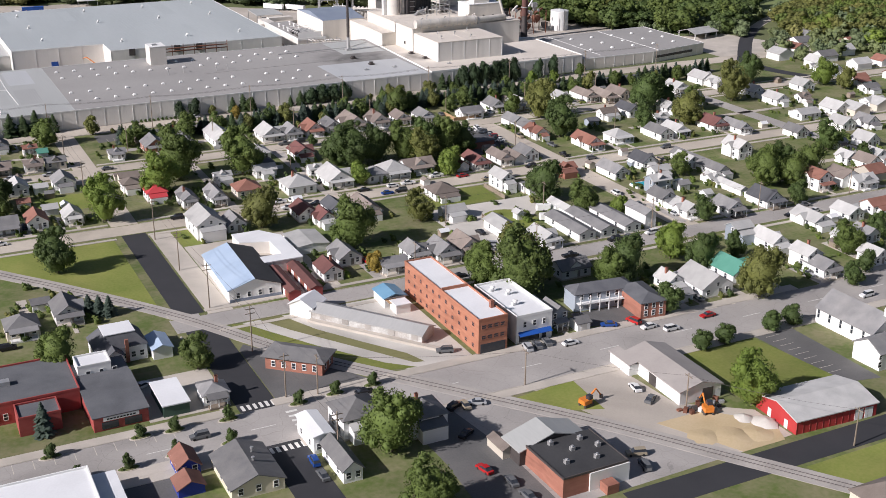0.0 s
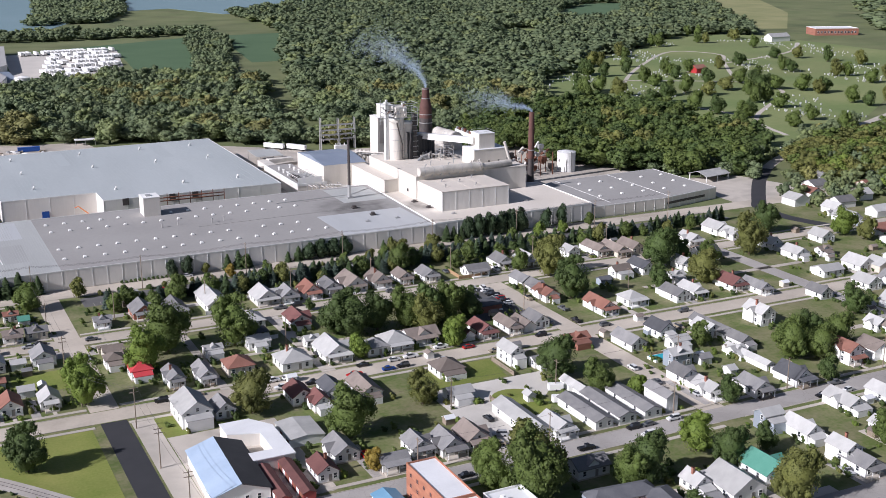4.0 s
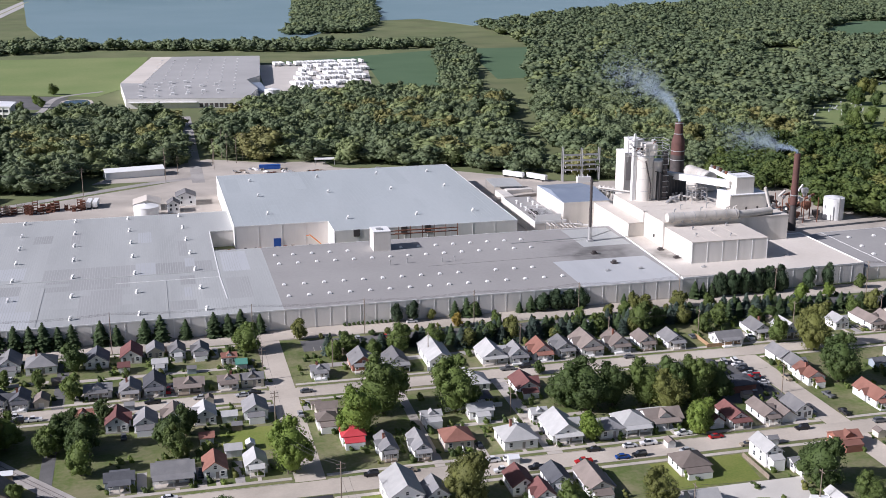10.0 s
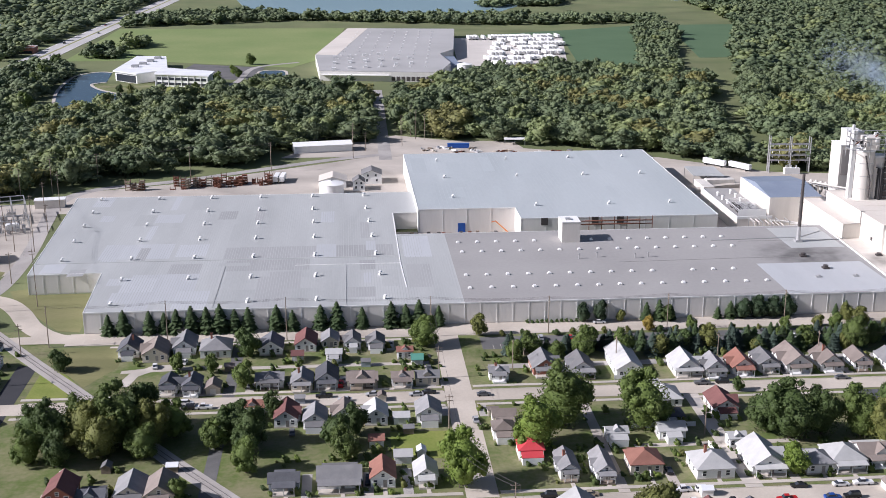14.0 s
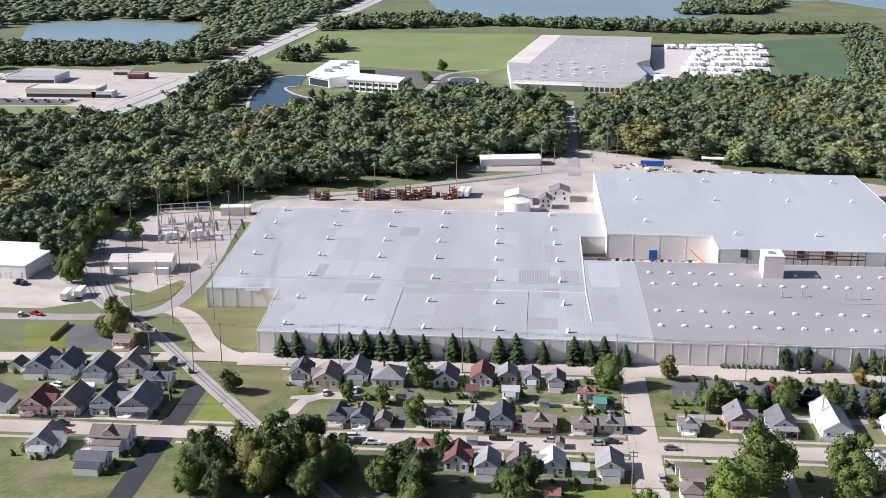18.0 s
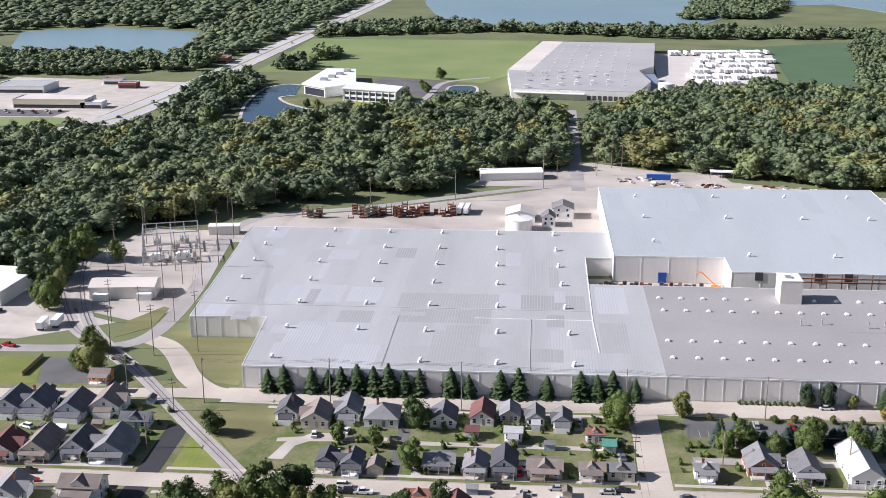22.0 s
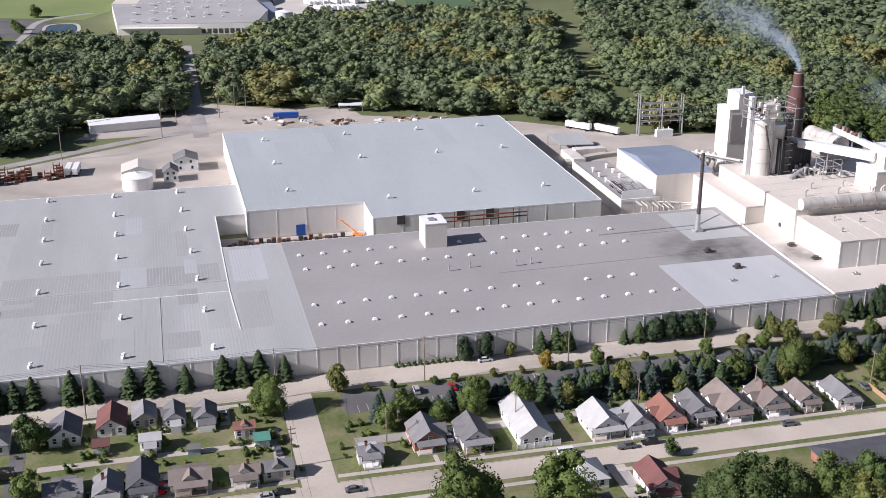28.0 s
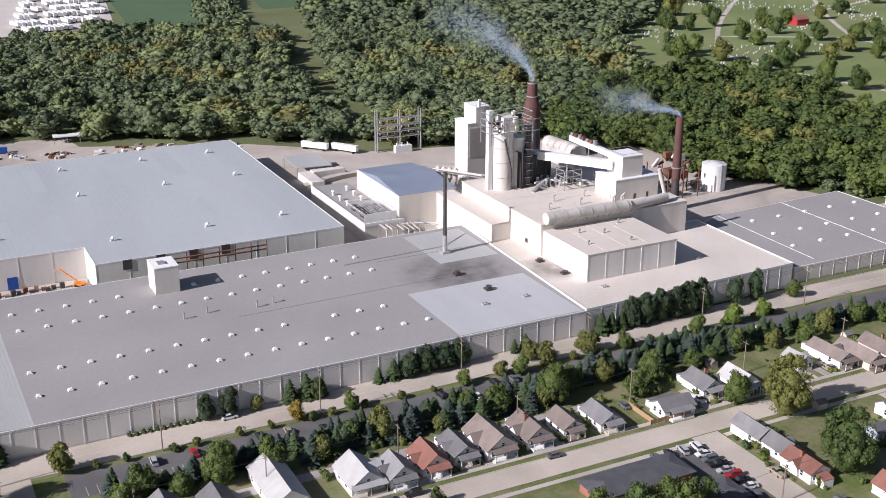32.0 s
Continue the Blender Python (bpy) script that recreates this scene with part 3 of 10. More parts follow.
flat("lot_shops", [(-32, -250), (-12.5, -250), (-12.5, -272), (-32, -272)], 0.045, "concrete", "concrete yard between shops", "lot")
flat("lot_south", [(-46, -296), (-33, -296), (-33, -330), (-46, -330)], 0.045, "carpark", "dark asphalt lot behind shops", "lot")
flat("lawn_west", [(-145, -14), (-124, -14), (-124, -34), (-132, -50), (-150, -25)], 0.05, "olivegrass", "open lawn between track and houses", "lawn")
flat("lawn_west_two", [(-149, -32), (-141, -38), (-128, -58), (-149, -60)], 0.05, "lawn", "triangular lawn beside the track", "lawn")
flat("lawn_far_west", [(-230, -2), (-214.5, -1), (-221.5, 22), (-239, 22.5)], 0.05, "lawn", "fenced green lawn", "lawn")
flat("lot_far_west", [(-213.8, -1), (-188, 1), (-208, 23), (-221, 22)], 0.05, "carpark", "dark asphalt lot beside a fence", "lot")
flat("lot_employees", [(4, -15), (330, -15), (330, -27), (4, -27)], 0.04, "carpark", "long dark parking strip behind evergreens", "lot")
flat("lane_back", [(4, -41), (150, -41), (150, -45), (4, -45)], 0.045, "asphalt", "back lane behind the house row", "lane")
flat("lane_mid", [(-122, -39.5), (-88, -37), (-88, -34.5), (-112, -35), (-122, -37)], 0.045, "gravel", "pale gravel lane behind houses", "lane")
for x, y, w, d in ((-78, -39, 60, 2.6), (40, -108, 50, 2.4), (220, -106, 90, 3.0), (225, -182, 100, 3.0)):
    slab("lane", x, y, x + w, y + d, -0.2, 0.05, "gravel", "gravel alley behind the house lots", "lane")

# factory yards
flat("yard_factory", [(-196, 175), (-196, 206), (-183, 222), (-141, 236), (-99, 259), (-53, 285), (-30, 300), (0, 300), (40, 330), (150, 284), (205, 240), (330, 215), (334, 140), (355, 80), (264, 95), (131, 95), (131, 252), (-11, 251), (-10, 174)], 0.05, "gravel", "pale dusty works yard behind the halls", "yard")
flat("yard_long", [(-85, 300), (-30, 300), (-28, 345), (-60, 345)], 0.055, "gravel", "pale dusty yard round a long shed", "yard")
flat("yard_court", [(-22, 95), (37, 95), (37, 125), (-10, 128), (-22, 128)], 0.07, "concrete", "sunken concrete loading court", "yard")
flat("yard_substation", [(-252, 100), (-232, 76), (-198, 60), (-188, 80), (-188, 130), (-196, 195), (-240, 195), (-248, 160)], 0.05, "gravel", "pale gravel round a substation", "yard")
flat("yard_west", [(-330, 40), (-240, 40), (-208, 60), (-240, 76), (-255, 105), (-330, 130)], 0.045, "concrete", "wide pale concrete yard", "yard")
ribbon("road_west", curve_points([(-420, 29), (-340, 29.5), (-280, 30), (-240, 30.6), (-216, 32), (-199, 35.5), (-190, 46), (-187.5, 70), (-189, 110), (-194, 160), (-196, 200), (-182, 226), (-140, 243), (-100, 266), (-55, 292), (-20, 306)]), 7, 0.075, "asphalt", "curving pale access road round the halls", "road")
ribbon("road_bend", curve_points([(-140, -6), (-152, -3.5), (-163, 8), (-173, 27), (-181, 38), (-190, 44)]), 8.5, 0.07, "tanroad", "curving pale street round a hall corner", "road")
ribbon("road_front_west", [(-146, -5.6), (-165.6, -5.3), (-185, -6.8), (-224, -9.7), (-300, -15), (-420, -24)], 7.5, 0.072, "tanroad", "pale street running west from the hall corner", "road")
flat("lane_curve", [(-122, -51), (-117.5, -51), (-115.5, -42), (-110, -37), (-101, -35), (-101, -32), (-112, -33), (-119, -40)], 0.058, "concrete", "curved pale gravel drive beside a lawn", "lane")
ribbon("road_north", [(-20, 290), (-19.5, 400), (-18, 560)], 8, 0.08, "asphalt", "straight road through the woods", "road")
flat("lawn_hall", [(-144.5, 2), (-144.5, 47), (-173.5, 46), (-176, 55), (-183, 52), (-176, 36), (-163, 18), (-153, 4)], 0.06, "olivegrass", "dry lawn in the corner of a hall", "lawn")
flat("verge_island", [(-203, 44), (-192, 56), (-192, 78), (-195, 80), (-204, 62)], 0.09, "olivegrass", "dry grass island between lanes", "verge")
flat("yard_plant", [(330, 215), (334, 140), (357, 78), (300, 95), (268, 95), (268, 150)], 0.06, "gravel", "pale works yard behind the plant", "yard")
ribbon("road_right", curve_points([(366, -62), (358, -38), (360, -16), (369, -4), (386, 16), (406, 38), (432, 62)]), 8, 0.065, "newasphalt", "dark curving road climbing away", "road")
ribbon("road_hill", curve_points([(432, 62), (469, 88), (518, 113), (679, 190), (900, 300)]), 7, 0.065, "concrete", "pale straight road beside the cemetery", "road")
flat("yard_right", [(355, 0), (420, 0), (400, 60), (357, 60)], 0.045, "concrete", "pale forecourt beside a shed", "yard")

# rails
def railway(points, label):
    pts = curve_points(points, 8)
    e = tagged(ribbon("railway", pts, 5.4, 0.12, "ballast", label, "railway"), kind="structure")
    for off in (-0.75, 0.75):
        b = Build()
        for (x0, y0), (x1, y1) in zip(pts, pts[1:]):
            n = math.hypot(x1 - x0, y1 - y0)
            dx, dy = -(y1 - y0) / n * off, (x1 - x0) / n * off
            b.tube((x0 + dx, y0 + dy, 0.24), (x1 + dx, y1 + dy, 0.24), 0.09, k=4)
        part("rail", b.mesh("rail", "darksteel"), e)
    b, run = Build(), 0.0
    for (x0, y0), (x1, y1) in zip(pts, pts[1:]):
        n = math.hypot(x1 - x0, y1 - y0)
        k = int(n / 1.2)
        for i in range(k):
            t = (i + 0.5) / k
            x, y, a = x0 + (x1 - x0) * t, y0 + (y1 - y0) * t, math.atan2(y1 - y0, x1 - x0)
            c, s = math.cos(a), math.sin(a)
            q = [(x + u * c - v * s, y + u * s + v * c) for u, v in ((-0.13, -1.25), (0.13, -1.25), (0.13, 1.25), (-0.13, 1.25))]
            b.prism(q, 0.08, 0.17)
    part("sleepers", b.mesh("sleepers", "ballast"), e, kind="stuff")


railway([(-300, 260), (-262, 170), (-240, 106), (-215, 53), (-182, 11), (-154, -27), (-129, -60), (-100, -100), (-75, -132), (-52, -161.5), (-35, -182.7), (-10, -217), (12, -254), (37, -286), (61.5, -317), (84, -349), (120, -400)], "single rusty railway track on pale ballast")
railway([(-276, 155), (-248, 102), (-224, 56), (-206, 36), (-190, 19)], "rusty siding on stained ballast")


# ---- factory ----
def hall(name, outline, height, roof, label, panel_mat="panel", bay=6.2, parapet=0.0, shown=(), bare=()):
    """A flat-roofed hall: wall core, roof sheet, eaves trim, and wall panels with pilasters on the sides listed in shown."""
    ox, oy = outline[0]
    e = thing(name, (ox, oy, 0), 0, label, "factory hall")
    o = [(x - ox, y - oy) for x, y in outline]
    part("wall", Build().prism(o, 0, height - 0.25).mesh("wall", panel_mat), e)
    part("roof", Build().prism(o, height - 0.25, height).mesh("roof", roof), e)
    for side, ((x0, y0), (x1, y1)) in enumerate(zip(o, o[1:] + o[:1])):
        if side in bare:     # butts against the next hall without a rim
            continue
        n = math.hypot(x1 - x0, y1 - y0)
        dx, dy = (x1 - x0) / n, (y1 - y0) / n
        q = [(x0 + dy * 0.14, y0 - dx * 0.14), (x1 + dy * 0.14, y1 - dx * 0.14), (x1 - dy * 0.12, y1 + dx * 0.12), (x0 - dy * 0.12, y0 + dx * 0.12)]
        part("eaves_trim", Build().prism(q, height - 0.4, height + 0.12 + parapet).mesh("eaves_trim", "white"), e, "white metal eaves trim")
    for side in shown:
        (x0, y0), (x1, y1) = o[side], o[(side + 1) % len(o)]
        n = math.hypot(x1 - x0, y1 - y0)
        k = max(1, round(n / bay))
        a = math.degrees(math.atan2(y1 - y0, x1 - x0))
        step = n / k
        me = Build().box(0.1, -0.08, 0.5, step - 0.1, 0.02, height - 0.45).mesh("wall_panel", panel_mat)
        pm = Build().box(-0.12, -0.16, 0, 0.12, 0.02, height - 0.42).mesh("pilaster", "white")
        for i in range(k):
            px, py = x0 + (x1 - x0) * i / k, y0 + (y1 - y0) * i / k
            part("wall_panel", me, e, at=(px, py, 0), rz=a)
            part("pilaster", pm, e, at=(px, py, 0), rz=a)
    return e


def seams(e, ox, oy, lines, z, mat="white", w=0.35, h=0.15):
    for x0, y0, x1, y1 in lines:
        n = math.hypot(x1 - x0, y1 - y0)
        part("roof_seam", Build().box(0, -w / 2, 0, n, w / 2, h).mesh("roof_seam", mat), e, at=(x0 - ox, y0 - oy, z), rz=math.degrees(math.atan2(y1 - y0, x1 - x0)))


def patch(e, ox, oy, x0, y0, x1, y1, z, mat, name="roof_patch", label=""):
    part(name, Build().box(0, 0, 0, x1 - x0, y1 - y0, 0.03).mesh(name, mat), e, label, at=(x0 - ox, y0 - oy, z))


west = hall("factory_hall", [(-142, 0), (0, 0), (0, 95), (-22, 95), (-22, 133), (-10, 133), (-10, 174), (-181, 174), (-174, 47), (-144.5, 48)], 8.4, "metalroof", "wide low factory hall with pale corrugated metal roof", shown=(0, 8, 9), bare=(1,))
seams(west, -142, 0, [(-22, 52, -22, 132), (-22, 52, -21, 20), (-66, 52, -22, 52)], 8.4)
seams(west, -142, 0, [(-174, 62, -22, 62), (-45, 2, -45, 52), (-95, 2, -95, 52), (-22, 132, -10, 132)], 8.4, "metalroof", 0.3, 0.12)
# corrugation ribs of the two roof slopes
b = Build()
for i in range(130):
    x = -141 + i * 1.085
    b.box(x - 0.11, 0.5, 0, x + 0.11, 61.5 if x > -140 else 47, 0.022)
part("roof_ribs", b.mesh("roof_ribs", "metalroof"), west, kind="stuff", at=(142, 0, 8.4))
b = Build()
for i in range(152):
    x = -176 + i * 1.085
    b.box(x - 0.1, 62.6, 0, x + 0.1, 173.4 if x < -22 else 94, 0.02)
part("roof_ribs", b.mesh("roof_ribs", "metalroof"), west, kind="stuff", at=(142, 0, 8.4))
# roofing sheets renewed at different times, lying between the seams
rng = random.Random(3)
for row, (y0, y1) in enumerate(((1, 22), (22.2, 44), (44.2, 61.4), (62.8, 90), (90.2, 118), (118.2, 146), (146.2, 173))):
    x = -140.0 if row < 2 else -170.0
    while x < -30:
        w = rng.choice((3.2, 4.3, 6.5, 8.7, 13.0))
        if rng.random() < (0.5 if row < 3 else 0.25):
            a, c = y0 + rng.choice((0, 0, 5, 9)), y1 - rng.choice((0, 0, 4, 8))
            part("roof_sheet", Build().box(0, 0, 0, w, c - a, 0.012).mesh("roof_sheet", rng.choice(("metalroof", "wornroof", "newroof"))), west, at=(x + 142, a, 8.4))
        x += w + 0.05
for x0, y0, x1, y1, m in ((-20, 60, -8, 92, "newroof"), (-131, 9, -104, 44, "newroof"), (-97, 63.2, -24, 80, "wornroof"), (-95, 46, -60, 61, "wornroof"), (-80, 8, -66, 38, "wornroof"), (-20, 20, -10, 50, "wornroof"), (-150, 66, -120, 88, "newroof")):
    part("roof_sheet", Build().box(0, 0, -0.05, x1 - x0, y1 - y0, 0.006).mesh("roof_sheet", m), west, at=(x0 + 142, y0, 8.4))

north = hall("factory_hall", [(-10, 125), (37, 125), (37, 105), (131, 105), (131, 252), (-11, 250)], 12.0, "lightroof", "tall factory hall with pale blue-grey sheet roof", shown=(0, 1, 2, 5), bay=11.6)
b = Build()
for i in range(70):
    b.box(-9 + i * 2.0 - 0.1, 106 if i > 23 else 126, 0, -9 + i * 2.0 + 0.1, 250, 0.025)
part("roof_ribs", b.mesh("roof_ribs", "lightroof"), north, kind="stuff", at=(10, -125, 12.0))
rng = random.Random(13)
for k in range(14):
    x, y = -8 + (k % 7) * 19.5, (140 if k < 7 else 196) + rng.uniform(-10, 10)
    part("roof_sheet", Build().box(0, 0, 0, rng.uniform(3, 9), rng.uniform(14, 44), 0.012).mesh("roof_sheet", "lightroof"), north, at=(x + 10, y - 125, 12.0))
part("loading_door", Build().box(-1.8, -0.1, 0, 1.8, 0.05, 4.6).mesh("loading_door", "blue"), north, "bright blue roller door", at=(21, -0.2, 0.2))
for x in (48, 60, 72, 84):
    part("dark_door", Build().box(-1.6, -0.1, 0, 1.6, 0.05, 3.6).mesh("dark_door", "darksteel"), north, at=(x + 10, -20.2, 8.5))

grey = hall("factory_hall", [(0, 0), (173, 0), (177, 95), (0, 95)], 8.45, "sootroof", "long factory hall with flat grey membrane roof", shown=(0,), bare=(1, 3))
patch(grey, 0, 0, 127, 1, 172, 39, 8.455, "newroof", label="newer pale roof section")
patch(grey, 0, 0, 150, 60, 174, 92, 8.46, "metalroof")
seams(grey, 0, 0, [(70, 46, 150, 48), (130, 72, 174, 72)], 8.45, "greyroof", 0.3, 0.12)
seams(grey, 0, 0, [(118, 74, 160, 76), (160, 76, 174, 86)], 8.45, "steel", 0.4, 0.3)

cream = hall("factory_hall", [(173.3, 0.5), (264, 3), (264, 58), (253, 58), (253, 95), (177.3, 95)], 8.6, "sootcream", "low wing with bright cream roof before the plant", shown=(0,), parapet=0.3)
east = hall("factory_hall", [(266, 4), (311, 4), (352, 12), (350, 68), (279, 64), (264.5, 58)], 6.3, "greyroof", "low east hall with flat dark grey roof", "cream", shown=(0, 1))
seams(east, 266, 4, [(280, 64, 279, 8), (316, 6, 316, 66)], 6.3, "white", 0.25, 0.1)
flat("yard_gap", [(253, 58.2), (264, 58.2), (279, 65), (350, 69), (357, 82), (300, 97), (253, 97)], 0.052, "gravel", "dusty gap between plant and east hall", "yard")
part("band_window", Build().box(0, -0.3, 0, 30, 0.1, 1.3).mesh("band_window", "darksteel"), east, at=(47, 0.4, 2.4), rz=11)

# skylight domes and roof vents
dome = Build()
dome.box(-0.75, -0.75, 0, 0.75, 0.75, 0.35)
dome.add([(-0.7, -0.7, 0.35), (0.7, -0.7, 0.35), (0.7, 0.7, 0.35), (-0.7, 0.7, 0.35), (-0.4, -0.4, 0.8), (0.4, -0.4, 0.8), (0.4, 0.4, 0.8), (-0.4, 0.4, 0.8)], [(0, 1, 5, 4), (1, 2, 6, 5), (2, 3, 7, 6), (3, 0, 4, 7), (4, 5, 6, 7)])
dome_me = dome.mesh("skylight", "white")
for row, (y, x0, n, skip) in enumerate(((16.7, 3.8, 15, ()), (32.8, 3.8, 14, (10,)), (65.1, 5.3, 15, ()), (79.6, 4.9, 15, (5, 6)))):
    for i in range(n):
        if i not in skip:
            part("skylight", dome_me, grey, "white skylight dome", at=(x0 + i * 8.56, y, 8.45), rz=(i * 37) % 8)
vent = Build().tube((0, 0, 0), (0, 0, 1.3), 0.4, 0.4).tube((0, 0, 1.3), (0, 0, 1.7), 0.75, 0.55).box(-0.9, -0.5, 0, -0.4, 0.5, 0.9)
vent_me = vent.mesh("roof_vent", "white")
for y in (168, 142.5, 118.2, 93, 65, 36.8, 7.3):
    for i, x in enumerate((-167.6, -138.8, -112.4, -87.6, -61.5, -35.5)):
        if (i or y > 60) and (i != 2 or y > 20):
            part("roof_vent", vent_me, west, "small white roof vent", at=(x + (168 - y) * 0.035 + 142, y, 8.4), rz=10 * i)
for x, y in ((7, 230), (46.8, 232), (83, 233), (114.4, 233), (8, 189), (47.2, 190), (83.2, 190.3), (114.6, 191), (9, 147), (47.9, 127.8), (83.9, 128), (114.2, 128.5)):
    part("roof_vent", vent_me, north, "small white roof vent", at=(x + 10, y - 125, 12.0))
for x, y in ((150.4, 47.6), (153.4, 30.4)):
    part("exhaust_fan", Build().box(-1.3, -1.3, 0, 1.3, 1.3, 0.7).tube((0, 0, 0.7), (0, 0, 1.5), 0.9, 1.1, 10).mesh("exhaust_fan", "darksteel"), grey, "sooty roof exhaust fan", at=(x, y, 8.45))
for x in (282, 296, 310, 324, 338):
    for y in (22, 36, 52):
        part("skylight", dome_me, east, "white skylight dome", at=(x - 266 + (y - 22) * 0.2, y - 4, 6.3))

for x, y in ((183.3, 45.9), (184.7, 31.4)):
    part("exhaust_fan", Build().box(-1.3, -1.3, 0, 1.3, 1.3, 0.5).tube((0, 0, 0.5), (0, 0, 1.1), 0.9, 1.1, 10).mesh("exhaust_fan", "darksteel"), cream, "sooty roof exhaust fan", at=(x - 173.3, y - 0.5, 8.6))
for x, y in ((161.6, 19.4), (146, 19.5), (190, 14), (236, 22)):
    e = grey if x < 173 else cream
    part("roof_hatch", Build().box(-1.0, -0.8, 0, 1.0, 0.8, 0.5).tube((0.2, 0, 0.5), (0.2, 0, 1.0), 0.35).mesh("roof_hatch", "steel"), e, "grey roof hatch", at=(x - (0 if x < 173 else 173.3), y, 8.5 if x < 173 else 8.6))
for x, y in ((54, 52), (62, 53.5), (78, 51), (84, 52)):
    part("vent_pipe", Build().tube((0, 0, 0), (0, 0, 2.0), 0.22).tube((0, 0, 2.0), (0, 0, 2.3), 0.45).mesh("vent_pipe", "steel"), grey, "thin grey vent pipe", at=(x, y, 8.45))
# white stair tower on the grey roof, pipe rack beside it
tower = thing("roof_tower", (51, 76, 8.45), 0, "tall white boxy stair tower on the grey roof", "roof tower")
part("wall", Build().box(0, 0, 0, 8.2, 10, 9.2).mesh("wall", "cream"), tower)
part("roof", Build().box(-0.1, -0.1, 9.2, 8.3, 10.1, 9.5).mesh("roof", "white"), tower)
part("hatch", Build().box(2, 3, 9.5, 4.5, 5.5, 10.1).mesh("hatch", "steel"), tower)
rack = thing("pipe_rack", (62, 99.5, 0), 0, "rusty steel pipe rack before the tall hall", "pipe rack")
for i in range(7):
    part("post", Build().box(-0.15, -0.15, 0, 0.15, 0.15, 13.6).mesh("post", "rust"), rack, at=(i * 6.0, 0, 0))
for z in (9.6, 11.2):
    part("beam", Build().box(0, -0.2, 0, 36, 0.2, 0.45).mesh("beam", "rust"), rack, at=(0, 0.35, z))
    part("pipe", Build().tube((4, -0.4, 0.6), (30, -0.4, 0.6), 0.25).mesh("pipe", "rust"), rack, at=(0, 0, z))

# dark guyed pipe stack on the roof
st = thing("roof_stack", (156.6, 69.5, 8.45), 0, "thin black lattice exhaust stack on the grey roof", "stack")
part("base", Build().box(-1.5, -1.5, 0, 1.5, 1.5, 1.0).tube((0, 0, 1), (0, 0, 7), 1.0, 0.9, 10).mesh("base", "steel"), st)
part("shaft", Build().tube((0, 0, 7), (0, 0, 31), 0.75, 0.6, 10).mesh("shaft", "darksteel"), st)
for z in range(8, 31, 2):
    part("rung", Build().box(-0.95, -0.12, z, 0.95, 0.12, z + 0.15).mesh("rung", "darksteel"), st)

# ---- plant ----
plant = thing("glass_plant", (186, 20, 0), 0, "tall cream sheet-metal plant block with flat roofs", "plant building")


def solid(name, box, mat, e, o=(186, 20), label="", roof=None):
    x0, y0, z0, x1, y1, z1 = box
    p = part(name, Build().box(0, 0, 0, x1 - x0, y1 - y0, z1 - z0).mesh(name, mat), e, label, at=(x0 - o[0], y0 - o[1], z0))
    if roof:
        part("roof", Build().box(-0.15, -0.15, 0, x1 - x0 + 0.15, y1 - y0 + 0.15, 0.3).mesh("roof", roof), p, at=(0, 0, z1 - z0))
    return p


near = solid("front_block", (187, 21, 8.6, 225, 50, 18.3), "panel", plant, roof="creamroof")
for i in range(6):
    part("pilaster", Build().box(-0.2, -0.15, 0, 0.2, 0.1, 9.5).mesh("pilaster", "white"), near, at=(0.2 + i * 7.5, 0, 0))
for x0, x1 in ((0.5, 7.4), (7.9, 14.9), (15.4, 22.4), (22.9, 29.9), (30.4, 37.4)):
    part("wall_panel", Build().box(x0, -0.06, 0.2, x1, 0.02, 9.3).mesh("wall_panel", "panel"), near)
back = solid("rear_block", (186, 50, 8.6, 252, 112, 20.6), "cream", plant, roof="creamroof")
solid("west_wing", (178, 72, 0, 186, 130, 15.0), "cream", plant, roof="creamroof")
for x, y in ((178.6, 78), (186, 60)):
    part("louvre", Build().box(-0.1, -0.8, 0, 0.05, 0.8, 1.6).mesh("louvre", "darksteel"), plant, at=(x - 186 - 0.1, y - 20, 11))
part("roof_duct", Build().tube((0, 0, 0), (36.5, 0.1, 0), 2.3, 2.3, 22).mesh("roof_duct", "duct", True), plant, "long pale horizontal duct drum", at=(187.4 - 186, 49.4 - 20, 23.2))
part("roof_duct", Build().tube((0, 0, 0), (19.5, 3.2, 0), 1.8, 1.8, 20).mesh("roof_duct", "duct", True), plant, at=(224.2 - 186, 49.6 - 20, 22.7))
part("roof_duct", Build().tube((0, 0, 0), (-3.4, 0.5, 11), 0.8, 0.8, 14).tube((0, 0, 0), (0.2, 0, -2), 0.8, 1.3, 14).mesh("roof_duct", "duct", True), plant, at=(244 - 186, 53.5 - 20, 23))
for i in range(8):
    part("duct_saddle", Build().box(-0.3, -2.0, -2.3, 0.3, 2.0, -1.3).mesh("duct_saddle", "steel"), plant, at=(3.5 + i * 5, 29.4, 23.2))
for i in range(7):
    part("duct_band", Build().tube((0, 0, 0), (0.25, 0, 0), 2.36, 2.36, 22).mesh("duct_band", "steel"), plant, at=(4 + i * 5.4, 29.4, 23.2))
# gutter seams, rails and small pipes on the two roofs
for y in (58, 66, 74, 82, 90):
    part("roof_seam", Build().box(0, -0.12, 0, 62, 0.12, 0.06).mesh("roof_seam", "creamroof"), plant, at=(2, y - 20, 20.9))
for x in (9, 18, 27):
    part("roof_seam", Build().box(-0.12, 0, 0, 0.12, 27, 0.06).mesh("roof_seam", "creamroof"), plant, at=(x, 2, 18.6))
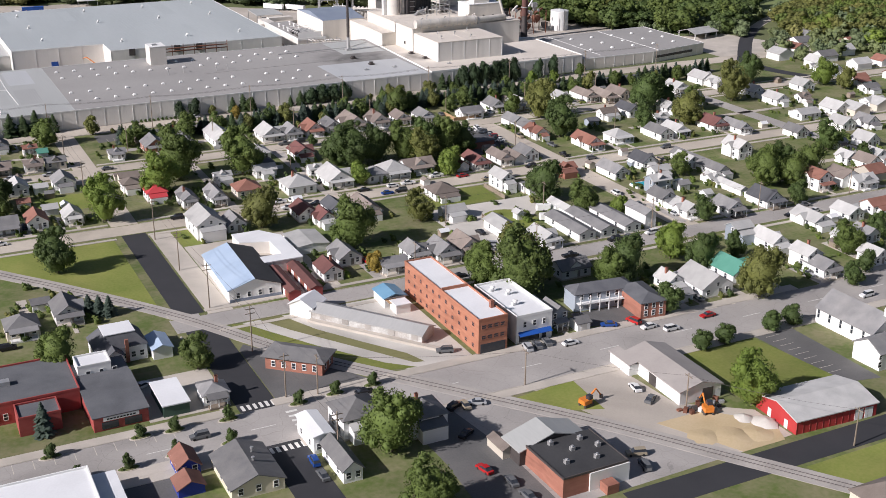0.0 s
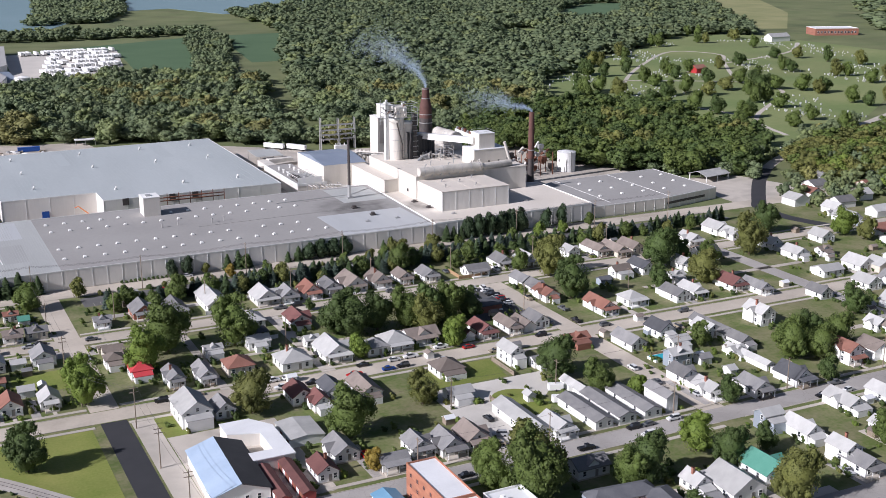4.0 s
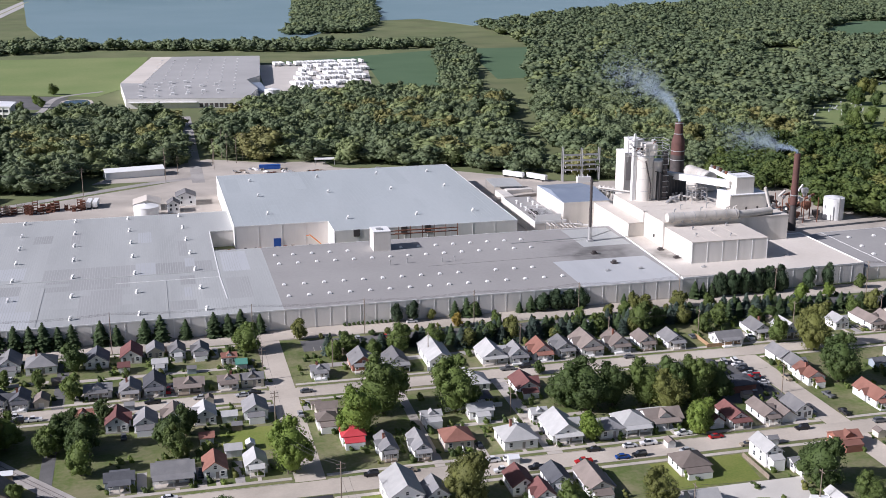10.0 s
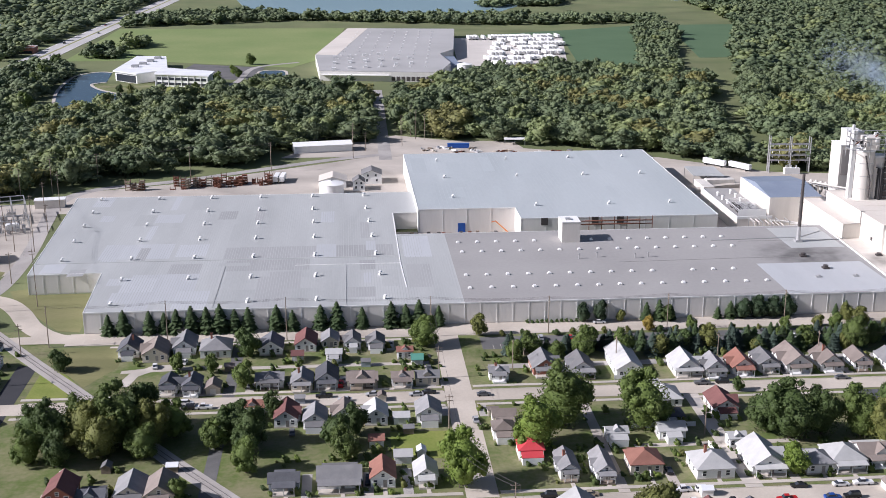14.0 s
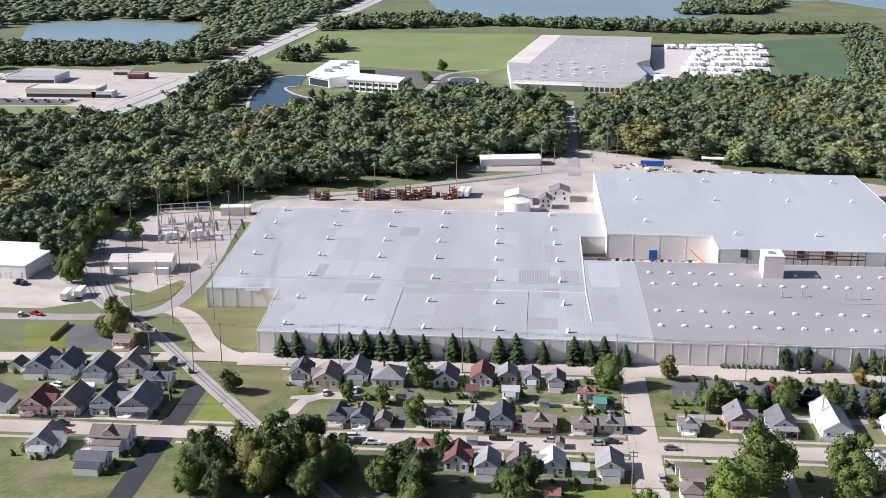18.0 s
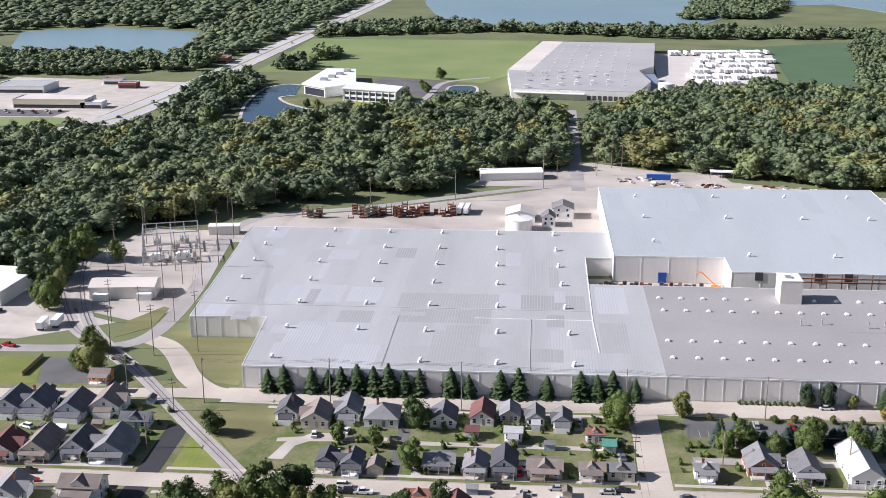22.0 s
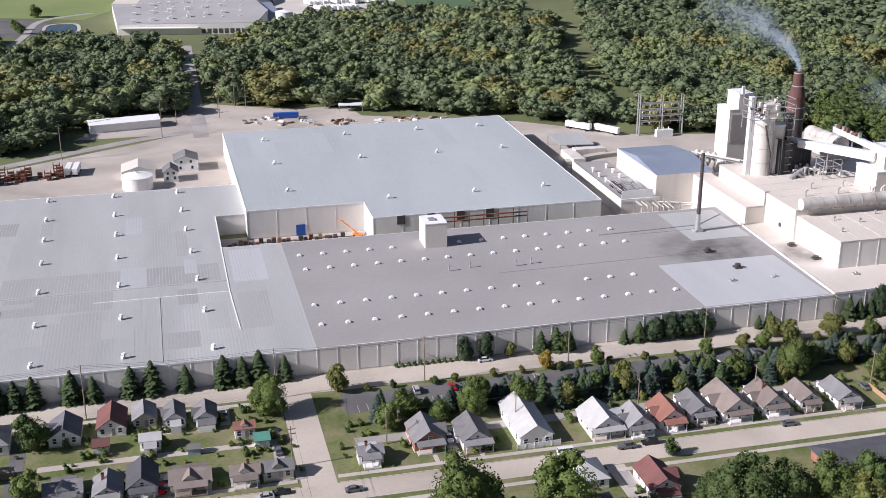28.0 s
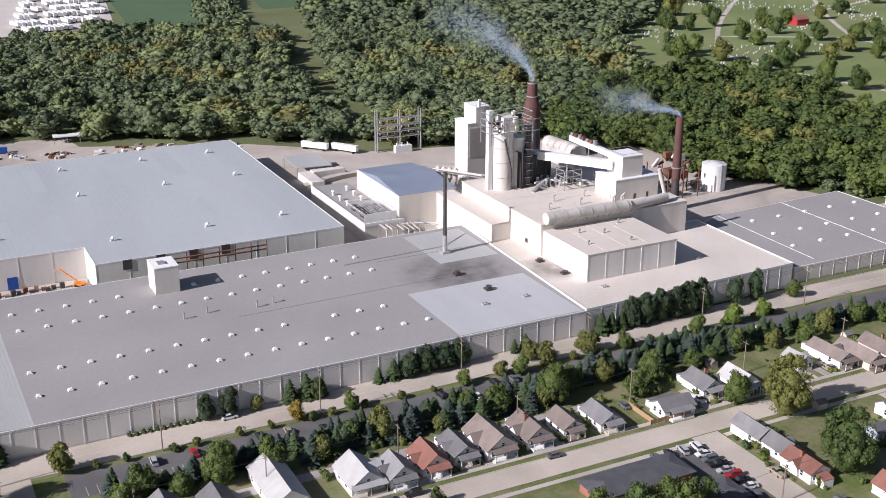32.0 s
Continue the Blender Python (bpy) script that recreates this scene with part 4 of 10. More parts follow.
for x, y in ((197, 42), (205, 38), (216, 45), (209, 27), (193, 30)):
    part("goose_vent", Build().tube((0, 0, 0), (0, 0, 1.3), 0.28).tube((0, 0, 1.3), (0.5, 0, 1.5), 0.28).tube((0.5, 0, 1.5), (0.6, 0, 0.9), 0.28).mesh("goose_vent", "steel"), plant, at=(x - 186, y - 20, 18.6))
part("roof_rail", Build().box(0, -0.04, 1.0, 60, 0.04, 1.08).box(0, -0.04, 0.5, 60, 0.04, 0.57).mesh("roof_rail", "steel"), plant, at=(2, 91, 20.9))
for k in range(13):
    part("rail_post", Build().box(-0.05, -0.05, 0, 0.05, 0.05, 1.08).mesh("rail_post", "steel"), plant, at=(2 + k * 5, 91, 20.9))
# head house and conveyor
lower = solid("head_house", (226, 61, 20.9, 246, 75, 29.1), "cream", plant, roof="whiteroof")
upper = solid("head_house", (230, 63, 29.4, 239.5, 73, 37.4), "cream", plant, roof="whiteroof")
part("louvre_panel", Build().box(0, 2, 0.8, 0.12, 10, 6.6).mesh("louvre_panel", "panel"), lower, "grey louvred panel", at=(20, 0, 0))
for k in range(7):
    part("louvre", Build().box(0.1, 2.3, 0, 0.2, 9.7, 0.25).mesh("louvre", "steel"), lower, at=(20, 0, 1.4 + k * 0.8))
for k in range(3):
    part("wall_door", Build().box(-0.5, -0.08, 0, 0.5, 0.02, 2.1).mesh("wall_door", "darksteel"), lower, at=(3 + k * 6, 0, 0.1))
part("tower_rail", Build().box(0, 0, 1.0, 9.5, 0.08, 1.1).box(0, 9.9, 1.0, 9.5, 9.98, 1.1).box(0, 0, 1.0, 0.08, 10, 1.1).box(9.42, 0, 1.0, 9.5, 10, 1.1).mesh("tower_rail", "steel"), upper, at=(0, 0, 8.2))
for k in range(4):
    part("stub_pipe", Build().tube((0, 0, 0), (0, 0, 3.4), 0.45, 0.45, 10).tube((0, 0, 3.4), (0.6, 0, 3.9), 0.45, 0.35, 10).mesh("stub_pipe", "duct", True), plant, at=(36 + k * 2.0, 37 + (k % 2) * 1.6, 20.9))
part("conveyor", Build().add([(0, 0, 0), (20, -34, 0.8), (22.6, -32.6, 0.8), (2.6, 1.4, 0), (0, 0, 3.2), (20, -34, 4.2), (22.6, -32.6, 4.2), (2.6, 1.4, 3.2)], [(3, 2, 1, 0), (4, 5, 6, 7), (0, 1, 5, 4), (1, 2, 6, 5), (2, 3, 7, 6), (3, 0, 4, 7)]).mesh("conveyor", "white"), plant, "enclosed white sloping conveyor gallery", at=(208.5 - 186, 102 - 20, 30.7))
for x, z in ((221, 31),):
    part("gallery_leg", Build().tube((0, 0, 0), (0, 0, z - 20.6), 0.3).mesh("gallery_leg", "steel"), plant, at=(x - 186, 88 - 20, 20.6))
# vent frames and small roof gear
for k in range(5):
    part("roof_pipe", Build().tube((0, 0, 0), (0, 0, 2.2), 0.3).tube((0, 0, 2.2), (0.9, 0, 2.6), 0.3).mesh("roof_pipe", "steel"), plant, at=(12 + k * 7, 44 + (k % 2) * 8, 20.9))
cage = part("pipe_cage", Build().box(0, 0, 0, 0.3, 0.3, 8).mesh("pipe_cage", "steel"), plant, "open steel frame on the roof", at=(30, 62, 20.9))
for x, y in ((8, 0), (0, 6), (8, 6)):
    part("post", Build().box(x, y, 0, x + 0.3, y + 0.3, 8).mesh("post", "steel"), cage)
for z in (2.6, 5.2, 7.8):
    part("ring_beam", Build().box(0, 0, z, 8.3, 0.3, z + 0.25).box(0, 6, z, 8.3, 6.3, z + 0.25).box(0, 0, z, 0.3, 6.3, z + 0.25).box(8, 0, z, 8.3, 6.3, z + 0.25).mesh("ring_beam", "steel"), cage)
for k in range(4):
    part("duct_elbow", Build().tube((0, 0, 0), (3, 1, 2), 0.8, 0.8, 10).tube((3, 1, 2), (6, 1, 0.2), 0.7, 0.7, 10).mesh("duct_elbow", "steel", True), plant, at=(18 + k * 2.5, 66 + k * 2, 20.9))

silos = thing("silo_tower", (195.8, 97, 0), 0, "cluster of tall white concrete silos with headgear", "silo")
for x, y, r, z in ((0, 0, 4.6, 43.5), (7.0, 0.5, 3.6, 40.5), (3, 7, 4.2, 43.5)):
    part("silo", Build().tube((x, y, 15), (x, y, z), r, r, 20).mesh("silo", "cream", True), silos)
    part("silo_cap", Build().tube((x, y, z), (x, y, z + 0.8), r + 0.25, r + 0.1, 20).mesh("silo_cap", "white"), silos)
part("elevator_shaft", Build().box(-6.6, -1.2, 15, -4.7, 1.2, 53).mesh("elevator_shaft", "white"), silos, "narrow white elevator shaft")
part("head_room", Build().box(-1, -3, 44.2, 5.5, 4, 50).mesh("head_room", "cream"), silos)
for z in (44.5, 47, 49.5, 52):
    part("gantry", Build().box(-8, -5.5, z, 11, -5.2, z + 0.25).box(-8, 2.8, z, 11, 3.1, z + 0.25).box(-8, -5.5, z, -7.7, 3.1, z + 0.25).box(10.7, -5.5, z, 11, 3.1, z + 0.25).mesh("gantry", "steel"), silos)
for x in (-8, 0, 10.7):
    for y in (-5.5, 2.8):
        part("gantry_post", Build().box(x, y, 40, x + 0.25, y + 0.25, 54 if x < -5 else 50).mesh("gantry_post", "steel"), silos)
part("stair_cage", Build().box(9, -4, 20, 11, -2, 46).mesh("stair_cage", "darksteel"), silos, "dark open stair cage")
rng = random.Random(28)
for k in range(24):
    x, y, z = rng.uniform(-7, 10), rng.uniform(-5.5, 3), rng.uniform(43.5, 52)
    part("headgear", (Build().box(-0.5, -0.5, 0, 0.5, 0.5, rng.uniform(0.6, 1.8)) if k % 3 else Build().tube((0, 0, 0), (rng.uniform(-3, 3), rng.uniform(-1, 1), rng.uniform(-3, 1)), 0.25, k=7)).mesh("headgear", rng.choice(["steel", "cream", "white", "rust", "darksteel"])), silos, at=(x, y, z))
for z in (26, 32, 38):
    part("silo_ring", Build().tube((0, 0, z), (0, 0, z + 0.2), 4.66, 4.66, 24).mesh("silo_ring", "steel"), silos)
part("chute", Build().tube((-1.5, -4.9, 42), (1.5, -5.2, 30), 0.35, k=8).tube((1.5, -5.2, 30), (1.5, -5.2, 22), 0.35, k=8).mesh("chute", "darksteel", True), silos)
for k in range(9):
    part("platform", Build().box(8.5, -4.6, 0, 11.7, -1.4, 0.2).mesh("platform", "steel"), silos, at=(0, 0, 22 + k * 2.9))
batch = thing("batch_house", (204, 138, 0), 0, "stepped tall cream batch house behind the silos", "plant building")
part("wall", Build().box(-1.5, 0, 0, 10.5, 12, 37).mesh("wall", "cream"), batch)
part("shoulder_roof", Build().box(-1.7, -0.2, 37, 2.4, 12.2, 37.3).mesh("shoulder_roof", "white"), batch)
part("upper_wall", Build().box(2.5, 0.1, 37, 9.5, 11, 43.6).mesh("upper_wall", "cream"), batch)
part("roof", Build().box(2.3, 0, 43.6, 9.7, 11.2, 44).mesh("roof", "white"), batch)
part("side_panel", Build().box(-0.6, -0.15, 22, 9, 0, 35).mesh("side_panel", "taupe"), batch, "grey cladding panel")
for k in range(4):
    part("roof_rail", Build().box(2.4 + k * 2.3, 0, 44, 2.5 + k * 2.3, 0.1, 45.1).box(2.4, 0, 45, 9.6, 0.08, 45.1).mesh("roof_rail", "steel"), batch)
part("skip_hoist", Build().box(3.5, -0.5, 44, 4.6, 0.6, 47.5).mesh("skip_hoist", "white"), batch)

chim = thing("main_chimney", (231.5, 133.5, 0), 0, "tall brown brick chimney with bottle-shaped shoulder", "chimney")
part("base_shaft", Build().tube((0, 0, 0), (0, 0, 36), 4.4, 3.8, 20).mesh("base_shaft", "darksteel", True), chim, "sooty black lower shaft")
part("shaft", Build().tube((0, 0, 36), (0, 0, 43), 3.8, 3.6, 20).mesh("shaft", "brickstack", True), chim)
part("shoulder", Build().tube((0, 0, 43), (0, 0, 47.5), 3.6, 2.4, 20).mesh("shoulder", "brickstack", True), chim)
part("neck", Build().tube((0, 0, 47.5), (0, 0, 53.5), 2.4, 2.1, 20).mesh("neck", "brickstack", True), chim)
for z, r in ((33, 4.0), (38, 3.85), (47.3, 2.55), (53.0, 2.25)):
    part("band", Build().tube((0, 0, z), (0, 0, z + 0.4), r, r, 20).mesh("band", "steel"), chim)
chim2 = thing("rusty_chimney", (281, 94, 0), 0, "slender rusty steel chimney on a dark base", "chimney")
part("base", Build().tube((0, 0, 0), (0, 0, 14), 2.2, 1.6, 16).mesh("base", "darksteel", True), chim2)
part("shaft", Build().tube((0, 0, 14), (0, 0, 41.5), 1.9, 1.6, 16).mesh("shaft", "brickstack", True), chim2)
part("band", Build().tube((0, 0, 19), (0, 0, 19.5), 2.2, 2.2, 16).mesh("band", "steel"), chim2)

furn = thing("furnace_house", (202.6, 92, 20.9), 0, "black sooty furnace house behind the silos", "plant building")
part("wall", Build().add([(0, 0, 0), (19, 9, 0), (13, 21, 0), (-6, 12, 0), (0, 0, 14.8), (19, 9, 7.6), (13, 21, 7.6), (-6, 12, 14.8)], [(3, 2, 1, 0), (0, 1, 5, 4), (1, 2, 6, 5), (2, 3, 7, 6), (3, 0, 4, 7)]).mesh("wall", "blackroof"), furn)
part("roof", Build().add([(-0.3, -0.5, 14.85), (19.6, 8.8, 7.5), (13.2, 21.6, 7.5), (-6.6, 12.1, 14.85), (-0.3, -0.5, 15.15), (19.6, 8.8, 7.8), (13.2, 21.6, 7.8), (-6.6, 12.1, 15.15)], [(3, 2, 1, 0), (4, 5, 6, 7), (0, 1, 5, 4), (1, 2, 6, 5), (2, 3, 7, 6), (3, 0, 4, 7)]).mesh("roof", "blackroof"), furn)
for k in range(9):
    part("wall_rib", Build().tube((k * 2.1, k * 1.0 - 0.1, 0), (k * 2.1, k * 1.0 - 0.1, 14.5 - k * 0.8), 0.12, k=5).mesh("wall_rib", "darksteel"), furn)
# black ductwork and pipes crowding the roof before it
gear = thing("roof_machinery", (205, 84, 20.9), 0, "tangle of pale ducts, valves and pipes on the plant roof", "machinery")
rng = random.Random(18)
for k in range(26):
    x, y, r = rng.uniform(6, 21), rng.uniform(0, 9) + 4, rng.uniform(0.25, 0.7)
    a = rng.uniform(0, 6.28)
    part("pipe", Build().tube((0, 0, 0), (0, 0, rng.uniform(0.8, 3.4)), r, r, 9).tube((0, 0, r + 0.8), (math.cos(a) * 2.6, math.sin(a) * 2.6, r + 0.9), r * 0.7, r * 0.7, 9).mesh("pipe", rng.choice(["steel", "duct", "duct", "darksteel"]), True), gear, at=(x, y, 0))
for k in range(8):
    part("valve_box", Build().box(-0.8, -0.6, 0, 0.8, 0.6, rng.uniform(0.8, 2.0), 0.1).mesh("valve_box", rng.choice(["steel", "white", "cream"])), gear, at=(rng.uniform(4, 22), rng.uniform(2, 12), 0))
shed2 = thing("barrel_shed", (231, 103, 20.9), 0, "barrel-roofed white gallery behind the plant", "plant building")
arch = [(3.4 * math.cos(i * math.pi / 12), 3.4 * math.sin(i * math.pi / 12)) for i in range(13)]
sec = [(-3.4, -6.5), (3.4, -6.5)] + arch
n = len(sec)
part("shell", Build().add([(u + 5.8 + 0.0, 0, 7.6 + w) for u, w in sec] + [(u + 3.6, 21, 7.6 + w) for u, w in sec], [tuple(range(n)), tuple(reversed(range(n, 2 * n)))] + [((i + 1) % n, i, i + n, (i + 1) % n + n) for i in range(n)]).mesh("shell", "duct"), shed2)
for k in range(6):
    part("hoop", Build().add([(u * 1.02 + 5.6 - k * 0.42, 1 + k * 4.0, 7.6 + w * 1.02) for u, w in arch] + [(u * 1.02 + 5.6 - k * 0.42, 1.3 + k * 4.0, 7.6 + w * 1.02) for u, w in arch], [(i + 1, i, i + 13, i + 14) for i in range(12)]).mesh("hoop", "steel"), shed2)
gal = thing("pipe_gallery", (250, 132, 0), 0, "thin sloping white gallery with rusty drive gear", "plant building")
part("gallery", Build().add([(0, 0, 26), (9.5, -18, 21.5), (11.6, -17, 21.5), (2.1, 1, 26), (0, 0, 28.4), (9.5, -18, 23.9), (11.6, -17, 23.9), (2.1, 1, 28.4)], [(3, 2, 1, 0), (4, 5, 6, 7), (0, 1, 5, 4), (1, 2, 6, 5), (2, 3, 7, 6), (3, 0, 4, 7)]).mesh("gallery", "white"), gal)
for k in range(3):
    part("leg", Build().tube((2 + k * 3.4, -2 - k * 6.4, 0), (2 + k * 3.4, -2 - k * 6.4, 25.6 - k * 1.7), 0.3, k=6).mesh("leg", "steel"), gal)
for k in range(7):
    part("drive_gear", Build().box(-0.7, -0.6, 0, 0.7, 0.6, rng.uniform(0.8, 2.2)).tube((0, -0.9, 0.8), (0, 0.9, 0.8), 0.6, k=9).mesh("drive_gear", "rust" if k % 2 else "steel"), gal, at=(1.6 + k * 0.9, -0.6 - k * 1.7, 28.2 - k * 0.43))
bridge = thing("pipe_bridge", (198, 116, 4.5), 0, "steel pipe bridge with round dust vessels", "pipe bridge")
for k in range(4):
    part("vessel", Build().tube((-7.2 + k * 1.7, 27 - k * 2.2, 10), (-7.2 + k * 1.7, 27 - k * 2.2, 13.6), 1.15, 1.15, 14).tube((-7.2 + k * 1.7, 27 - k * 2.2, 13.6), (-7.2 + k * 1.7, 27 - k * 2.2, 14.5), 1.15, 0.4, 14).tube((-7.2 + k * 1.7, 27 - k * 2.2, 10), (-7.2 + k * 1.7, 27 - k * 2.2, 7.6), 1.15, 0.25, 14).mesh("vessel", "duct", True), bridge)
for k in range(5):
    part("trestle", Build().tube((-8 + k * 2.2, 29 - k * 6.6, -4.5), (-8 + k * 2.2, 29 - k * 6.6, 13 + k * 0.7), 0.25, k=6).mesh("trestle", "steel"), bridge)
for u in (-0.7, 0.0, 0.8):
    part("pipe", Build().tube((-8 + u, 29, 12.6 + abs(u) * 0.4), (1 + u, 1, 15.4 + abs(u) * 0.4), 0.32, k=9).mesh("pipe", "duct", True), bridge)
part("walkway", Build().add([(-9, 29, 11.9), (-7.4, 29.4, 11.9), (1.6, 1, 14.7), (0, 0.6, 14.7), (-9, 29, 12.1), (-7.4, 29.4, 12.1), (1.6, 1, 14.9), (0, 0.6, 14.9)], [(0, 1, 2, 3), (7, 6, 5, 4), (1, 0, 4, 5), (2, 1, 5, 6), (3, 2, 6, 7), (0, 3, 7, 4)]).mesh("walkway", "steel"), bridge)
kiln = thing("dust_collector", (278, 106, 0), 0, "rusty jumble of dust collectors and ducts", "machinery")
rng = random.Random(8)
for k in range(44):
    x, y, z, s = rng.uniform(0, 26), rng.uniform(0, 18), rng.uniform(2, 15), rng.uniform(0.9, 2.8)
    m = rng.choice(["rust", "rust", "rust", "darksteel", "steel", "cream"])
    if k % 3:
        part("hopper", Build().box(0, 0, 0, s * 1.4, s, s).add([(0, 0, 0), (s * 1.4, 0, 0), (s * 1.4, s, 0), (0, s, 0), (s * 0.7, s / 2, -s)], [(0, 4, 1), (1, 4, 2), (2, 4, 3), (3, 4, 0)]).mesh("hopper", m), kiln, at=(x, y, z))
    else:
        part("duct", Build().tube((0, 0, 0), (s * 2, rng.uniform(-3, 3), rng.uniform(-3, 4)), 0.7, 0.7, 10).mesh("duct", m, True), kiln, at=(x, y, z))
for k in range(12):
    part("leg", Build().box(-0.2, -0.2, 0, 0.2, 0.2, 14).mesh("leg", "rust"), kiln, at=(k % 4 * 8.5, k // 4 * 8, 0))
tk = thing("storage_tank", (317, 112, 0), 0, "upright white cylindrical storage tank", "tank")
part("shell", Build().tube((0, 0, 0), (0, 0, 12), 5.6, 5.6, 24).mesh("shell", "white", True), tk)
part("roof", Build().tube((0, 0, 12), (0, 0, 13), 5.7, 0.4, 24).mesh("roof", "white"), tk)
part("ladder", Build().box(-0.4, -5.9, 0, 0.4, -5.6, 12.6).mesh("ladder", "steel"), tk)
for k in range(8):
    part("rim", Build().tube((0, 0, 1.4 + k * 1.4), (0, 0, 1.5 + k * 1.4), 5.64, 5.64, 24).mesh("rim", "white"), tk)

# compressor building and sheds beside the tall hall
comp = thing("compressor_building", (144, 115, 0), 0, "low pale building with rooftop chillers and gabled block", "plant building")
part("wall", Build().box(0, 0, 0, 17, 60, 6.8).mesh("wall", "cream"), comp)
part("roof", Build().box(0, 0, 6.8, 17, 60, 7.0).mesh("roof", "greyroof"), comp)
part("parapet", Build().box(-0.2, -0.2, 6.6, 17.2, 0.3, 7.9).box(-0.2, 0.3, 6.6, 0.3, 60, 7.9).mesh("parapet", "white"), comp)
part("gabled_block", Build().box(17, 4, 0, 43, 48, 16).mesh("gabled_block", "cream"), comp)
part("gabled_roof", Build().add([(17, 4, 16), (43, 4, 16), (43, 26, 18.6), (17, 26, 18.6), (17, 48, 16), (43, 48, 16)], [(0, 1, 2, 3), (3, 2, 5, 4), (0, 3, 4), (1, 5, 2), (0, 4, 5, 1)]).mesh("gabled_roof", "bluegrey"), comp)
part("side_wing", Build().box(43.1, 6, 0, 52, 40, 11).mesh("side_wing", "panel"), comp)
rng = random.Random(4)
for k in range(12):
    part("chiller", Build().box(0, 0, 0, 2.6, 3.0, 1.8).tube((1.3, 1.5, 1.8), (1.3, 1.5, 2.3), 0.9, 0.9, 10).mesh("chiller", "steel" if k % 3 else "darksteel"), comp, at=(3 + k % 3 * 4 + rng.random(), 5 + k // 3 * 4.6, 7.2))
for k in range(6):
    part("vent_hood", Build().tube((0, 0, 0), (0, 0, 1.8), 0.5).tube((0, 0, 1.8), (0, 0, 2.2), 0.9, 0.6).mesh("vent_hood", "white"), comp, at=(4 + k % 2 * 8, 28 + k * 4, 7.0))
for k in range(5):
    part("roof_pipe", Build().tube((16 + k, -1 - k * 0.3, 6), (30 + k * 1.5, -3, 4.0), 0.35).mesh("roof_pipe", "white", True), comp)
for k in range(7):
    part("pipe_run", Build().tube((6 + k * 2.4, -1.5 - k * 0.15, 7.2 - k * 0.35), (6 + k * 2.4, -8, 7.2 - k * 0.35), 0.3, k=8).tube((6 + k * 2.4, -8, 7.2 - k * 0.35), (6 + k * 2.4, -8, 0), 0.3, k=8).mesh("pipe_run", "duct", True), comp)
for k in range(5):
    part("pipe_trestle", Build().box(5 + k * 4.4, -9, 0, 5.25 + k * 4.4, -8.7, 7.6).box(5 + k * 4.4, -2, 0, 5.25 + k * 4.4, -1.7, 7.6).box(5 + k * 4.4, -9, 7.2, 5.25 + k * 4.4, -1.7, 7.45).mesh("pipe_trestle", "steel"), comp)
part("chiller_frame", Build().box(1.5, 3.5, 0, 15.5, 3.7, 3.4).box(1.5, 24, 3.2, 15.5, 24.2, 3.4).box(1.5, 3.7, 3.2, 1.7, 24, 3.4).box(15.3, 3.7, 3.2, 15.5, 24, 3.4).mesh("chiller_frame", "white"), comp, at=(0, 0, 7))
for k in range(10):
    part("chiller_pipe", Build().tube((2 + k * 1.4, 4.5, 2.2), (2 + k * 1.4, 23, 2.4), 0.16, k=6).mesh("chiller_pipe", "steel"), comp, at=(0, 0, 7))
sh = thing("yard_shed", (151, 212, 0), 0, "open-sided grey metal yard shed", "shed")
part("roof", Build().add([(0, 0, 5), (17, -2, 5), (17, 18, 5.8), (0, 20, 5.8), (0, 0, 5.3), (17, -2, 5.3), (17, 18, 6.1), (0, 20, 6.1)], [(3, 2, 1, 0), (4, 5, 6, 7), (0, 1, 5, 4), (1, 2, 6, 5), (2, 3, 7, 6), (3, 0, 4, 7)]).mesh("roof", "metalroof"), sh)
for x, y in ((0.3, 0.3), (16.6, -1.5), (0.3, 19.5), (16.6, 17.5), (8, 0), (8, 18)):
    part("post", Build().box(x - 0.15, y - 0.15, 0, x + 0.15, y + 0.15, 5.1).mesh("post", "steel"), sh)
part("side_room", Build().box(0, -20, 0, 6, -1, 3.5).box(6, -6, 0, 22, -1, 4.0).mesh("side_room", "cream"), sh)
for x, y, a in ((177.5, 258, -51), (189.5, 247, -56)):
    tr = thing("semi_trailer", (x, y, 0), a, "long white box trailer parked in the yard", "trailer", "trailers in the works yard")
    part("box", Build().box(-7.6, -1.3, 1.2, 7.6, 1.3, 4.1, 0.08).mesh("box", "white"), tr)
    for wx in (-6.2, -4.8, 5.5):
        part("wheel", Build().tube((wx, -1.25, 0.5), (wx, 1.25, 0.5), 0.5, 0.5, 12).mesh("wheel", "rubber"), tr)
sw = thing("switchyard_frame", (204, 238, 0), -2, "tall galvanised steel switchyard gantry", "gantry")
for x, z in ((0, 22), (12.5, 21), (24, 21)):
    for y in (0, 3):
        part("post", Build().tube((x, y, 0), (x, y, z), 0.5, 0.3, 6).mesh("post", "steel"), sw)
for z in (7, 10, 13, 16.5):
    for yy in (0, 3):
        part("beam", Build().box(0, yy - 0.25, z, 24, yy + 0.25, z + 0.45).mesh("beam", "steel"), sw)
    for k in range(6):
        part("insulator", Build().tube((2 + k * 4, 1.5, z), (2 + k * 4, 1.5, z - 1.4), 0.18).mesh("insulator", "white"), sw)
part("transformer", Build().box(8, -5, 0, 17, -2, 3.6).tube((9, -3.5, 3.6), (9, -3.5, 5), 0.3).tube((12, -3.5, 3.6), (12, -3.5, 5), 0.3).tube((15, -3.5, 3.6), (15, -3.5, 5), 0.3).mesh("transformer", "white"), sw)
ribbon("viaduct_road", curve_points([(140, 190), (165, 203), (195, 205), (225, 195), (245, 175)]), 4, 2.0, "concrete", "low concrete ramp through the yard", "ramp", thick=2.0)

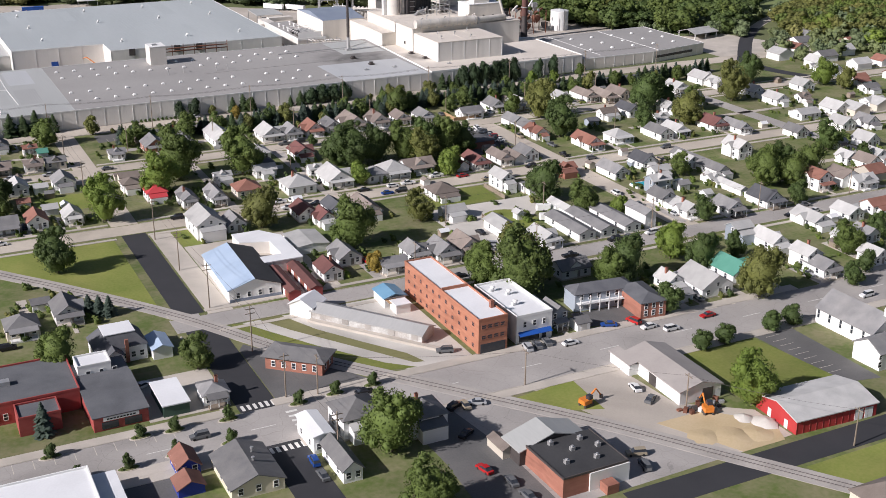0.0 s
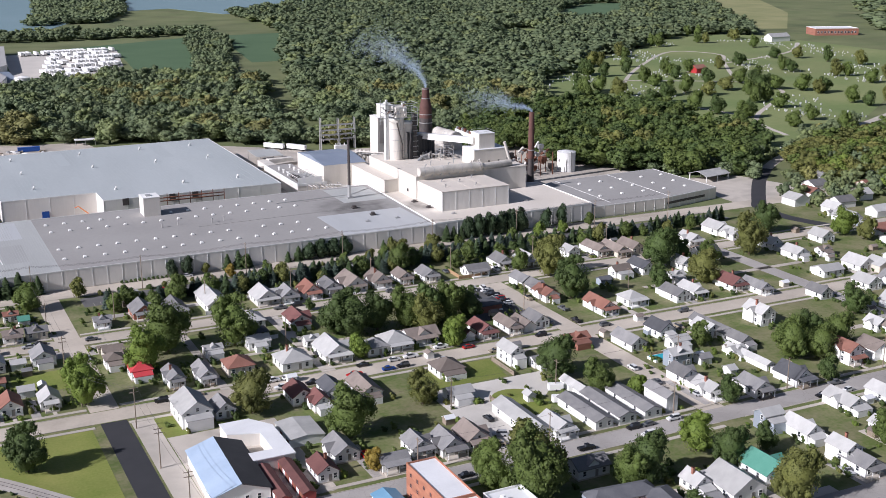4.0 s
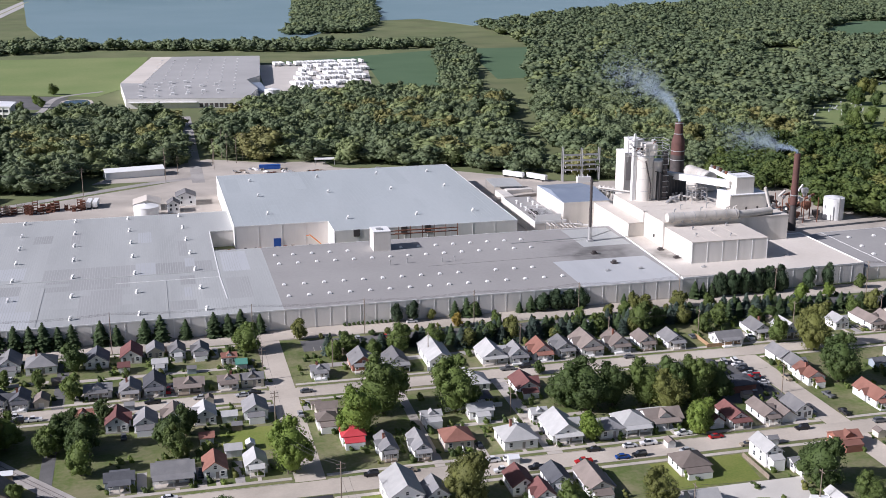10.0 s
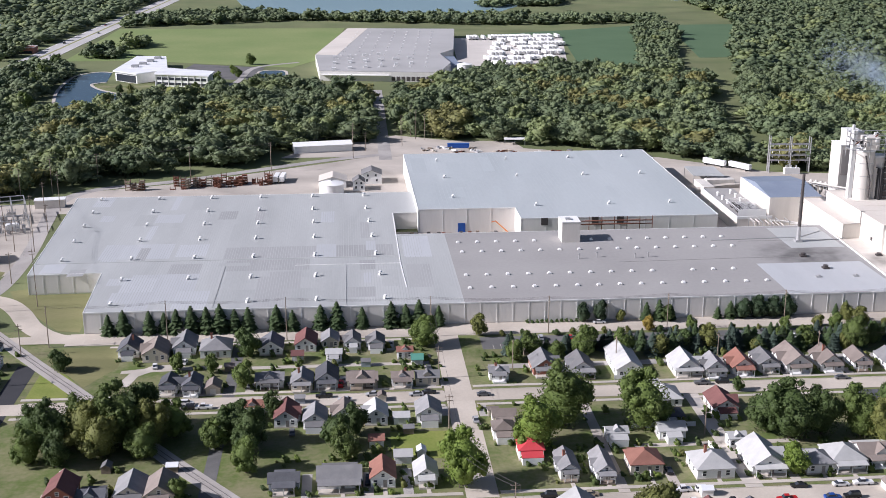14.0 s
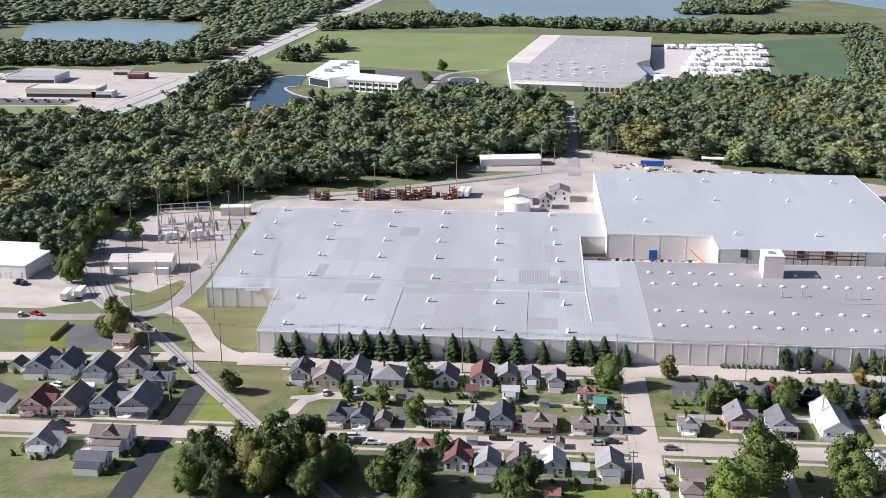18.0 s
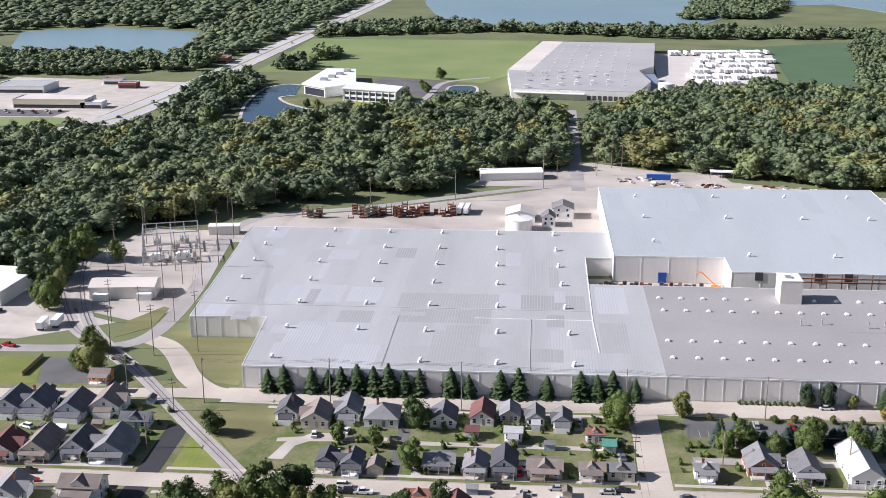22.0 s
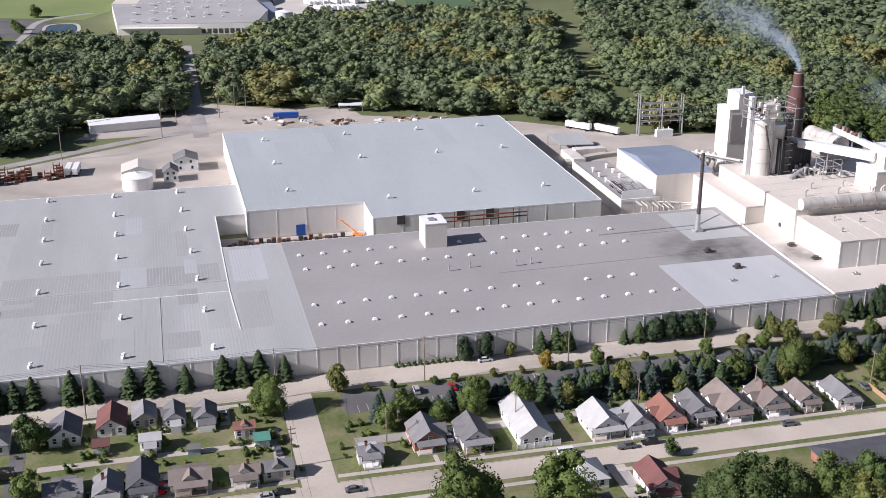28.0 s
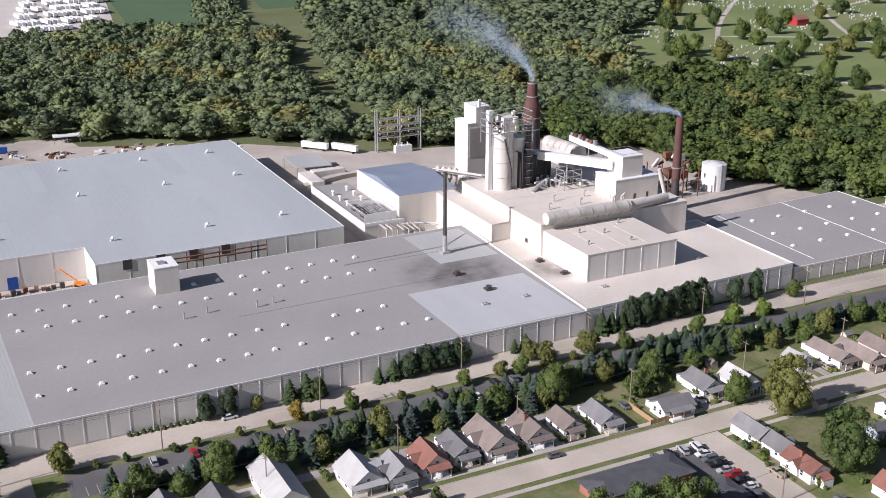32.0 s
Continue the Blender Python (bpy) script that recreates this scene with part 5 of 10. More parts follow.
# hall yard: water tank, gatehouses, stacked racks, long shed
tk = thing("water_tank", (-52.5, 207, 0), 0, "squat white round water tank", "tank")
part("shell", Build().tube((0, 0, 0), (0, 0, 6), 6.8, 6.8, 28).mesh("shell", "white", True), tk)
part("roof", Build().tube((0, 0, 6), (0, 0, 7.4), 7.0, 0.3, 28).mesh("roof", "white"), tk)
part("hatch", Build().tube((0, 0, 7.2), (0, 0, 7.8), 0.5).mesh("hatch", "steel"), tk)
for x, y, w, d, h, r, lab in ((-37.5, 212, 6.5, 9, 5.0, "shinglegrey", "white gatehouse with grey gable roof"), (-30, 228, 11, 12, 5.5, "shinglegrey", "white two-storey works house with grey roof"), (-52, 220, 15, 14, 4.0, "creamroof", "low tan works annexe")):
    g = thing("works_house", (x, y, 0), 0, lab, "works house")
    part("wall", Build().house(-w / 2, 0, w / 2, d, 0, h, 2.2).mesh("wall", "white"), g)
    part("roof", Build().gable(-w / 2, 0, w / 2, d, h, 2.2).mesh("roof", r), g)
    for k in (-1, 1):
        part("window", Build().box(-0.5, -0.06, 0, 0.5, 0.02, 1.4).mesh("window", "glass"), g, at=(k * w / 4, 0, 1.4))
        part("window", Build().box(-0.5, -0.06, 0, 0.5, 0.02, 1.2).mesh("window", "glass"), g, at=(k * w / 5, 0, h - 1.2))
ls = thing("long_shed", (-77, 312, 0), 9, "long low white metal shed before the woods", "shed")
part("wall", Build().house(0, 0, 12, 37, 0, 4.4, 1.6).mesh("wall", "white"), ls, at=(0, 12, 0), rz=-90)
part("roof", Build().gable(0, 0, 12, 37, 4.4, 1.6).mesh("roof", "white"), ls, at=(0, 12, 0), rz=-90)
rng = random.Random(11)
for k in range(64):
    x = -166 + rng.random() * 80
    if -152 < x < -142:
        continue
    n = rng.randint(1, 4)
    r = thing("steel_rack", (x, 226 + (x + 160) * 0.12 + rng.uniform(-6, 5), 0), rng.choice((0, 90, 4)), "stacked rusty steel stillage frames", "rack", "racks stacked in the yard")
    m = "rust" if x > -118 or rng.random() < 0.4 else "wood"
    for i in range(n):
        part("frame", Build().box(-1.5, -1, 0, 1.5, 1, 0.2).box(-1.5, -1, 0.2, -1.3, -0.8, 1.5).box(1.3, -1, 0.2, 1.5, -0.8, 1.5).box(-1.5, 0.8, 0.2, -1.3, 1, 1.5).box(1.3, 0.8, 0.2, 1.5, 1, 1.5).box(-1.2, -0.7, 0.2, 1.2, 0.7, 0.9 if k % 2 else 0.3).mesh("frame", m), r, at=(0, 0, i * 1.5))
for x in (-84, -80.5):
    tr = thing("semi_trailer", (x, 238, 0), 85, "white box trailer parked beside the racks", "trailer", "trailers in the works yard")
    part("box", Build().box(-6, -1.25, 1.1, 6, 1.25, 4.0).mesh("box", "white"), tr)
    for wx in (-4.6, -3.4, 4):
        part("wheel", Build().tube((wx, -1.2, 0.5), (wx, 1.2, 0.5), 0.5, 0.5, 12).mesh("wheel", "rubber"), tr)
tr = thing("skip_container", (28, 322, 0), -4, "long bright blue open skip container", "container")
part("box", Build().box(-7, -1.4, 0.3, 7, 1.4, 3.0).mesh("box", "blue"), tr)
part("rim", Build().box(-7.1, -1.5, 2.8, 7.1, 1.5, 3.05).mesh("rim", "blue"), tr)
sh = thing("yard_canopy", (66, 330, 0), -6, "small white flat canopy at the wood's edge", "canopy")
part("roof", Build().box(-7, -3, 3.6, 7, 3, 4.1).mesh("roof", "white"), sh)
for x in (-6.5, 0, 6.5):
    part("post", Build().box(x - 0.15, -2.6, 0, x + 0.15, -2.3, 3.6).mesh("post", "steel"), sh)
for k in range(60):
    x = 0 + rng.random() * 150
    y = 318 - x * 0.24 + rng.uniform(-9, 12) if x < 120 else 285 + rng.uniform(-8, 6)
    d = thing("scrap_pile", (x, y, 0), rng.uniform(0, 180), "heap of timber, pipes and scrap in the yard", "scrap pile", "scrap along the yard edge")
    m = rng.choice(["wood", "rust", "concrete", "white", "steel"])
    for i in range(2):
        part("piece", Build().box(0, 0, 0, rng.uniform(1.5, 5), rng.uniform(0.5, 1.6), rng.uniform(0.4, 1.3), 0.1).mesh("piece", m), d, at=(rng.uniform(-1, 1), i * 1.2, 0))
# loading court clutter
for k in range(22):
    d = thing("pallet_stack", (-18 + k * 2.1 + rng.random(), 119.5 + rng.uniform(-1.5, 1.5), 0.07), rng.uniform(-8, 8), "stack of pallets and drums against the court wall", "pallet stack", "pallets in the loading court")
    part("pallet_load", Build().box(-0.8, -0.7, 0, 0.8, 0.7, rng.uniform(0.6, 2.2)).mesh("pallet_load", rng.choice(["wood", "fencewood", "rust", "darksteel"])), d)
lift = thing("boom_lift", (33, 118, 0.07), 150, "orange boom lift with raised arm", "boom lift")
part("chassis", Build().box(-2, -1.1, 0.4, 2, 1.1, 1.4, 0.2).mesh("chassis", "orange"), lift)
part("boom", Build().tube((0, 0, 1.4), (7, 0, 6.4), 0.28).tube((7, 0, 6.4), (9, 0, 5.6), 0.2).mesh("boom", "orange"), lift)
for x in (-1.3, 1.3):
    for y in (-1.1, 1.1):
        part("wheel", Build().tube((x, y - 0.2, 0.5), (x, y + 0.2, 0.5), 0.5, 0.5, 12).mesh("wheel", "rubber"), lift)

# substation
sub = thing("substation", (-222, 134, 0), 18, "fenced electrical substation of grey steel lattice", "substation")
for i in range(5):
    for j in range(5):
        part("post", Build().tube((i * 6.5, j * 9.5, 0), (i * 6.5, j * 9.5, 9.5 if j > 1 else 6.5), 0.22, 0.16, 5).mesh("post", "steel"), sub)
for j in range(5):
    z = 9.3 if j > 1 else 6.3
    part("beam", Build().box(0, j * 9.5 - 0.2, z, 26, j * 9.5 + 0.2, z + 0.4).mesh("beam", "steel"), sub)
for i in range(5):
    part("beam", Build().box(i * 6.5 - 0.2, 19, 9.3, i * 6.5 + 0.2, 38, 9.7).mesh("beam", "steel"), sub)
    part("beam", Build().box(i * 6.5 - 0.15, 0, 6.3, i * 6.5 + 0.15, 10, 6.6).mesh("beam", "steel"), sub)
rng = random.Random(5)
for k in range(26):
    x, y = rng.uniform(0, 26), rng.uniform(-4, 36)
    part("breaker", Build().box(-0.7, -0.6, 0.6, 0.7, 0.6, 2.2).tube((-0.4, 0, 2.2), (-0.6, 0, 3.9), 0.18).tube((0.4, 0, 2.2), (0.6, 0, 3.9), 0.18).box(-0.6, -0.4, 0, 0.6, 0.4, 0.6).mesh("breaker", "steel"), sub, at=(x, y, 0))
for x in (6, 18):
    part("transformer", Build().box(-2.4, -1.6, 0.3, 2.4, 1.6, 3.6).box(-3.2, -1.2, 0.8, -2.4, 1.2, 3.2).box(2.4, -1.2, 0.8, 3.2, 1.2, 3.2).mesh("transformer", "white"), sub, at=(x, 6, 0))
sb = thing("control_house", (-206, 186, 0), 8, "small cream flat-roofed substation house", "control house")
part("wall", Build().box(0, 0, 0, 15, 6, 4.2).mesh("wall", "cream"), sb)
part("roof", Build().box(-0.3, -0.3, 4.2, 15.3, 6.3, 4.5).mesh("roof", "white"), sb)
wb = thing("works_garage", (-229, 87, 0), 6, "long low white works garage with pale roof", "garage")
part("wall", Build().house(0, 0, 13, 27, 0, 5.0, 1.8).mesh("wall", "cream"), wb, at=(0, 13, 0), rz=-90)
part("roof", Build().gable(0, 0, 13, 27, 5.0, 1.8).mesh("roof", "creamroof"), wb, at=(0, 13, 0), rz=-90)
for lx in (2, 20):
    part("lean_to", Build().box(lx, -3, 0, lx + 6, 0, 2.8).mesh("lean_to", "white"), wb)
wc = thing("rail_tank_car", (-257, 140, 0.2), 62, "old white railway tank wagon on the siding", "wagon")
part("tank", Build().tube((-7, 0, 2.6), (7, 0, 2.6), 1.5, 1.5, 14).mesh("tank", "white", True), wc)
part("frame", Build().box(-7.5, -1.2, 0.8, 7.5, 1.2, 1.2).mesh("frame", "darksteel"), wc)
for wx in (-5.5, -4, 4, 5.5):
    part("wheel", Build().tube((wx, -0.9, 0.45), (wx, 0.9, 0.45), 0.45, 0.45, 12).mesh("wheel", "rust"), wc)
wh = thing("white_warehouse", (-300, 78, 0), -4, "white flat-roofed warehouse beside a yard", "warehouse")
part("wall", Build().box(0, 0, 0, 38, 34, 6).mesh("wall", "white"), wh)
part("roof", Build().box(-0.2, -0.2, 6, 38.2, 34.2, 6.3).mesh("roof", "whiteroof"), wh)
for k in range(4):
    part("door", Build().box(0, -0.1, 0, 3, 0.05, 3.2).mesh("door", "panel"), wh, at=(18 + k * 5, 0, 0.05))


# thin smoke over the two chimneys: very fine pale specks, dense at the mouth and thinning downwind
def smoke(x, y, z, n, drift, rise, spread, label, seed):
    rng = np.random.default_rng(seed)
    t = rng.random(n) ** 1.35
    w = spread * (0.06 + t)
    at = np.stack([x + drift[0] * t + rng.normal(size=n) * w, y + drift[1] * t + rng.normal(size=n) * w, z + rise * t ** 0.5 + rng.normal(size=n) * w * 0.6 + np.sin(t * 14) * 2 * t], 1)
    at += np.stack([np.sin(at[:, 2] * 0.35 + at[:, 1] * 0.2), np.sin(at[:, 0] * 0.3 + 1), np.sin(at[:, 0] * 0.33 + at[:, 1] * 0.27)], 1) * (2.6 * t)[:, None]
    u, v = rng.normal(size=(n, 3)), rng.normal(size=(n, 3))
    s = (0.055 + 0.03 * t)[:, None]
    u, v = u / np.linalg.norm(u, axis=1, keepdims=True) * s, v / np.linalg.norm(v, axis=1, keepdims=True) * s
    q = np.stack([at - u, at - v, at + u, at + v], 1).reshape(-1, 3)
    me = bpy.data.meshes.new("smoke_plume")
    me.from_pydata(q.tolist(), [], np.arange(n * 4).reshape(-1, 4).tolist())
    me.materials.append(M["smoke"])
    tagged(new("smoke_plume", me), label, "smoke", kind="stuff")


smoke(231.5, 133.5, 53.6, 46000, (-16, 46), 24, 8.0, "thin blue-grey smoke drifting from the brick chimney", 1)
smoke(281, 94, 41.6, 26000, (-26, 20), 7, 5.5, "thin blue-grey smoke drifting from the rusty chimney", 2)


# ---- trees ----
def np_mesh(name, verts, quads, mat):
    """A mesh from arrays of corners and four-cornered faces."""
    me = bpy.data.meshes.new(name)
    k = len(quads)
    me.vertices.add(len(verts)), me.loops.add(k * 4), me.polygons.add(k)
    me.vertices.foreach_set("co", np.asarray(verts, np.float32).ravel())
    me.loops.foreach_set("vertex_index", np.asarray(quads, np.int32).ravel())
    me.polygons.foreach_set("loop_start", np.arange(0, k * 4, 4, dtype=np.int32))
    me.materials.append(M[mat])
    me.polygons.foreach_set("use_smooth", np.ones(k, bool))
    me.update(calc_edges=True)
    return me


def ball(k, rings):
    """A low sphere: its corners, and four-cornered faces with closed ends."""
    v = np.array([[math.cos(a) * math.sin(p), math.sin(a) * math.sin(p), math.cos(p)] for p in np.linspace(0.35, 2.55, rings) for a in np.arange(k) * 2 * math.pi / k])
    q = [[r * k + i, (r + 1) * k + i, (r + 1) * k + (i + 1) % k, r * k + (i + 1) % k] for r in range(rings - 1) for i in range(k)]
    q += [[0, i, i + 1, i + 2 if i + 2 < k else 0] for i in range(1, k - 1, 2)]
    return v, np.array(q)


def crown_arrays(seed, lobes, leaves, size, spread=0.5, rough=0.36, lobe=(0.17, 0.27), cut=(7, 4), core=1.0, fringe=1.1):
    """Rounded leafy lobes heaped into a dome, each with small leaf clumps lying close on it; a unit crown about 1 wide and 1 high, base at 0."""
    rng = np.random.default_rng(seed)
    ball_v, ball_q = ball(*cut)
    c, r = [], []
    for i in range(lobes):
        a, h = i * 2.4 + rng.uniform(-0.5, 0.5), 0.16 + 0.7 * ((i * 0.618 + rng.uniform(0, 0.25)) % 1.0)
        rr = rng.uniform(*lobe)
        out = spread * 0.66 * math.sqrt(max(0.0, 1 - ((h - 0.36) / 0.56) ** 2)) * rng.uniform(0.6, 1.0)
        c.append((math.cos(a) * out, math.sin(a) * out, h)), r.append(rr)
    c += [(0, 0, 0.45), (0, 0, 0.25)]
    r += [0.36 * core, 0.3 * core]
    c, r = np.array(c), np.array(r)
    verts = [(ball_v * rng.uniform(0.86, 1.04, (len(ball_v), 1)) * np.array([1, 1, 0.92]) * rr * 0.9 + cc) for cc, rr in zip(c, r)]
    quads = [ball_q + i * len(ball_v) for i in range(len(c))]
    n0 = sum(len(v) for v in verts)
    w = r ** 2 / (r ** 2).sum()
    pick = rng.choice(len(c), leaves, p=w)
    d = rng.normal(size=(leaves, 3))
    d[:, 2] += 0.3
    d /= np.linalg.norm(d, axis=1, keepdims=True)
    at = c[pick] + d * np.array([1, 1, 0.92]) * (r[pick] * rng.uniform(0.84, fringe, leaves))[:, None]
    nrm = d + rng.normal(scale=rough, size=d.shape)
    nrm /= np.linalg.norm(nrm, axis=1, keepdims=True)
    u = np.cross(nrm, rng.normal(size=d.shape))
    u /= np.linalg.norm(u, axis=1, keepdims=True)
    v = np.cross(nrm, u)
    s = size * rng.uniform(0.6, 1.3, (leaves, 1))
    s2 = s * rng.uniform(0.6, 1.0, (leaves, 1))
    q = np.stack([at - u * s, at - v * s2, at + u * s * 0.9, at + v * s2], 1).reshape(-1, 3)
    verts.append(q)
    quads.append(np.arange(leaves * 4).reshape(-1, 4) + n0)
    return np.concatenate(verts), np.concatenate(quads)


def conifer_arrays(seed, tiers, leaves):
    """A pointed crown of drooping whorls, 1 high and about 0.5 wide."""
    rng = np.random.default_rng(seed)
    n = tiers * leaves
    h = np.repeat(np.linspace(0.04, 0.95, tiers), leaves) + rng.uniform(-0.02, 0.02, n)
    whorl = np.repeat(rng.uniform(0.72, 1.12, tiers), leaves)
    rad = 0.25 * np.minimum(1.0, (1 - h) * 1.25) ** 0.8 * rng.uniform(0.45, 1.2, n) * whorl + 0.012
    a = rng.uniform(0, 2 * math.pi, n)
    tip = np.stack([np.cos(a) * rad, np.sin(a) * rad, h - rad * 0.28], 1)
    root = np.stack([np.cos(a) * rad * 0.15, np.sin(a) * rad * 0.15, h + 0.02], 1)
    side = np.stack([-np.sin(a), np.cos(a), rng.uniform(-0.4, 0.4, n)], 1) * (0.022 + rad * 0.14)[:, None]
    mid = root * 0.35 + tip * 0.65
    q = np.stack([root, mid - side, tip, mid + side], 1).reshape(-1, 3)
    cone = np.array([[math.cos(i * math.pi / 4) * 0.11, math.sin(i * math.pi / 4) * 0.11, 0.05] for i in range(8)] + [[math.cos(i * math.pi / 4) * 0.01, math.sin(i * math.pi / 4) * 0.01, 0.93] for i in range(8)])
    cq = np.array([[i, (i + 1) % 8, (i + 1) % 8 + 8, i + 8] for i in range(8)])
    return np.concatenate([cone, q]), np.concatenate([cq, np.arange(n * 4).reshape(-1, 4) + 16])


BROAD = [crown_arrays(i, 40, 2900, 0.025, 0.60, 0.75, (0.07, 0.15), (6, 3), 1.08, 1.12) for i in range(6)]
COLUMN = [crown_arrays(90 + i, 40, 2600, 0.022, 0.50, 0.7, (0.08, 0.14), (6, 3), 1.08, 1.1) for i in range(4)]
CONE = [conifer_arrays(40 + i, 14, 46) for i in range(6)]
BIG = [crown_arrays(60 + i, 66, 5600, 0.0175, 0.62, 0.75, (0.05, 0.125), (6, 3), 1.1, 1.12) for i in range(4)]
SMALL = [crown_arrays(80 + i, 5, 70, 0.085, 0.5, 0.4) for i in range(4)]
MESHES = {}


def crown_mesh(shape, i, mat):
    if (shape, i, mat) not in MESHES:
        v, q = dict(cone=CONE, big=BIG, small=SMALL, column=COLUMN).get(shape, BROAD)[i]
        MESHES[shape, i, mat] = np_mesh("crown", v, q, mat)
    return MESHES[shape, i, mat]


def trunk_mesh(kind):
    if ("trunk", kind) not in MESHES:
        b = Build()
        if kind == "cone":
            b.tube((0, 0, -0.01), (0, 0, 0.5), 0.018, 0.010, 7)
        else:
            b.tube((0, 0, -0.01), (0.01, 0, 0.25), 0.034, 0.024, 8)
            for a, h in ((0.3, 0.45), (1.9, 0.5), (3.3, 0.42), (4.6, 0.48), (5.6, 0.55)):
                b.tube((0.01, 0, 0.2), (math.cos(a) * 0.17, math.sin(a) * 0.17, h), 0.016, 0.007, 6)
            b.tube((0.01, 0, 0.25), (0, 0, 0.62), 0.024, 0.008, 7)
        MESHES["trunk", kind] = b.mesh("trunk", "bark")
    return MESHES["trunk", kind]


tree_rng = random.Random(21)
LEAVES = dict(g=("leaf_green", "green leafy tree"), d=("leaf_dark", "dark green leafy tree"), b=("leaf_bright", "bright green leafy tree"), o=("leaf_olive", "olive green tree turning in autumn"), y=("leaf_gold", "golden autumn tree"))


def tree(x, y, width, kind, height=None, where="standing among the houses"):
    mat, lab = LEAVES[kind]
    h = height or width * tree_rng.uniform(1.0, 1.24)
    base = h * 0.08
    e = thing("tree", (x, y, 0), 0, "%s %s" % (lab, where), "tree", "town trees")
    e.matrix_basis = pose(x, y, 0, 0, 0, tree_rng.uniform(0, 360)) @ Matrix.Diagonal((width * 1.05, width * 1.05, h, 1))
    part("trunk", trunk_mesh("broad"), e)
    part("crown", crown_mesh("big", tree_rng.randrange(4), mat) if width > 10 else crown_mesh("broad", tree_rng.randrange(6), mat), e, at=(0, 0, base / h - 0.02))
    return e


def conifer(x, y, h, width=None, mat="needle", lab="dark green conifer beside the hall wall", group="conifers along the hall"):
    w = (width or h * 0.66) / 0.46
    e = thing("conifer", (x, y, 0), 0, lab, "conifer", group)
    e.matrix_basis = pose(x, y, 0, 0, 0, tree_rng.uniform(0, 360)) @ Matrix.Diagonal((w, w, h, 1))
    part("trunk", trunk_mesh("cone"), e)
    part("crown", crown_mesh("cone", tree_rng.randrange(6), mat), e, at=(0, 0, 0.03))
    return e


def oval_tree(x, y, h, w, mat="leaf_dark", lab="clipped dark oval tree on the verge"):
    e = thing("oval_tree", (x, y, 0), 0, lab, "tree", "oval trees")
    e.matrix_basis = pose(x, y, 0, 0, 0, tree_rng.uniform(0, 360)) @ Matrix.Diagonal((w * 1.1, w * 1.1, h, 1))
    part("trunk", trunk_mesh("cone"), e)
    part("crown", crown_mesh("column", tree_rng.randrange(4), mat), e, at=(0, 0, 0.02))


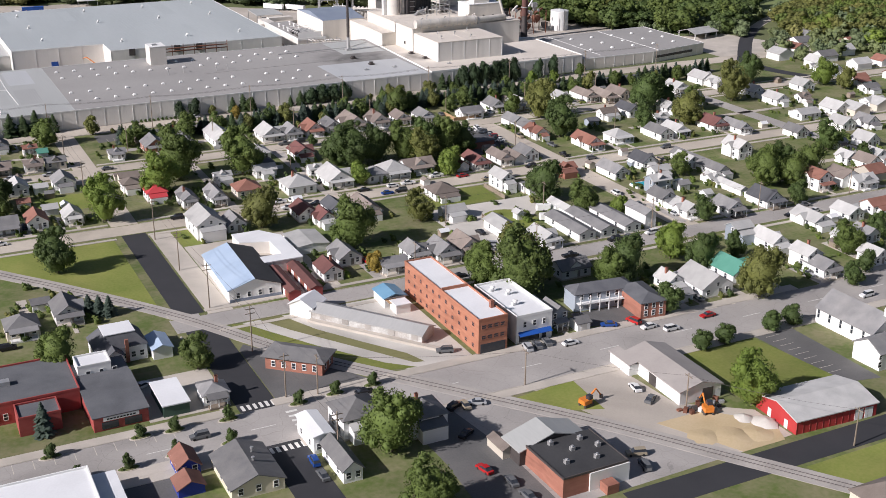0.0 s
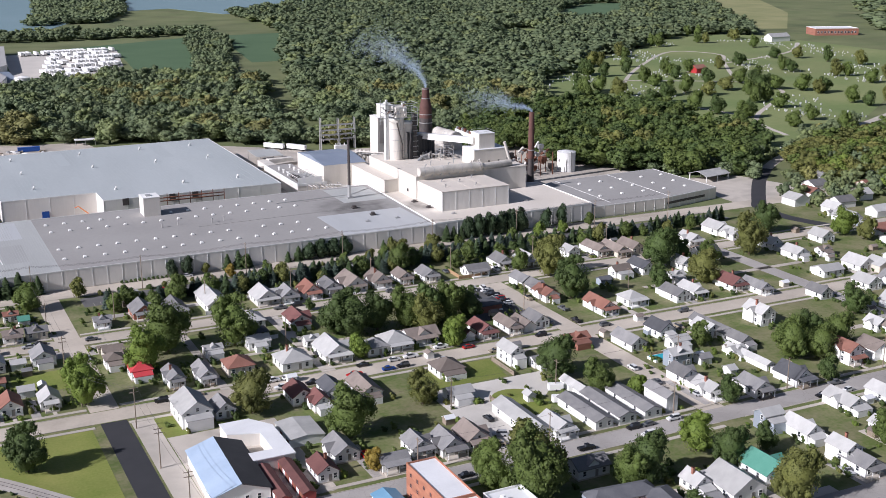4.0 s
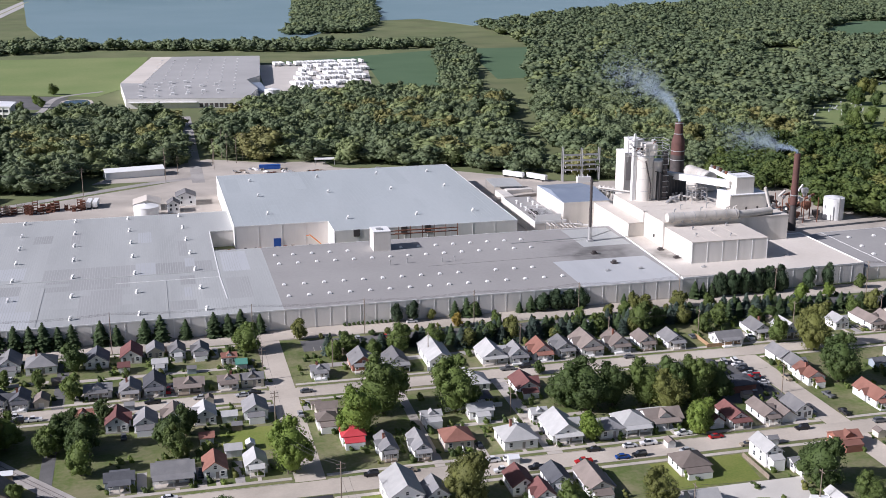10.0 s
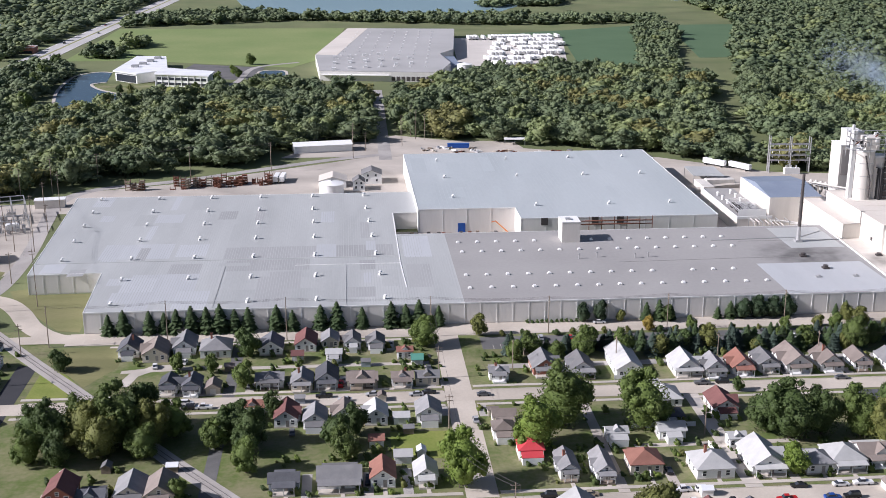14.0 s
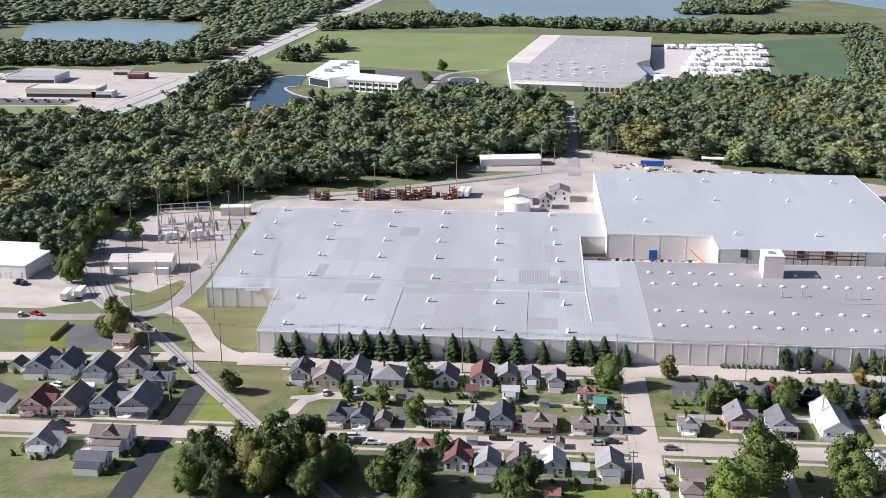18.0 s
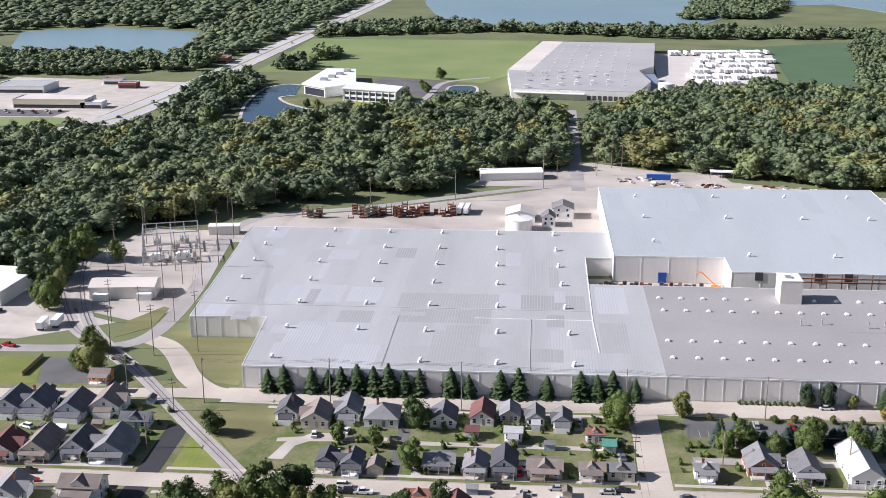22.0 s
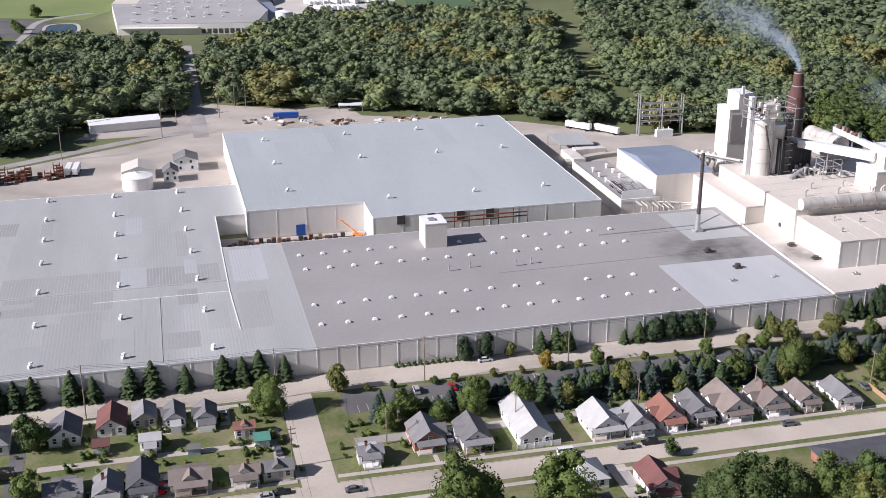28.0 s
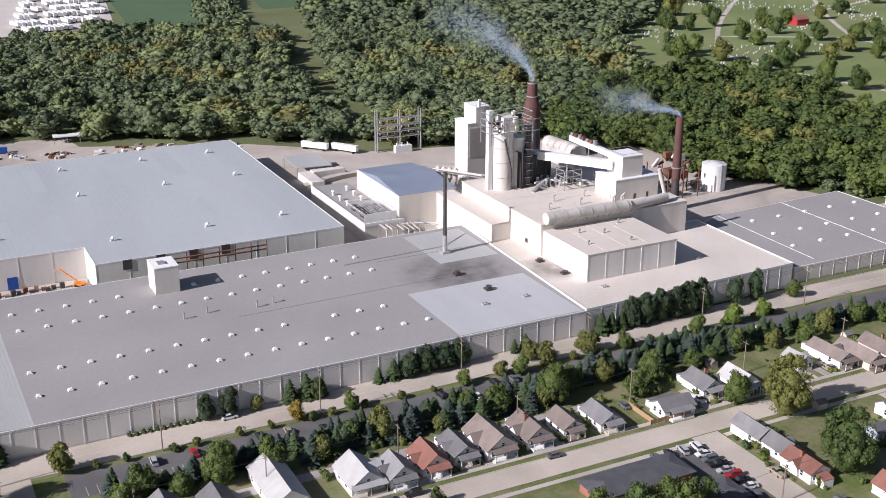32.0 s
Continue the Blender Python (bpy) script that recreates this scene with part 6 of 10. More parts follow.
TOWN_TREES = [
    [(-121.6, -95.1, 15.4, "o"), (-112, -93.8, 17.9, "g"), (-102.4, -94.9, 13.2, "o"), (-127.9, -106.6, 9.2, "d"), (-79.7, -92.5, 9.7, "d"), (-73.1, -97.2, 10.8, "d"), (-73.6, -114.4, 9.2, "g"), (-13, -126.5, 14.7, "b"), (-48.2, -100.3, 9.6, "d"), (-42.4, -93.1, 8.6, "d"), (-45.4, -109.5, 9.4, "g"), (-90.9, -129, 6.5, "g"), (-79.7, -26.8, 10, "d"), (-16.8, -22.1, 11.8, "g"), (-142.7, -35.6, 8.2, "d"), (-79, -54.9, 8, "g"), (-91, -40.9, 5.5, "g"), (-103, -37.1, 5.5, "g"), (-67.9, -77.5, 7.6, "d"), (11, -106.3, 15.7, "b"), (21.9, -91.3, 18.9, "g"), (45.4, -95.6, 17.6, "g"), (82.2, -100.1, 13.5, "d"), (87.8, -105, 18.5, "d")],
    [(98.3, -103.5, 14, "d"), (109.5, -106, 16, "g"), (118.5, -107, 15, "d"), (115, -112, 14, "o"), (126, -108, 15, "g"), (134.5, -107.9, 12, "d"), (81.1, -127.4, 8.7, "b"), (115.9, -131.7, 7.6, "b"), (33.1, -156.6, 13.7, "o"), (83.6, -69.9, 4.7, "d"), (39.7, -34, 10.2, "g"), (20.2, -33.1, 8.7, "g"), (146.7, -8.8, 7.1, "o"), (165.4, -11.1, 7.1, "o"), (137.4, -36.5, 10.5, "g"), (120.1, -34.9, 8.9, "g"), (161.5, -43.8, 7.4, "g"), (77.8, -3.5, 5.5, "d"), (192.6, -72.3, 15.5, "o"), (184.9, -102.8, 16.3, "d"), (244.9, -81.7, 17.8, "d"), (246.7, -110, 15.2, "o"), (223.7, -110.4, 10, "d"), (231, -189, 14, "d"), (238, -196, 13, "g"), (217.7, -194.7, 14, "g"), (274.3, -168.7, 12.5, "d")],
    [(134.9, -172.3, 14.8, "d"), (139.6, -190.5, 11.7, "g"), (150.4, -197.4, 7.1, "b"), (197, -170.5, 8.7, "g"), (172.8, -216.5, 8.9, "d"), (140.9, -239.9, 11.5, "b"), (143.6, -251.7, 11.2, "d"), (159.2, -248.7, 7.5, "d"), (185, -60.7, 8.8, "g"), (119.7, -127, 10.2, "b"), (116.3, -249.8, 13.1, "d"), (87.2, -238.2, 18.4, "o"), (77.6, -229.9, 10.9, "g"), (292.9, -84.8, 16.5, "o"), (214.8, -216, 8, "d"), (227.4, -199.3, 12.6, "g"), (257, -81, 10.8, "d"), (54.1, -187, 16.6, "g"), (84, -173.8, 11.4, "o"), (51.7, -210, 6.1, "y"), (-36, -167.8, 13.3, "d"), (38.1, -127.6, 2.7, "g"), (265.7, -89.7, 11.3, "g"), (358.3, -77.8, 14.3, "b")],
    [(361.8, -88.8, 10.1, "o"), (325.9, -57.6, 15.4, "d"), (274.2, -189.1, 7.2, "d"), (193.9, -261.9, 11.5, "g"), (213.2, -255.9, 8, "d"), (-46.7, -236.3, 11.1, "g"), (-14.6, -249.7, 9.2, "g"), (13.6, -308, 15.2, "g"), (10.8, -333.2, 12.3, "g"), (99.9, -326.8, 12.5, "b"), (114.9, -273.4, 9.1, "d"), (145.6, -276.3, 14.1, "o"), (81.4, -248.1, 18.6, "g"), (111.2, -250, 12, "g"), (176.7, -281.8, 7.2, "d"), (75.3, -237.3, 10.7, "g"), (188.2, -275.7, 6.2, "d")]
]
TOWN_TREES.append([(-131, -96, 14, "d"), (-124, -88, 14, "g"), (-116, -102, 13, "o"), (-108, -86, 15, "d"), (-97, -90, 12, "g"), (-104, -103, 11, "g"), (-138, -88, 12, "d"), (-136, -104, 11, "g"), (-75, -103, 9, "d"), (-84, -99, 9, "g"), (-78, -84, 8, "d")])
for row in TOWN_TREES:
    for x, y, w, k in row:
        tree(x, y, w, k)
for x, y, w, k in ((-198, 10, 14, "o"), (-204, 11, 7, "g"), (-241, 73, 13, "g"), (-248, 82, 10, "d"), (-255, 119, 14, "g"), (-252, 141, 15, "g"), (-246, 98, 9, "o"), (-262, 104, 12, "d"), (-282, 137, 14, "g"), (-206, 30, 9, "g"), (-250, 112, 15, "d"), (-243, 80, 12, "d"), (-236, 140, 9, "g")):
    tree(x, y, w, k, where="beside the railway yard")
# spruces before the west hall, in gappy runs
for x, h in ((-133, 8), (-127.5, 9.5), (-118, 9), (-112.5, 8), (-108, 9.5), (-102.5, 10.5), (-97, 10), (-92, 11), (-86.5, 9), (-81.5, 9.5), (-71, 10), (-65, 8), (-54.5, 9.5), (-48.5, 10.5), (-39, 8), (-28, 10), (-22.5, 9), (-17.5, 10.5), (-10, 8)):
    conifer(x, -1.4 + tree_rng.uniform(-0.5, 0.4) + 0.0, h)
for x, h, w in ((45.5, 8, 6), (52, 9, 6.5), (190, 11, 8), (196, 12, 8.5), (202, 12.5, 8.5), (208, 13, 8.5), (213.5, 13, 8.5), (219.5, 12.5, 8.5), (108, 8, 8), (114, 9, 9), (120, 8.5, 9), (126, 9, 8), (234, 11, 7), (243, 12, 7)):
    oval_tree(x, -1.6, h, w, "needle_dark", "dense dark columnar conifer before the hall")
for x in (70, 75, 80, 98, 103, 145, 149, 178, 182, 186):
    conifer(x, -1.8, tree_rng.uniform(4, 9))
for x, y, w, k in ((60, -2, 4, "o"), (150, -13, 7, "o"), (166, -13, 7, "o"), (139, -16, 6, "g"), (68, -13, 5, "y"), (236, -14, 6, "b"), (4, -13, 7, "o"), (257, -6, 6, "g"), (84, -14, 5, "g"), (120, -15, 5, "g"), (133, -14, 5, "o"), (178, -15, 6, "g"), (206, -16, 6, "g"), (222, -15, 7, "b")):
    tree(x, y, w, k, where="beside the front street")
# evergreen screen behind the long parking strip
for k in range(106):
    x = 12 + k * 2.95 + tree_rng.uniform(-1.5, 1.5)
    conifer(x, -30 + tree_rng.uniform(-2.2, 2.2), tree_rng.uniform(5, 8.5), tree_rng.uniform(4, 5.6), "spruce" if tree_rng.random() < 0.5 else "needle", "bushy evergreen in a parking screen", "evergreen screen")
for k in range(44):
    x = (62 if k < 26 else 78) + k * 3.1 + tree_rng.uniform(-1.2, 1.2)
    conifer(x, (-35 if k < 26 else -26) + tree_rng.uniform(-2.4, 2.4), tree_rng.uniform(6, 9), tree_rng.uniform(4.6, 6.2), "spruce" if tree_rng.random() < 0.6 else "needle", "bushy evergreen in a parking screen", "evergreen screen")
for k in range(24):
    x = 14 + k * 12.2 + tree_rng.uniform(-3, 3)
    tree(x, -35 + tree_rng.uniform(-3, 3), tree_rng.uniform(5, 9), tree_rng.choice("ggdgo"), where="in the evergreen screen")
for k in range(24):
    x = 10 + k * 10 + tree_rng.uniform(-3, 3)
    tree(x, -14.5, tree_rng.uniform(2.2, 3.6), tree_rng.choice("odo"), tree_rng.uniform(2, 3), "small street tree on the verge")
for k in range(12):
    e = thing("hedge_bush", (24 + k * 1.9, -1.2, 0), 0, "low clipped dark bush before the wall", "bush", "clipped bushes")
    e.matrix_basis = pose(24 + k * 1.9, -1.2, -0.3) @ Matrix.Diagonal((1.9, 1.9, 1.7, 1))
    part("crown", crown_mesh("small", k % 4, "leaf_dark"), e)
for x, y in ((-55.2, -277.5), (-35.4, -277.5), (-27.7, -278), (-15.1, -278.5), (2.3, -278.4), (12, -277.6), (22, -277.4), (-51.6, -289.5), (-40.8, -289.8), (-29.9, -288.6), (-17.5, -289), (2.2, -292)):
    tree(x, y, 3.0, "d", 3.8, "small dark street tree in a planter")
    pb = thing("street_planter", (x, y, 0), 0, "kerbed planting bed with low green shrubs", "planter", "planters on the main street")
    oval = [(2.7 * math.cos(k * math.pi / 7), 1.3 * math.sin(k * math.pi / 7)) for k in range(14)]
    part("kerb_ring", Build().prism(oval, 0, 0.22).mesh("kerb_ring", "concrete"), pb)
    part("soil", Build().prism([(u * 0.88, w * 0.8) for u, w in oval], 0.1, 0.27).mesh("soil", "yard"), pb)
    for k in range(3):
        e = part("shrub", crown_mesh("small", k % 4, "leaf_green"), pb)
        e.matrix_basis = pose(-1.5 + k * 1.5, (k % 2 - 0.5) * 0.7, 0.1) @ Matrix.Diagonal((1.1, 1.1, 0.75, 1))
for x, y in ((108.5, -297), (116.5, -296.5), (133, -296), (140.5, -295.5)):
    oval_tree(x, y, 6.5, 6.6)
for x, y in ((-33, -203), (-30.5, -205), (-28, -206.5)):
    conifer(x, y, 6, 4, "spruce", "blue-grey spruce beside a house", "spruces beside the track")
conifer(-55, -267, 8.5, 4.4, "spruce", "blue-grey spruce before a brick shop", "spruces beside the track")


# ---- houses ----
ROOFS = dict(g="shinglegrey", d="shingledark", b="shinglebrown", r="shinglered", m="shinglemaroon", l="shinglelight", R="redmetal", G="greenmetal")
WALLS = dict(w="siding", t="sidingtan", y="sidinggrey", k="brick", O="orange")
ROOF_WORDS = dict(g="grey shingle roof", d="charcoal shingle roof", b="brown shingle roof", r="rust-red shingle roof", m="maroon shingle roof", l="pale grey roof", R="bright red metal roof", G="green metal roof")
WALL_WORDS = dict(w="white-sided", t="tan-sided", y="blue-grey-sided", k="brick-walled", O="orange-painted")
SHAPE_WORDS = dict(f="gable-fronted", s="side-gabled", h="hip-roofed")


def flip(b):
    """Turns a solid so that x and y change places."""
    b.v, b.f = [(y, x, z) for x, y, z in b.v], [tuple(reversed(f)) for f in b.f]
    return b


def window_mesh(w, h, trim="white"):
    if ("win", w, h, trim) not in MESHES:
        f = Build()
        for x0, z0, x1, z1 in ((-w / 2 - 0.12, -0.12, w / 2 + 0.12, 0.0), (-w / 2 - 0.12, h, w / 2 + 0.12, h + 0.14), (-w / 2 - 0.12, 0, -w / 2, h), (w / 2, 0, w / 2 + 0.12, h), (-w / 2, h / 2 - 0.04, w / 2, h / 2 + 0.04)):
            f.box(x0, -0.09, z0, x1, 0.0, z1)
        MESHES["win", w, h, trim] = f.mesh("window", trim), Build().box(-w / 2, -0.04, 0, w / 2, 0.01, h).mesh("pane", "glass")
    return MESHES["win", w, h, trim]


def window(e, x, y, z, rz=0, w=1.0, h=1.45, trim="white"):
    f, p = window_mesh(w, h, trim)
    part("pane", p, part("window", f, e, at=(x, y, z), rz=rz))


house_rng = random.Random(5)
POST = Build().box(-0.09, -0.09, 0, 0.09, 0.09, 2.5).mesh("porch_post", "white")
STREET_Y = [y for y, _, _, _ in ROAD_Y]


def house(x, y, w, style, deep=0.0):
    rf, shape, wl = style[0], style[1], style[2]
    two = len(style) > 3
    small = w < 5.2
    r = house_rng
    north = any(4 < y - s < 16 for s in STREET_Y)     # stands north of its street: its front looks this way
    w = w * 0.98
    if shape == "f":
        d = w * r.uniform(1.2, 1.5) if not small else w * 1.2
    elif shape == "s":
        d = max(4.2, min(w * 0.72, 9))
    else:
        d = max(6, min(w * 1.0, 11))
    d = deep or d
    h = 5.0 if two else (2.4 if small else r.uniform(2.8, 3.3))
    rise = (w if shape == "f" else d) / 2 * (r.uniform(0.6, 0.8) if shape == "f" else r.uniform(0.45, 0.6))
    if shape == "h":
        rise = min(w, d) / 2 * 0.62
    kind = "shed" if small else "house"
    lab = "%s%s %s with %s" % ("two-storey " if two else "small " if small else "", "%s %s" % (WALL_WORDS[wl], SHAPE_WORDS[shape]), kind, ROOF_WORDS[rf])
    e = thing("shed" if small else "house", (x, y, 0), r.uniform(-1.2, 1.2), lab, kind, "sheds in the yards" if small else "houses in the town")
    wm, rm = WALLS[wl], ROOFS[rf]
    if shape == "f":
        part("wall", Build().house(-w / 2, 0, w / 2, d, 0, h, rise).mesh("wall", wm), e)
        roof = part("roof", Build().gable(-w / 2, 0, w / 2, d, h, rise).mesh("roof", rm), e)
    elif shape == "s":
        part("wall", flip(Build().house(0, -w / 2, d, w / 2, 0, h, rise)).mesh("wall", wm), e)
        roof = part("roof", flip(Build().gable(0, -w / 2, d, w / 2, h, rise)).mesh("roof", rm), e)
    else:
        part("wall", Build().box(-w / 2, 0, 0, w / 2, d, h).mesh("wall", wm), e)
        roof = part("roof", Build().hip(-w / 2, 0, w / 2, d, h, rise).mesh("roof", rm), e)
    if small:
        part("door", Build().box(-0.9, -0.06, 0, 0.9, 0.02, 2.0).mesh("door", "panel"), e, at=(0, 0, 0.02))
        return e
    if x < 150:
        part("foundation", Build().box(-w / 2 - 0.08, -0.08, 0, w / 2 + 0.08, d + 0.08, 0.45).mesh("foundation", "concrete"), e)
    # gable dormer or cross gable, rear lean-to
    side = r.choice((-1, 1))
    if shape == "f" and r.random() < 0.5:
        cw, cl = w * 0.5, w * 0.62
        part("cross_gable", flip(Build().house(d * 0.52 - cw / 2, 0, d * 0.52 + cw / 2, side * cl, 0.5, h, cw * 0.42) if side > 0 else Build().house(d * 0.52 - cw / 2, side * cl, d * 0.52 + cw / 2, 0, 0.5, h, cw * 0.42)).mesh("cross_gable", wm), e)
        part("cross_roof", flip(Build().gable(d * 0.52 - cw / 2, min(0, side * cl), d * 0.52 + cw / 2, max(0, side * cl), h, cw * 0.42)).mesh("cross_roof", rm), e)
    if shape == "s" and r.random() < 0.45:
        cw = w * 0.34
        part("dormer", Build().house(-cw / 2, 0.3, cw / 2, d * 0.5, h, h + 0.9, cw * 0.4).mesh("dormer", wm), e)
        part("dormer_roof", Build().gable(-cw / 2, 0.3, cw / 2, d * 0.5, h + 0.9, cw * 0.4, 0.15, 0.25).mesh("dormer_roof", rm), e)
    if r.random() < 0.6:
        bw = w * r.uniform(0.5, 0.85)
        y0, y1 = (d, d + 3.4) if north else (-3.0, 0)
        hh = h * 0.72
        lo, hi = (hh, hh + 0.8)
        za, zb = (hi, lo) if north else (lo, hi)
        part("lean_to", Build().box(-bw / 2, y0, 0, bw / 2, y1, lo - 0.1).mesh("lean_to", wm), e)
        part("lean_to_roof", Build().add([(-bw / 2 - 0.2, y0, za - 0.1), (bw / 2 + 0.2, y0, za - 0.1), (bw / 2 + 0.2, y1, zb - 0.1), (-bw / 2 - 0.2, y1, zb - 0.1), (-bw / 2 - 0.2, y0, za + 0.1), (bw / 2 + 0.2, y0, za + 0.1), (bw / 2 + 0.2, y1, zb + 0.1), (-bw / 2 - 0.2, y1, zb + 0.1)], [(3, 2, 1, 0), (4, 5, 6, 7), (0, 1, 5, 4), (1, 2, 6, 5), (2, 3, 7, 6), (3, 0, 4, 7)]).mesh("lean_to_roof", r.choice([rm, rm, "shinglelight"])), e)
    front = 0.0
    if north and r.random() < 0.8:
        pd, pw = r.uniform(1.8, 2.5), w * r.uniform(0.7, 1.0)
        part("porch_floor", Build().box(-pw / 2, -pd, 0, pw / 2, 0, 0.5).mesh("porch_floor", r.choice(["concrete", "wood", "white"])), e)
        part("porch_roof", Build().add([(-pw / 2 - 0.2, -pd - 0.3, 2.75), (pw / 2 + 0.2, -pd - 0.3, 2.75), (pw / 2 + 0.2, 0, 3.3), (-pw / 2 - 0.2, 0, 3.3), (-pw / 2 - 0.2, -pd - 0.3, 2.95), (pw / 2 + 0.2, -pd - 0.3, 2.95), (pw / 2 + 0.2, 0, 3.5), (-pw / 2 - 0.2, 0, 3.5)], [(3, 2, 1, 0), (4, 5, 6, 7), (0, 1, 5, 4), (1, 2, 6, 5), (2, 3, 7, 6), (3, 0, 4, 7)]).mesh("porch_roof", rm), e)
        for k in range(3):
            part("porch_post", POST, e, at=(-pw / 2 + 0.2 + k * (pw - 0.4) / 2, -pd + 0.1, 0.45))
        front = -pd
    part("door", Build().box(-0.48, -0.07, 0, 0.48, 0.02, 2.05).mesh("door", "door"), e, at=(w * 0.08, 0, 0.5))
    lifts = (1.2, 3.6) if two else (1.2,)
    for z in lifts:
        for k in (-1, 1):
            window(e, k * w * 0.31, 0, z)
        for k in range(2 if d > 6 and x < 170 else 1):
            if x > -70:
                window(e, -w / 2, d * (0.3 + 0.38 * k), z, -90)
            if x < -50:
                window(e, w / 2, d * (0.3 + 0.38 * k), z, 90)
    if shape == "f" and rise > 2:
        window(e, 0, 0, h + 0.25, 0, 0.8, 1.05)
    if r.random() < 0.16:
        cz = h + rise * 0.6
        part("chimney", Build().box(-0.35, -0.35, 0, 0.35, 0.35, rise * 0.4 + 1.3).box(-0.42, -0.42, rise * 0.4 + 1.1, 0.42, 0.42, rise * 0.4 + 1.3).mesh("chimney", "brick"), roof, at=(side * w * 0.15, d * 0.55, cz))
    if north:
        s = max(s for s in STREET_Y if s < y)
        far = s + 8.0
        if y + front - far > 1.0:
            slab("path", x + w * 0.08 - 0.6, far, x + w * 0.08 + 0.6, y + front, -0.2, 0.12, "concrete", "narrow concrete front path", "path")
    return e


